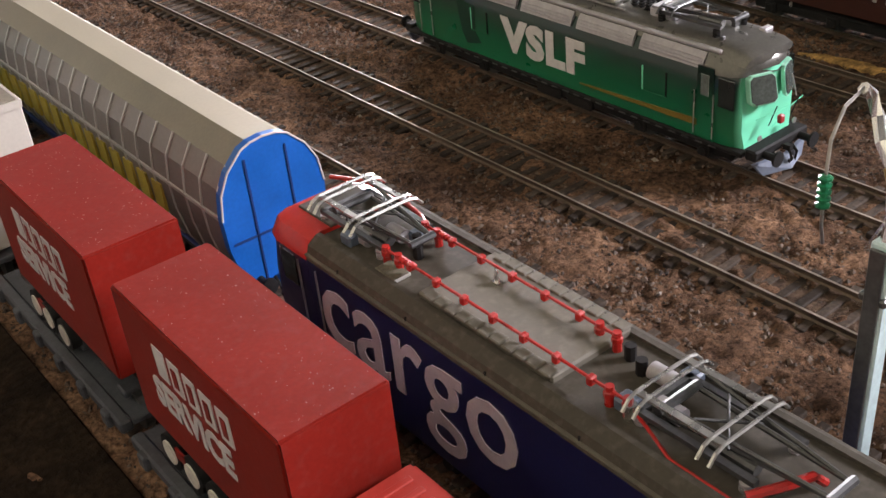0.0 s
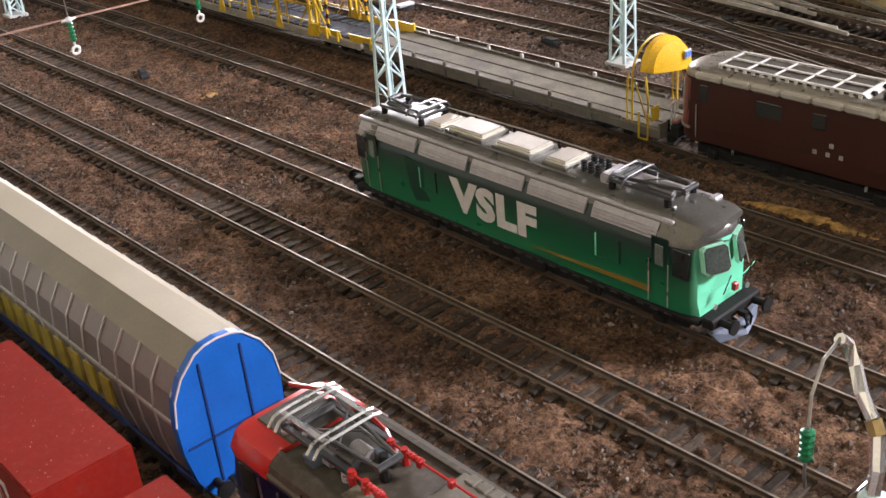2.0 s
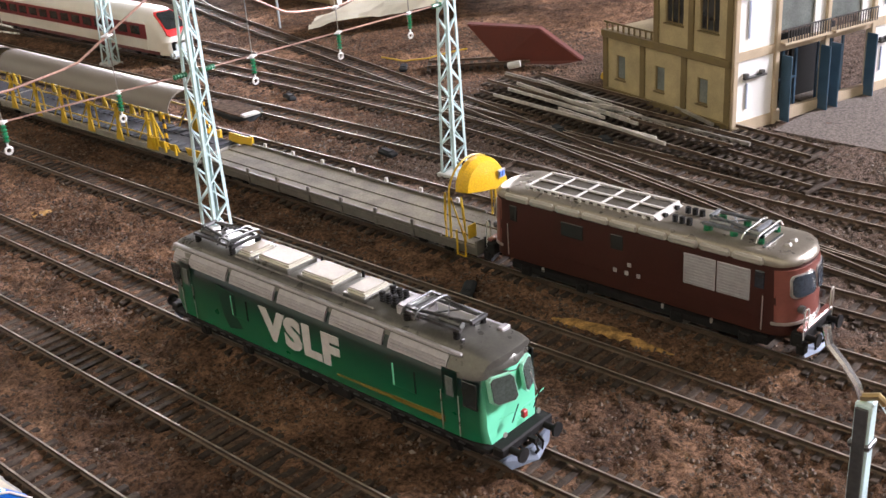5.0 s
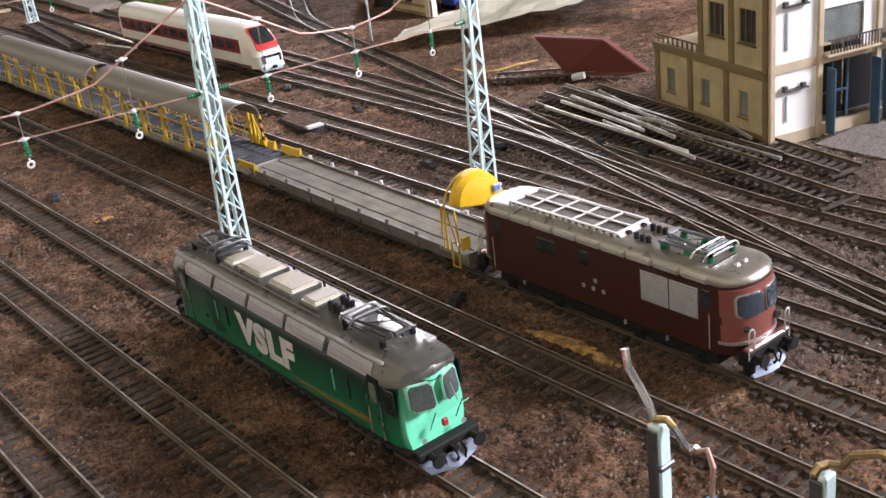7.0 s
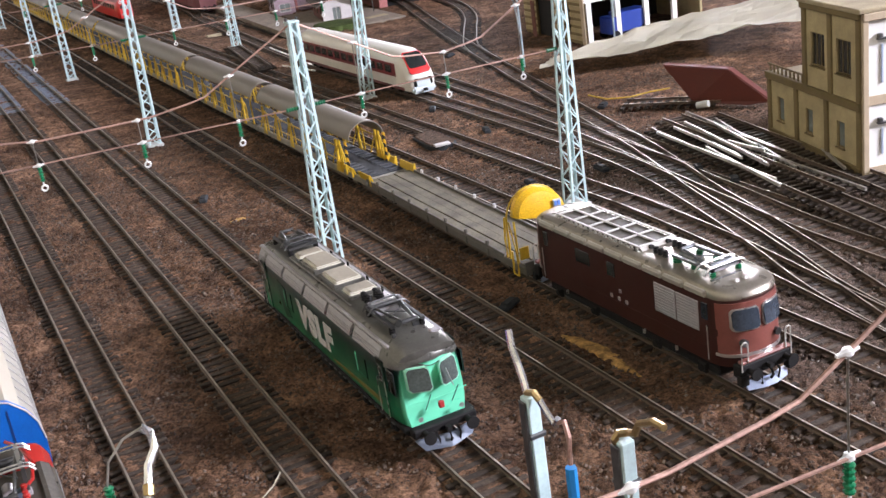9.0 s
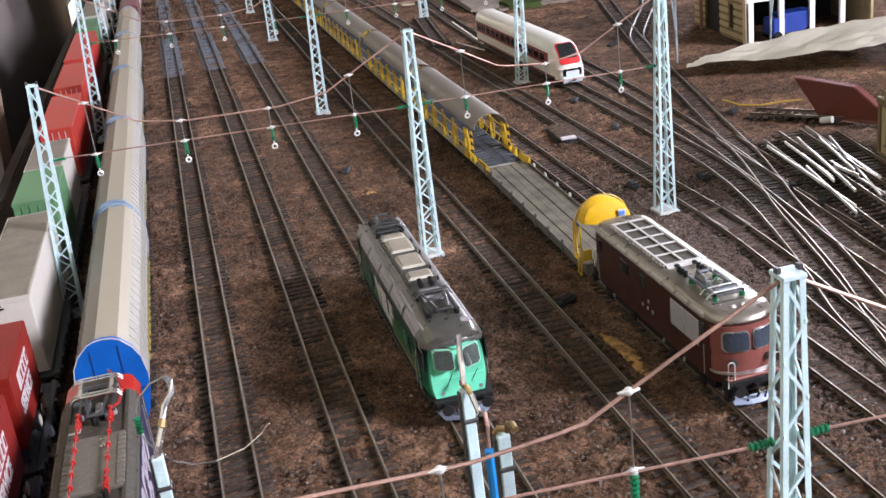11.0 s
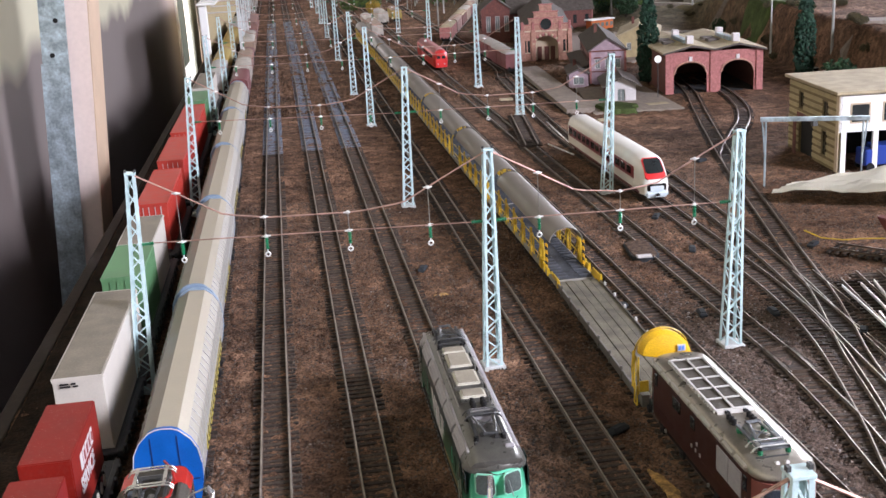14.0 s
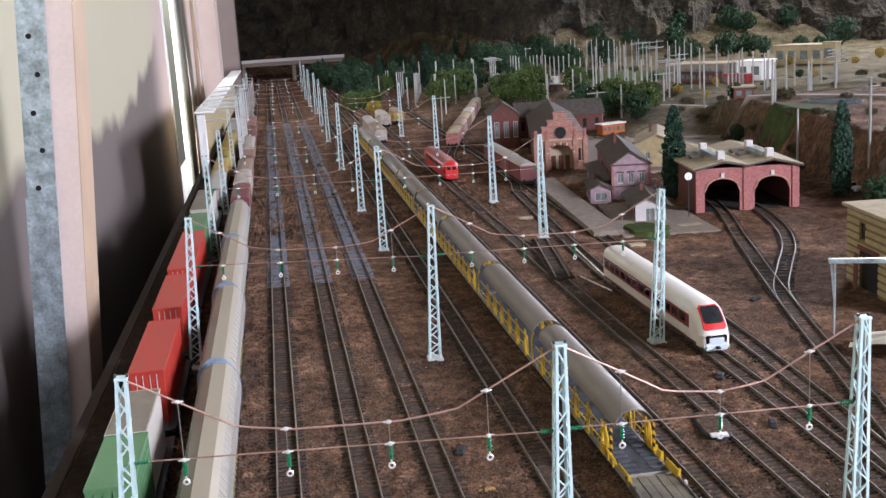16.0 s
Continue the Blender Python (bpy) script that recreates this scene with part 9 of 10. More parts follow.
# station: hall with stepped gable and great arch, lilac wing, kiosks, platforms
def station_hall():
    root = thing("station_hall", (0.500, 1.700, -0.003), "salmon brick station hall with stepped gable and arched gate", "building")
    w, d, h = 0.112, 0.62, 0.068
    f = part("front_wall", arch_hole(w, h, [(0.030, 0.082, 0.036, 0.020)], 0.006), BRICKRED, root)
    for k, (ww, z0, z1) in enumerate(((0.100, 0.068, 0.082), (0.078, 0.082, 0.096), (0.054, 0.096, 0.110), (0.028, 0.110, 0.126))):
        part("gable_step", boxed(w / 2 - ww / 2, w / 2 + ww / 2, 0.0, 0.006, z0, z1, 0.0006), BRICKRED, f)
        part("step_coping", boxed(w / 2 - ww / 2 - 0.002, w / 2 + ww / 2 + 0.002, -0.001, 0.007, z1 - 0.0015, z1 + 0.0005), BRICKPINK, f)
    rw = part("round_window", rod(bmesh.new(), (w / 2, -0.0012, 0.082), (w / 2, 0.0, 0.082), 0.013, 20), WINDOW, f)
    part("window_ring", strip(bmesh.new(), [(w / 2 + 0.0135 * math.cos(2 * math.pi * k / 20), -0.0012, 0.082 + 0.0135 * math.sin(2 * math.pi * k / 20)) for k in range(21)], 0.0012, 5), BRICKPINK, rw)
    for x in (-0.002, 0.022, 0.082, w - 0.008):
        part("buttress", boxed(x, x + 0.010, -0.003, 0.0, 0, 0.070, 0.0006), BRICKRED, f)
        part("pinnacle", boxed(x + 0.002, x + 0.008, -0.002, 0.004, 0.070, 0.088, 0.0006), BRICKPINK, f)
    for x in (0.0, w - 0.004):
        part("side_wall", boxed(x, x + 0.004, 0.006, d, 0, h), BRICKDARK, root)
    for s in (-1, 1):
        part("roof", prism(bmesh.new(), [(w / 2 + s * (w / 2 + 0.006), h - 0.004), (w / 2, h + 0.036), (w / 2, h + 0.039), (w / 2 + s * (w / 2 + 0.006), h - 0.001)], 0.006, d), ROOFDARK, root)
    part("inner_wall", boxed(0.004, w - 0.004, 0.022, 0.025, 0, h), TANTRIM, root)
    for x in (0.036, 0.052, 0.066):
        part("inner_door", boxed(x, x + 0.010, 0.0205, 0.0222, 0, 0.030), BRICKDARK, root)
    for k in range(13):
        a = math.pi * (k + 0.5) / 13
        p, q = Vector((w / 2 + 0.026 * math.cos(a), -0.0012, 0.036 + 0.020 * math.sin(a))), Vector((w / 2 + 0.031 * math.cos(a), -0.0012, 0.036 + 0.0255 * math.sin(a)))
        part("arch_stone", rod(bmesh.new(), p, q, 0.0024, 6), BRICKPINK if k % 2 else TANTRIM, f)
    for x in (0.006, 0.014, 0.094, 0.102):
        part("niche_window", boxed(x, x + 0.005, -0.0008, 0.0004, 0.020, 0.046, 0.0003), WINDOW, f)
        part("niche_sill", boxed(x - 0.001, x + 0.006, -0.0016, 0.0004, 0.018, 0.020), TANTRIM, f)
    part("string_course", boxed(-0.001, w + 0.001, -0.0016, 0.0, 0.0655, 0.0685), TANTRIM, f)
    root.rotation_euler = (0, 0, radians(-12))
    return root


station_hall()
def wing_trim():
    """Dark timber trim, window hoods and a platform canopy on the station wing."""
    root = bpy.data.objects["station_wing"]
    for x in (-0.0008, 0.0648):
        part("corner_pilaster", boxed(x, x + 0.0040, -0.0012, 0.0006, 0, 0.064, 0.0003), BRICKPINK, root)
    part("eaves_board", boxed(-0.001, 0.069, -0.0014, 0.0004, 0.0615, 0.0640), BRICKDARK, root)
    part("storey_band", boxed(-0.001, 0.069, -0.0012, 0.0004, 0.0235, 0.0255), BRICKDARK, root)
    for x in (0.0085, 0.0275, 0.0465):
        part("window_hood", boxed(x, x + 0.013, -0.0016, 0.0004, 0.0495, 0.0515), BRICKDARK, root)
    part("platform_canopy", prism(bmesh.new(), [(-0.030, 0.0270), (0.0, 0.0330), (0.0, 0.0348), (-0.030, 0.0288)], 0.02, 0.29), ROOFDARK, root)
    for y in (0.03, 0.10, 0.17, 0.24):
        part("canopy_post", rod(bmesh.new(), (-0.027, y, 0.0), (-0.027, y, 0.0282), 0.0009, 6), BRICKDARK, root)


gabled("station_wing", "lilac rendered station wing with three windows and slate roof", (0.538, 1.275, -0.003), -12, 0.068, 0.30, 0.064, 0.022, BRICKDARK, ROOFDARK, [(0.010, 0.020, 0.030, 0.048), (0.029, 0.039, 0.030, 0.048), (0.048, 0.058, 0.030, 0.048)], gable=LILAC)
wing_trim()
gabled("kiosk", "small brown kiosk with a white front and shallow roof", (0.508, 1.060, -0.003), -12, 0.048, 0.11, 0.030, 0.012, BRICKDARK, ROOFDARK, [(0.016, 0.030, 0.0, 0.022)], over=0.009, gable=WHITEPRINT)
gabled("platform_shelter", "small lilac platform shelter with a slate roof", (0.492, 1.255, -0.003), -12, 0.036, 0.11, 0.026, 0.008, LILAC, ROOFDARK, [(0.008, 0.028, 0.006, 0.020)], gable=LILAC)
gabled("goods_hall", "tall dark brown goods hall behind the station", (0.490, 2.14, -0.003), -8, 0.075, 0.16, 0.088, 0.028, BRICKDARK, ROOFDARK, [(0.012, 0.024, 0.03, 0.07), (0.036, 0.048, 0.03, 0.07), (0.060, 0.072, 0.03, 0.07)], gable=BRICKDARK)
gabled("link_hall", "low grey-roofed hall joining the station and the goods hall", (0.845, 2.32, -0.003), 84, 0.10, 0.24, 0.058, 0.034, BRICKDARK, ROOFDARK, [], gable=BRICKPINK)
gabled("village_house", "pale house with a tan roof behind the station", (0.70, 1.62, -0.003), -20, 0.09, 0.2, 0.05, 0.02, CREAMWALL, ROOFTAN, [(0.02, 0.03, 0.02, 0.035), (0.055, 0.065, 0.02, 0.035)])
for pts, lb in (([(0.415, 0.98), (0.462, 0.98), (0.500, 1.55), (0.455, 1.55)], "pale platform edge before the station"), ([(0.455, 0.96), (0.60, 0.94), (0.62, 1.22), (0.50, 1.24)], "pale forecourt of the station")):
    bm = bmesh.new()
    loft(bm, [[(x, y, z) for x, y in pts] for z in (-0.006, 0.005 if lb.startswith("pale platform") else -0.001)])
    tagged(part("pavement", bm, PLATFORM), lb, "platform", kind="structure")
tagged(part("pavement", boxed(0.62, 1.02, 1.55, 2.30, -0.006, 0.0005), PLATFORM), "pale station yard with parked cars", "yard", kind="structure")
bm = bmesh.new()
loft(bm, [[(x, y, z) for x, y in ((0.425, -0.60), (0.95, -0.75), (0.95, -0.19), (0.445, -0.155))] for z in (-0.006, -0.0016)])
tagged(part("pavement", bm, ASPHALT), "grey gravel yard before the workshop", "yard", kind="structure")
for x, y, s in ((0.575, 1.00, 0.018), (0.455, 0.90, 0.012), (0.355, 1.18, 0.012)):
    tagged(part("plank_crossing", boxed(x - s, x + s, y - s * 0.5, y + s * 0.5, -0.005, -0.0005, 0.0006), ROOFTAN), "pale plank crossing on the ground", "crossing")


# ---- trees ----
def crown(seed, w, h, z0, leaf, count, material, parent, shape="ball", name="crown"):
    """Many small leaf clumps in an uneven volume with gaps."""
    rnd = np.random.default_rng(seed)
    verts, faces = [], []
    made = 0
    while made < count:
        u = rnd.uniform(-1, 1, 3)
        if u[0] ** 2 + u[1] ** 2 + (u[2] ** 2 if shape == "ball" else 0) > 1:
            continue
        t = (u[2] + 1) / 2
        if shape == "ball":
            rr = 1.0
        elif shape == "poplar":
            rr = min(1.0, 0.8 + t, 1.3 * max(0.0, 1.0 - t) ** 0.42) * (0.92 + 0.08 * math.cos(t * 23))
        else:
            rr = max(0.03, 1 - t) * (0.8 + 0.2 * math.cos(t * 40))
        x, y, z = u[0] * w * rr, u[1] * w * rr, z0 + t * h
        if noise.noise((x * 2.2 / w + seed, y * 2.2 / w, z * 2.2 / w)) < (-0.34 if shape == "poplar" else -0.12):
            continue
        p = Vector((x, y, z))
        q = Euler(rnd.uniform(0, 6.28, 3)).to_matrix()
        s = leaf * rnd.uniform(0.5, 1.3)
        o = len(verts)
        verts += [p + q @ Vector(v) * s for v in ((-1, -0.6, 0), (1, -0.6, 0.15), (0.9, 0.7, -0.2), (-0.8, 0.8, 0.2), (0, 0, 0.8))]
        faces += [(o, o + 1, o + 4), (o + 1, o + 2, o + 4), (o + 2, o + 3, o + 4), (o + 3, o, o + 4), (o, o + 3, o + 2, o + 1)]
        made += 1
    me = bpy.data.meshes.new(name)
    me.from_pydata(verts, [], faces)
    me.materials.append(material)
    ob = new(name, me)
    ob.parent = parent
    return ob


def tree(kind, seed, w, h, material, label, count=700, trunk=0.15):
    root = thing("tree", (0, 0, 0), label, "tree", "trees")
    bm = strip(bmesh.new(), [(0, 0, -0.01), (w * 0.05, 0, h * trunk), (0, w * 0.05, h * 0.6)], max(0.0015, w * 0.06), 7)
    for k in range(4):
        a = k * 1.57 + seed
        strip(bm, [(0, 0, h * (trunk + 0.08 * k)), (w * 0.5 * math.cos(a), w * 0.5 * math.sin(a), h * (trunk + 0.25 + 0.08 * k))], max(0.0008, w * 0.025), 5)
    part("trunk", bm, BARK, root)
    crown(seed, w, h * (1 - trunk * 0.7), h * trunk * 0.7, max(0.0028, w * 0.085), count, material, root, kind)
    return root


protos = {"poplar": tree("poplar", 3, 0.022, 0.165, CONIFER, "tall narrow blue-green model poplar", 2200, 0.06), "dark": tree("ball", 5, 0.055, 0.11, BUSH, "dark green bushy model tree"),
          "light": tree("ball", 8, 0.05, 0.095, BUSHLIGHT, "yellow-green bushy model tree"), "conifer": tree("cone", 9, 0.045, 0.16, CONIFER, "dark conifer of the far wood"), "gold": tree("ball", 12, 0.04, 0.08, GOLD, "small yellow autumn model tree"), "scrub": tree("ball", 14, 0.05, 0.06, OLIVE, "low olive-brown bush on the hillside", 500, 0.05)}
where = {"poplar": [(0.640, 1.235, 1.0), (0.890, 1.115, 1.0)],
         "dark": [(0.86, 2.52, 0.95), (0.91, 2.44, 0.9), (0.97, 2.50, 0.85), (0.95, 2.34, 0.8), (0.98, 4.3, 1.3), (1.06, 4.45, 1.2), (1.0, 4.0, 1.1), (0.92, 3.7, 1.0), (0.80, 3.5, 0.9), (0.885, 0.98, 0.55), (0.86, 0.90, 0.5), (1.05, 1.90, 0.45), (1.10, 2.02, 0.45), (0.30, 3.75, 0.9), (0.36, 4.05, 1.0)],
         "light": [(0.83, 3.22, 1.2), (0.79, 3.32, 1.0), (0.88, 3.30, 1.1), (0.93, 2.46, 1.0), (1.00, 2.40, 0.85), (0.99, 3.10, 0.9), (0.76, 3.20, 0.7), (0.90, 0.85, 0.5), (0.24, 3.55, 0.8), (0.96, 2.60, 0.6), (0.82, 3.0, 0.7)],
         "gold": [(0.31, 3.42, 0.75), (2.10, 3.75, 0.8), (2.6, 3.9, 0.9)],
         "scrub": [(1.15, 1.85, 0.5), (1.3, 2.2, 0.5), (1.25, 1.75, 0.55), (1.75, 2.5, 0.7), (1.05, 1.5, 0.5), (2.0, 3.0, 0.9), (1.12, 1.42, 0.5), (1.5, 2.0, 0.6), (0.0, 6.2, 1.2)],
         "conifer": []}
rt = random.Random(4)
for k in range(62):
    where["conifer"].append((rt.uniform(0.22, 1.25), rt.uniform(4.3, 6.6), rt.uniform(0.7, 1.25)))
for k in range(26):
    where["dark"].append((rt.uniform(0.22, 0.90), rt.uniform(3.7, 6.4), rt.uniform(0.8, 1.4)))
for k in range(5):
    where["light"].append((rt.uniform(0.25, 0.8), rt.uniform(3.5, 5.2), rt.uniform(0.7, 1.2)))
for k in range(56):
    where["scrub"].append((rt.uniform(0.9, 3.0), rt.uniform(2.3, 5.4), rt.uniform(0.3, 0.9)))
for k in range(26):
    where["scrub"].append((rt.uniform(0.95, 1.9), rt.uniform(1.95, 3.2), rt.uniform(0.3, 0.65)))
for k in range(9):
    where["gold"].append((rt.uniform(1.0, 2.4), rt.uniform(2.4, 4.2), rt.uniform(0.3, 0.6)))
for k in range(44):
    where["dark"].append((rt.uniform(1.0, 3.4), rt.uniform(4.4, 5.7), rt.uniform(0.7, 1.5)))
for k in range(14):
    where["scrub"].append((0.935 + 0.02 * (k % 3) + 0.10 * k / 14, 0.98 + 0.075 * k, rt.uniform(0.45, 0.8)))
for k in range(10):
    where["dark"].append((rt.uniform(0.95, 1.9), rt.uniform(2.5, 4.0), rt.uniform(0.25, 0.5)))
for kind, spots in where.items():
    p = protos[kind]
    for k, (x, y, s) in enumerate(spots):
        m = Matrix.Translation((x, y, hill(x, y) - 0.004)) @ Matrix.Rotation(rt.uniform(0, 6.28), 4, "Z") @ Matrix.Diagonal((s * rt.uniform(0.85, 1.15), s * rt.uniform(0.85, 1.15), s, 1))
        if k == 0:
            p.matrix_basis = m
        else:
            o = copy_thing(p, m)


# ---- far town: poles, bridge, halls, hillside ----
def pole(x, y, h, arm):
    root = thing("catenary_pole", (x, y, hill(x, y)), "slim pale grey catenary pole in the far yard", "pole", "far poles")
    z = hill(x, y)
    part("shaft", rod(bmesh.new(), (x, y, z - 0.01), (x, y, z + h), 0.0029, 8, 0.0021), POLEGREY, root)
    if arm:
        part("arm", strip(bmesh.new(), [(x - 0.03, y, z + h * 0.93), (x + 0.03, y, z + h * 0.95)], 0.0016, 5), POLEGREY, root)
    return fix(root)


POLEGREY = mat("pale_grey_pole", (0.36, 0.355, 0.335), 0.6, 0, 0.35, 12, 0.05)
for k in range(104):
    x, y = 0.46 + (k * 0.618 % 1.0) * 1.35, 2.75 + ((k * 0.377) % 1.0) * 2.2
    pole(x, y, 0.10 + 0.05 * ((k * 0.77) % 1.0), k % 7 == 0)
for k in range(34):
    x, y = 0.86 + (k * 0.618 % 1.0) * 0.95, 2.42 + ((k * 0.731) % 1.0) * 0.75 - 0.35 * (k * 0.618 % 1.0)
    pole(x, y, 0.085 + 0.05 * ((k * 0.43) % 1.0), k % 4 == 0)
for x, y, h in ((1.06, 1.73, 0.10), (0.985, 1.46, 0.115), (0.955, 1.14, 0.15), (1.10, 1.80, 0.09), (1.25, 2.05, 0.10), (0.56, 3.3, 0.12), (0.46, 3.6, 0.12), (0.38, 3.9, 0.12), (0.80, 2.75, 0.12)):
    pole(x, y, h, False)


def far_block(name, x, y, w, d, h, turn, wall, roof, label, category, storeys=1, bays=6):
    """A far hall, house or train: walls, roof with a small overhang, rows of windows."""
    root = thing(name, (x, y, hill(x, y) - 0.004), label, category)
    part("wall", boxed(-w / 2, w / 2, -d / 2, d / 2, 0, h, 0.0015), wall, root)
    part("roof", boxed(-w / 2 - 0.004, w / 2 + 0.004, -d / 2 - 0.004, d / 2 + 0.004, h, h + 0.004, 0.0015), roof, root)
    for r in range(storeys):
        for k in range(bays):
            z = h * (r + 0.35) / storeys
            part("window", boxed(-w / 2 + (k + 0.2) * w / bays, -w / 2 + (k + 0.8) * w / bays, -d / 2 - 0.001, -d / 2 + 0.001, z, z + h * 0.42 / storeys), LITWINDOW, root)
    root.rotation_euler = (0, 0, radians(turn))
    return root


FARORANGE = mat("faded_orange_bus", (0.50, 0.13, 0.03), 0.5, 0, 0.15, 60, 0.05)
FARRED = mat("faded_red_coach", (0.34, 0.04, 0.035), 0.5, 0, 0.15, 60, 0.05)
far_block("far_hall", 1.56, 3.36, 0.25, 0.14, 0.065, -52, PLATFORM, ROOFTAN, "pale flat-roofed far station hall", "building", 1, 6)
far_block("far_hall", 1.69, 3.18, 0.10, 0.11, 0.072, -52, PLASTICWHITE, PLASTICWHITE, "white end block of the far station hall", "building", 1, 2)
far_block("far_train", 1.50, 3.32, 0.26, 0.036, 0.036, -68, BRICKDARK, ROOFDARK, "dark red far train standing in the yard", "train", 1, 9)
far_block("far_train", 1.585, 3.10, 0.11, 0.036, 0.040, -68, FARRED, FARRED, "bright red far railcar at the train's end", "train", 1, 3)
far_block("far_house", 2.20, 3.80, 0.22, 0.14, 0.085, -55, CREAMWALL, ROOFTAN, "ochre far house among autumn trees", "building", 1, 4)
far_block("far_house", 2.24, 3.66, 0.06, 0.05, 0.095, -55, CREAMWALL, ROOFTAN, "narrow yellow far house front", "building", 1, 1)
far_block("far_train", 0.93, 3.35, 0.18, 0.034, 0.034, -35, WINE, GREYTANK, "wine-red far wagons standing in the yard", "train", 1, 6)
far_block("far_train", 1.00, 3.75, 0.22, 0.034, 0.034, -50, GREYTANK, GREYTANK, "pale grey far wagons standing in the yard", "train", 1, 6)
far_block("bus", 0.840, 2.235, 0.075, 0.026, 0.026, 20, FARORANGE, PLASTICWHITE, "orange and white bus parked behind the station", "bus", 1, 5)
far_block("far_shed", 1.12, 2.02, 0.05, 0.05, 0.030, -20, BRICKDARK, ROOFTAN, "small far shed with a tan roof", "building", 1, 2)


def red_railcar():
    """Old rounded red railcar whose nose looks along the yard."""
    X, F, R = 0.306, 1.640, 1.93
    root = thing("red_railcar", (X, (F + R) / 2, 0), "rounded red railcar standing at the station platform", "railcar")

    def ring(y, w, top):
        return [(X + px * w, y, z) for px, z in both([(0.0, top), (0.010, top - 0.002), (0.0155, top - 0.008), (0.0165, 0.020), (0.0155, 0.006), (0.0, 0.006)])]
    part("body", loft(bmesh.new(), [ring(F, 0.72, 0.036), ring(F + 0.006, 0.90, 0.041), ring(F + 0.016, 1.0, 0.044), ring(R, 1.0, 0.044)]), NOSERED, root, smooth=True)
    part("roof", loft(bmesh.new(), [[(X + px * w, y, z + 0.0006) for px, z in both([(0.0, 0.0445), (0.010, 0.0425), (0.0150, 0.0370), (0.0, 0.0365)])] for y, w in ((F + 0.012, 0.9), (F + 0.02, 1.0), (R, 1.0))]), BRICKPINK, root, smooth=True)
    for dx in (-0.0055, 0.0055):
        part("windscreen", boxed(X + dx - 0.0042, X + dx + 0.0042, F - 0.0004, F + 0.0045, 0.0245, 0.0315, 0.0005), WINDOW, root)
        part("headlight", rod(bmesh.new(), (X + dx * 1.3, F - 0.0008, 0.0135), (X + dx * 1.3, F + 0.001, 0.0135), 0.0016, 10), SILVERTRIM, root)
    for s in (-1, 1):
        for k in range(9):
            y = F + 0.03 + k * 0.027
            part("side_window", boxed(X + s * 0.0163 - 0.0005, X + s * 0.0163 + 0.0005, y, y + 0.017, 0.0235, 0.0325), WINDOW, root)
    for y in (F + 0.05, R - 0.05):
        bogie(root, X, y, 0.015, (-0.012, 0.012))
    return fix(root)


red_railcar()
for a, c, x, m1, m2, lb in ((1.50, 1.66, 0.438, WINE, GREYTANK, "wine-red coach with a grey roof at the platform"), (1.67, 1.90, 0.442, WINE, GREYTANK, "wine-red coach with a grey roof at the platform")):
    box_wagon(x, a, c, m1, m2, lb)
track([(0.372, 1.98), (0.400, 2.20), (0.690, 3.37), (0.78, 3.75)], "far track curving away behind the station", (0.70, 0.71), seed=33)
for n_van, (m1, m2, lb) in enumerate(((BRICKPINK, ROOFTAN, "rust-brown goods van with a tan roof"), (PINKVAN, TANVAN, "rose-brown goods van with a tan roof"), (BRICKDARK, ROOFTAN, "dark brown goods van with a tan roof"),
                                      (TANVAN, CREAMVAN, "tan goods van with a pale roof"), (WINE, TANVAN, "wine-red goods van with a tan roof"), (CREAMVAN, CREAMVAN, "cream goods van far off"))):
    van = box_wagon(0.424 + 0.0463 * n_van, 2.215 + 0.187 * n_van, 2.385 + 0.187 * n_van, m1, m2, lb)
    van.rotation_euler = (0, 0, radians(-13.9))
for x, a, c, m1, m2, lb in ((0.2395, 2.45, 2.66, CREAMVAN, TANVAN, "pale hopper wagon with a tan load"), (0.2395, 2.68, 2.90, TANVAN, CREAMVAN, "tan hopper wagon with a pale load"), (0.300, 2.90, 3.10, CREAMVAN, CREAMVAN, "cream goods van in the far yard"), (0.355, 3.00, 3.16, DULLYELLOW, TANVAN, "dull yellow works wagon in the far yard")):
    box_wagon(x, a, c, m1, m2, lb)


def signal_disc(x, y, h):
    root = thing("disc_signal", (x, y, -0.003), "white round disc signal on a thin post", "signal")
    part("post", rod(bmesh.new(), (x, y, -0.004), (x, y, h), 0.0009, 6), STEEL, root)
    part("disc", rod(bmesh.new(), (x, y - 0.0008, h), (x, y + 0.0008, h), 0.0062, 18), PLASTICWHITE, root)
    return fix(root)


signal_disc(0.598, 1.062, 0.064)


def field(cx, cy, rx, ry, turn, material, label, category="field", seed=0):
    """A patch of other ground cover that follows the land, with a ragged outline."""
    bm = bmesh.new()
    n, m = 36, 6
    c, s = math.cos(radians(turn)), math.sin(radians(turn))
    rings = []
    for j in range(m + 1):
        ring = []
        for k in range(n):
            a = 2 * math.pi * k / n
            q = (j + 0.15) / (m + 0.15) * (1 + 0.35 * noise.noise((math.cos(a) * 1.7 + seed, math.sin(a) * 1.7, cx)) + 0.12 * noise.noise((a * 5, seed, cy)))
            x, y = rx * q * math.cos(a), ry * q * math.sin(a)
            x, y = cx + x * c - y * s, cy + x * s + y * c
            ring.append(bm.verts.new((x, y, hill(x, y) + (0.004 if j < m else -0.012))))
        rings.append(ring)
    for a, e in zip(rings, rings[1:]):
        for k in range(n):
            bm.faces.new((a[k], a[(k + 1) % n], e[(k + 1) % n], e[k]))
    bm.faces.new(rings[0])
    bmesh.ops.recalc_face_normals(bm, faces=bm.faces)
    return tagged(part("ground_cover", bm, material, smooth=True), label, category, kind="structure")


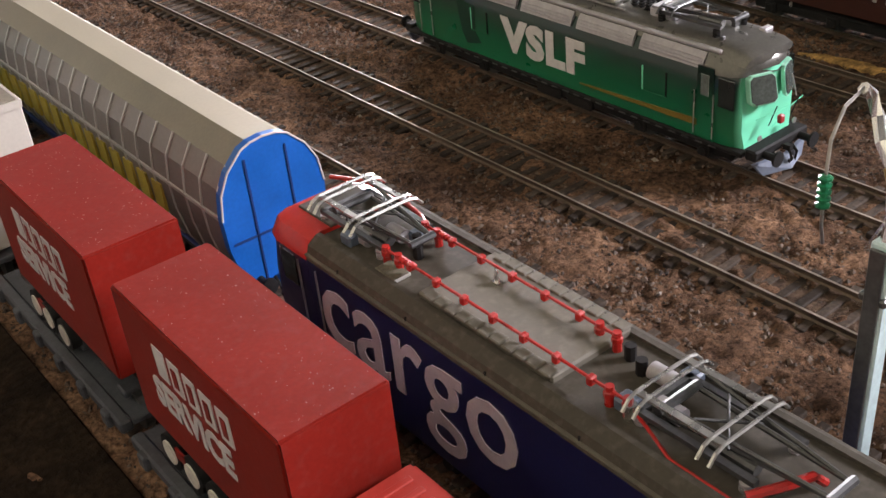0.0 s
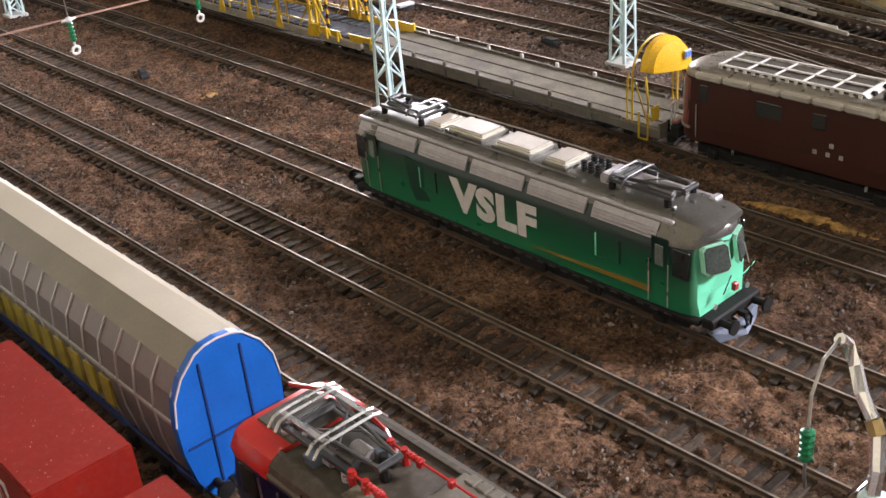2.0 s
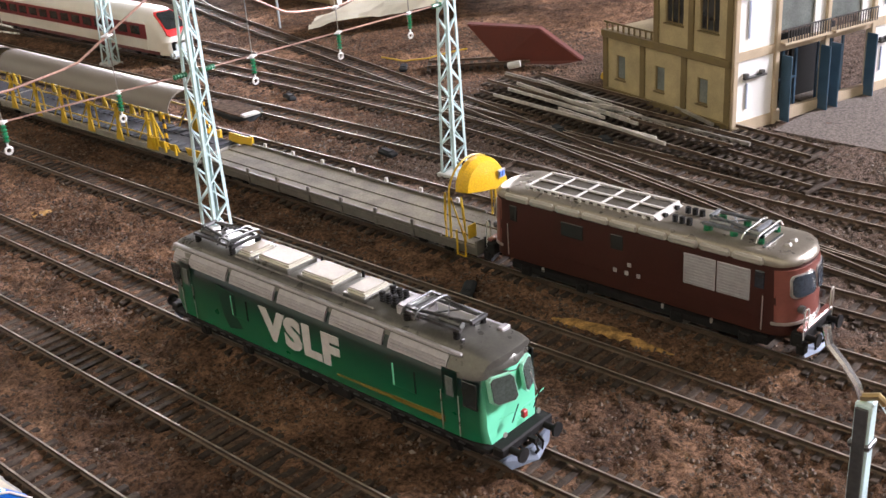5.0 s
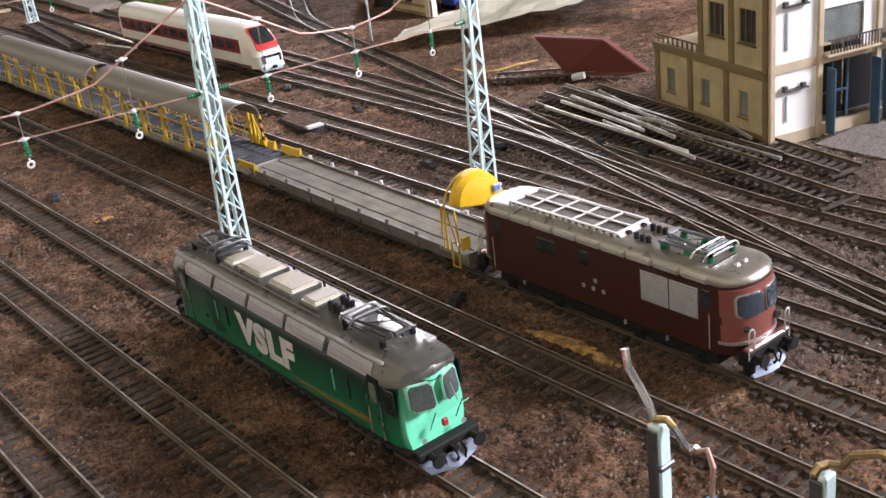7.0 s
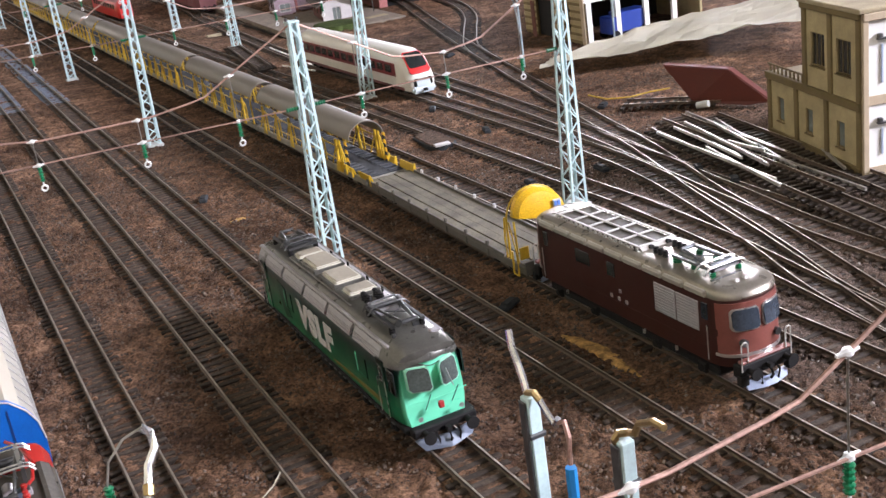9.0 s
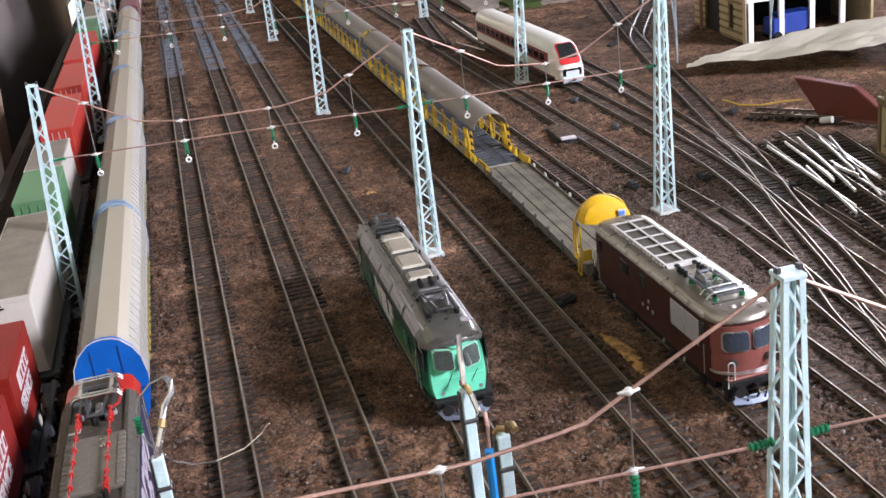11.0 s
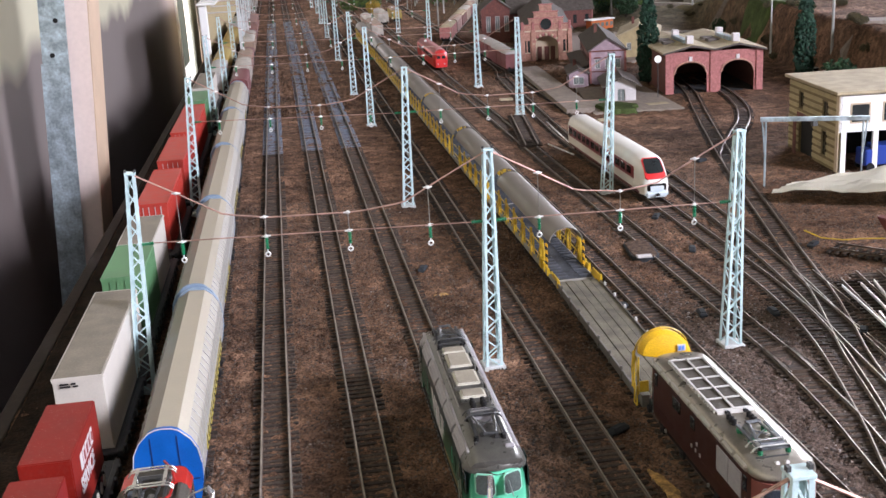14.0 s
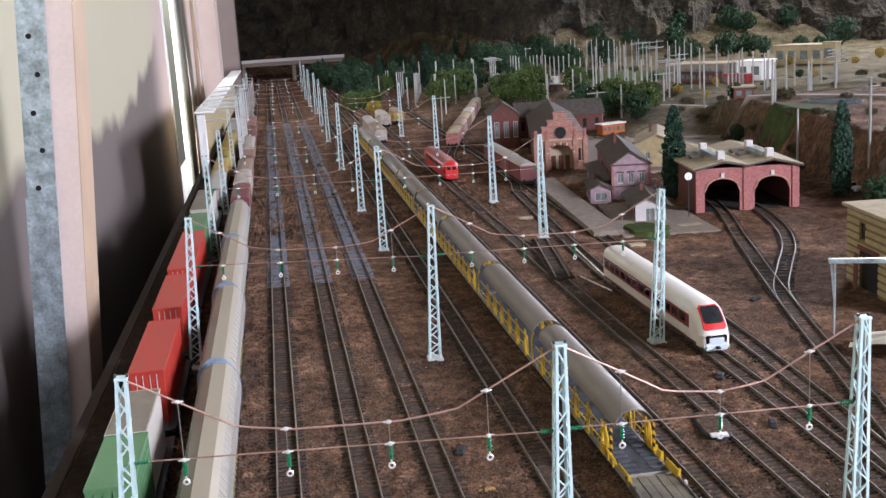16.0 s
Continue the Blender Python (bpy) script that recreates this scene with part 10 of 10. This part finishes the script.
OLIVEFIELD = mat("dry_olive_grass", (0.090, 0.070, 0.028), 0.95, 0, 0.6, 22, 0.5, 300, 0.003)
TANFIELD = mat("tan_dry_earth", (0.112, 0.086, 0.055), 0.95, 0, 0.55, 20, 0.5, 300, 0.003)
GREENFIELD = mat("dull_green_grass", (0.055, 0.075, 0.025), 0.95, 0, 0.45, 30, 0.5, 300, 0.003)
for m in (OLIVEFIELD, TANFIELD, GREENFIELD, ROOFTAN, PLATFORM, ROOFDARK):
    m.node_tree.nodes["Principled BSDF"].inputs["Specular IOR Level"].default_value = 0.1
POND = mat("blue_grey_pond", (0.09, 0.11, 0.13), 0.15, 0, 0.2, 20, 0.1, 100, 0.001)
for k, (cx, cy, rx, ry, tn, mt, lb) in enumerate(((1.35, 2.25, 0.30, 0.13, -35, OLIVEFIELD, "dry olive grass in the far yard"), (1.70, 2.95, 0.40, 0.20, -30, OLIVEFIELD, "dry olive grass in the far yard"), (1.15, 3.2, 0.30, 0.22, 20, TANFIELD, "tan dry earth in the far yard"), (0.95, 4.0, 0.34, 0.4, 0, TANFIELD, "tan dry earth in the far yard"),
                                             (1.5, 3.9, 0.45, 0.35, 0, GREENFIELD, "dull green grass in the far yard"), (2.3, 3.5, 0.5, 0.35, 0, OLIVEFIELD, "dry olive grass in the far yard"), (1.62, 2.30, 0.10, 0.22, 10, TANFIELD, "tan dry earth in the far yard"), (1.06, 1.62, 0.05, 0.14, 10, GREENFIELD, "dull green grass on the bank"), (1.9, 4.4, 0.5, 0.3, 0, TANFIELD, "tan dry earth in the far yard"),
                                             (0.80, 2.62, 0.10, 0.14, 0, GREENFIELD, "dull green grass in the far yard"), (0.50, 0.985, 0.035, 0.05, 0, GREENFIELD, "thin green grass beside the platform"))):
    field(cx, cy, rx, ry, tn, mt, lb, seed=k)
field(1.185, 1.70, 0.075, 0.035, -50, POND, "blue-grey pond on the raised ground", "pond", 3)


def far_road(pts, label, material, z=0.004, w=0.03):
    bm = bmesh.new()
    line = smooth_line(pts, 0.05)
    rings = []
    for i, p in enumerate(line):
        d = (line[min(i + 1, len(line) - 1)] - line[max(i - 1, 0)]).normalized()
        s = Vector((d.y, -d.x, 0)) * w
        rings.append([(*(p + s).xy, hill(p.x, p.y) + z), (*(p - s).xy, hill(p.x, p.y) + z), (*(p - s).xy, hill(p.x, p.y) - 0.02), (*(p + s).xy, hill(p.x, p.y) - 0.02)])
    loft(bm, rings)
    return tagged(part("road", bm, material), label, "road", kind="structure")


far_road([(0.86, 2.05), (1.10, 1.95), (1.30, 1.72), (1.45, 1.45)], "pale track bed curving over the raised ground", PLATFORM, 0.005, 0.018)
far_road([(0.95, 2.6), (1.25, 2.36), (1.5, 2.15), (1.9, 1.95)], "pale platform road in the far yard", PLATFORM, 0.006, 0.02)
far_road([(0.95, 1.10), (1.1, 1.05), (1.6, 0.9)], "pale road beside the trees", PLATFORM, 0.002)
far_road([(1.3, 2.55), (1.5, 2.40), (1.8, 2.30)], "ochre path in the far yard", TANFIELD, 0.006, 0.02)

# road bridge across the far end, and the loading hall by the layout's edge
br = thing("road_bridge", (0.0, 6.6, 0.0), "pale concrete road bridge across the far tracks", "bridge")
part("deck", boxed(-0.24, 0.42, 6.55, 6.75, 0.10, 0.125, 0.003), PLATFORM, br)
part("parapet", boxed(-0.24, 0.42, 6.545, 6.56, 0.125, 0.145, 0.002), WHITEPRINT, br)
for x in (-0.23, 0.09, 0.40):
    part("pier", boxed(x - 0.012, x + 0.012, 6.57, 6.73, -0.01, 0.10, 0.003), PLATFORM, br)
fix(br)
hall = thing("loading_hall", (-0.215, 3.0, -0.003), "white-ended loading hall with yellowish inside along the edge", "building")
part("end_wall", boxed(-0.233, -0.2130, 2.05, 2.07, -0.003, 0.150, 0.002), PLASTICWHITE, hall)
part("back_wall", boxed(-0.234, -0.228, 2.07, 4.6, -0.003, 0.150), CREAMWALL, hall)
part("roof", boxed(-0.236, -0.190, 2.04, 4.6, 0.150, 0.156, 0.001), PLASTICWHITE, hall)
for k in range(9):
    y = 2.15 + k * 0.28
    part("portal_frame", strip(bmesh.new(), [(-0.226, y, 0.125), (-0.140, y, 0.125), (-0.140, y, 0.0)], 0.0022, 5), WHITEPRINT, hall)
fix(hall)

ROCK = mat("brown_rock", (0.044, 0.036, 0.021), 0.95, 0, 0.75, 7, 0.9, 34, 0.05)


def back_line(x):
    t = min(1, max(0, (x - 0.5) / 1.2))
    return 7.6 - 2.0 * t * t * (3 - 2 * t)


def cliff():
    """Rock face behind the far wood, folded and broken."""
    bm = bmesh.new()
    nx, nz = 150, 40
    g = []
    for i in range(nx + 1):
        row = []
        for j in range(nz + 1):
            x, z = -0.28 + 4.6 * i / nx, 0.0 + 1.5 * j / nz
            d = 0.30 * noise.noise((x * 1.6, z * 1.2, 4)) + 0.13 * noise.noise((x * 6, z * 3, 8)) + 0.06 * noise.noise((x * 16, z * 12, 2)) + 0.03 * noise.noise((x * 34, z * 30, 5))
            row.append(bm.verts.new((x, back_line(x) + d + 0.30 * z, z)))
        g.append(row)
    for i in range(nx):
        for j in range(nz):
            bm.faces.new((g[i][j], g[i + 1][j], g[i + 1][j + 1], g[i][j + 1]))
    return tagged(part("rock_face", bm, ROCK), "brown rocky hillside behind the far wood", "hillside", kind="structure")


cliff()
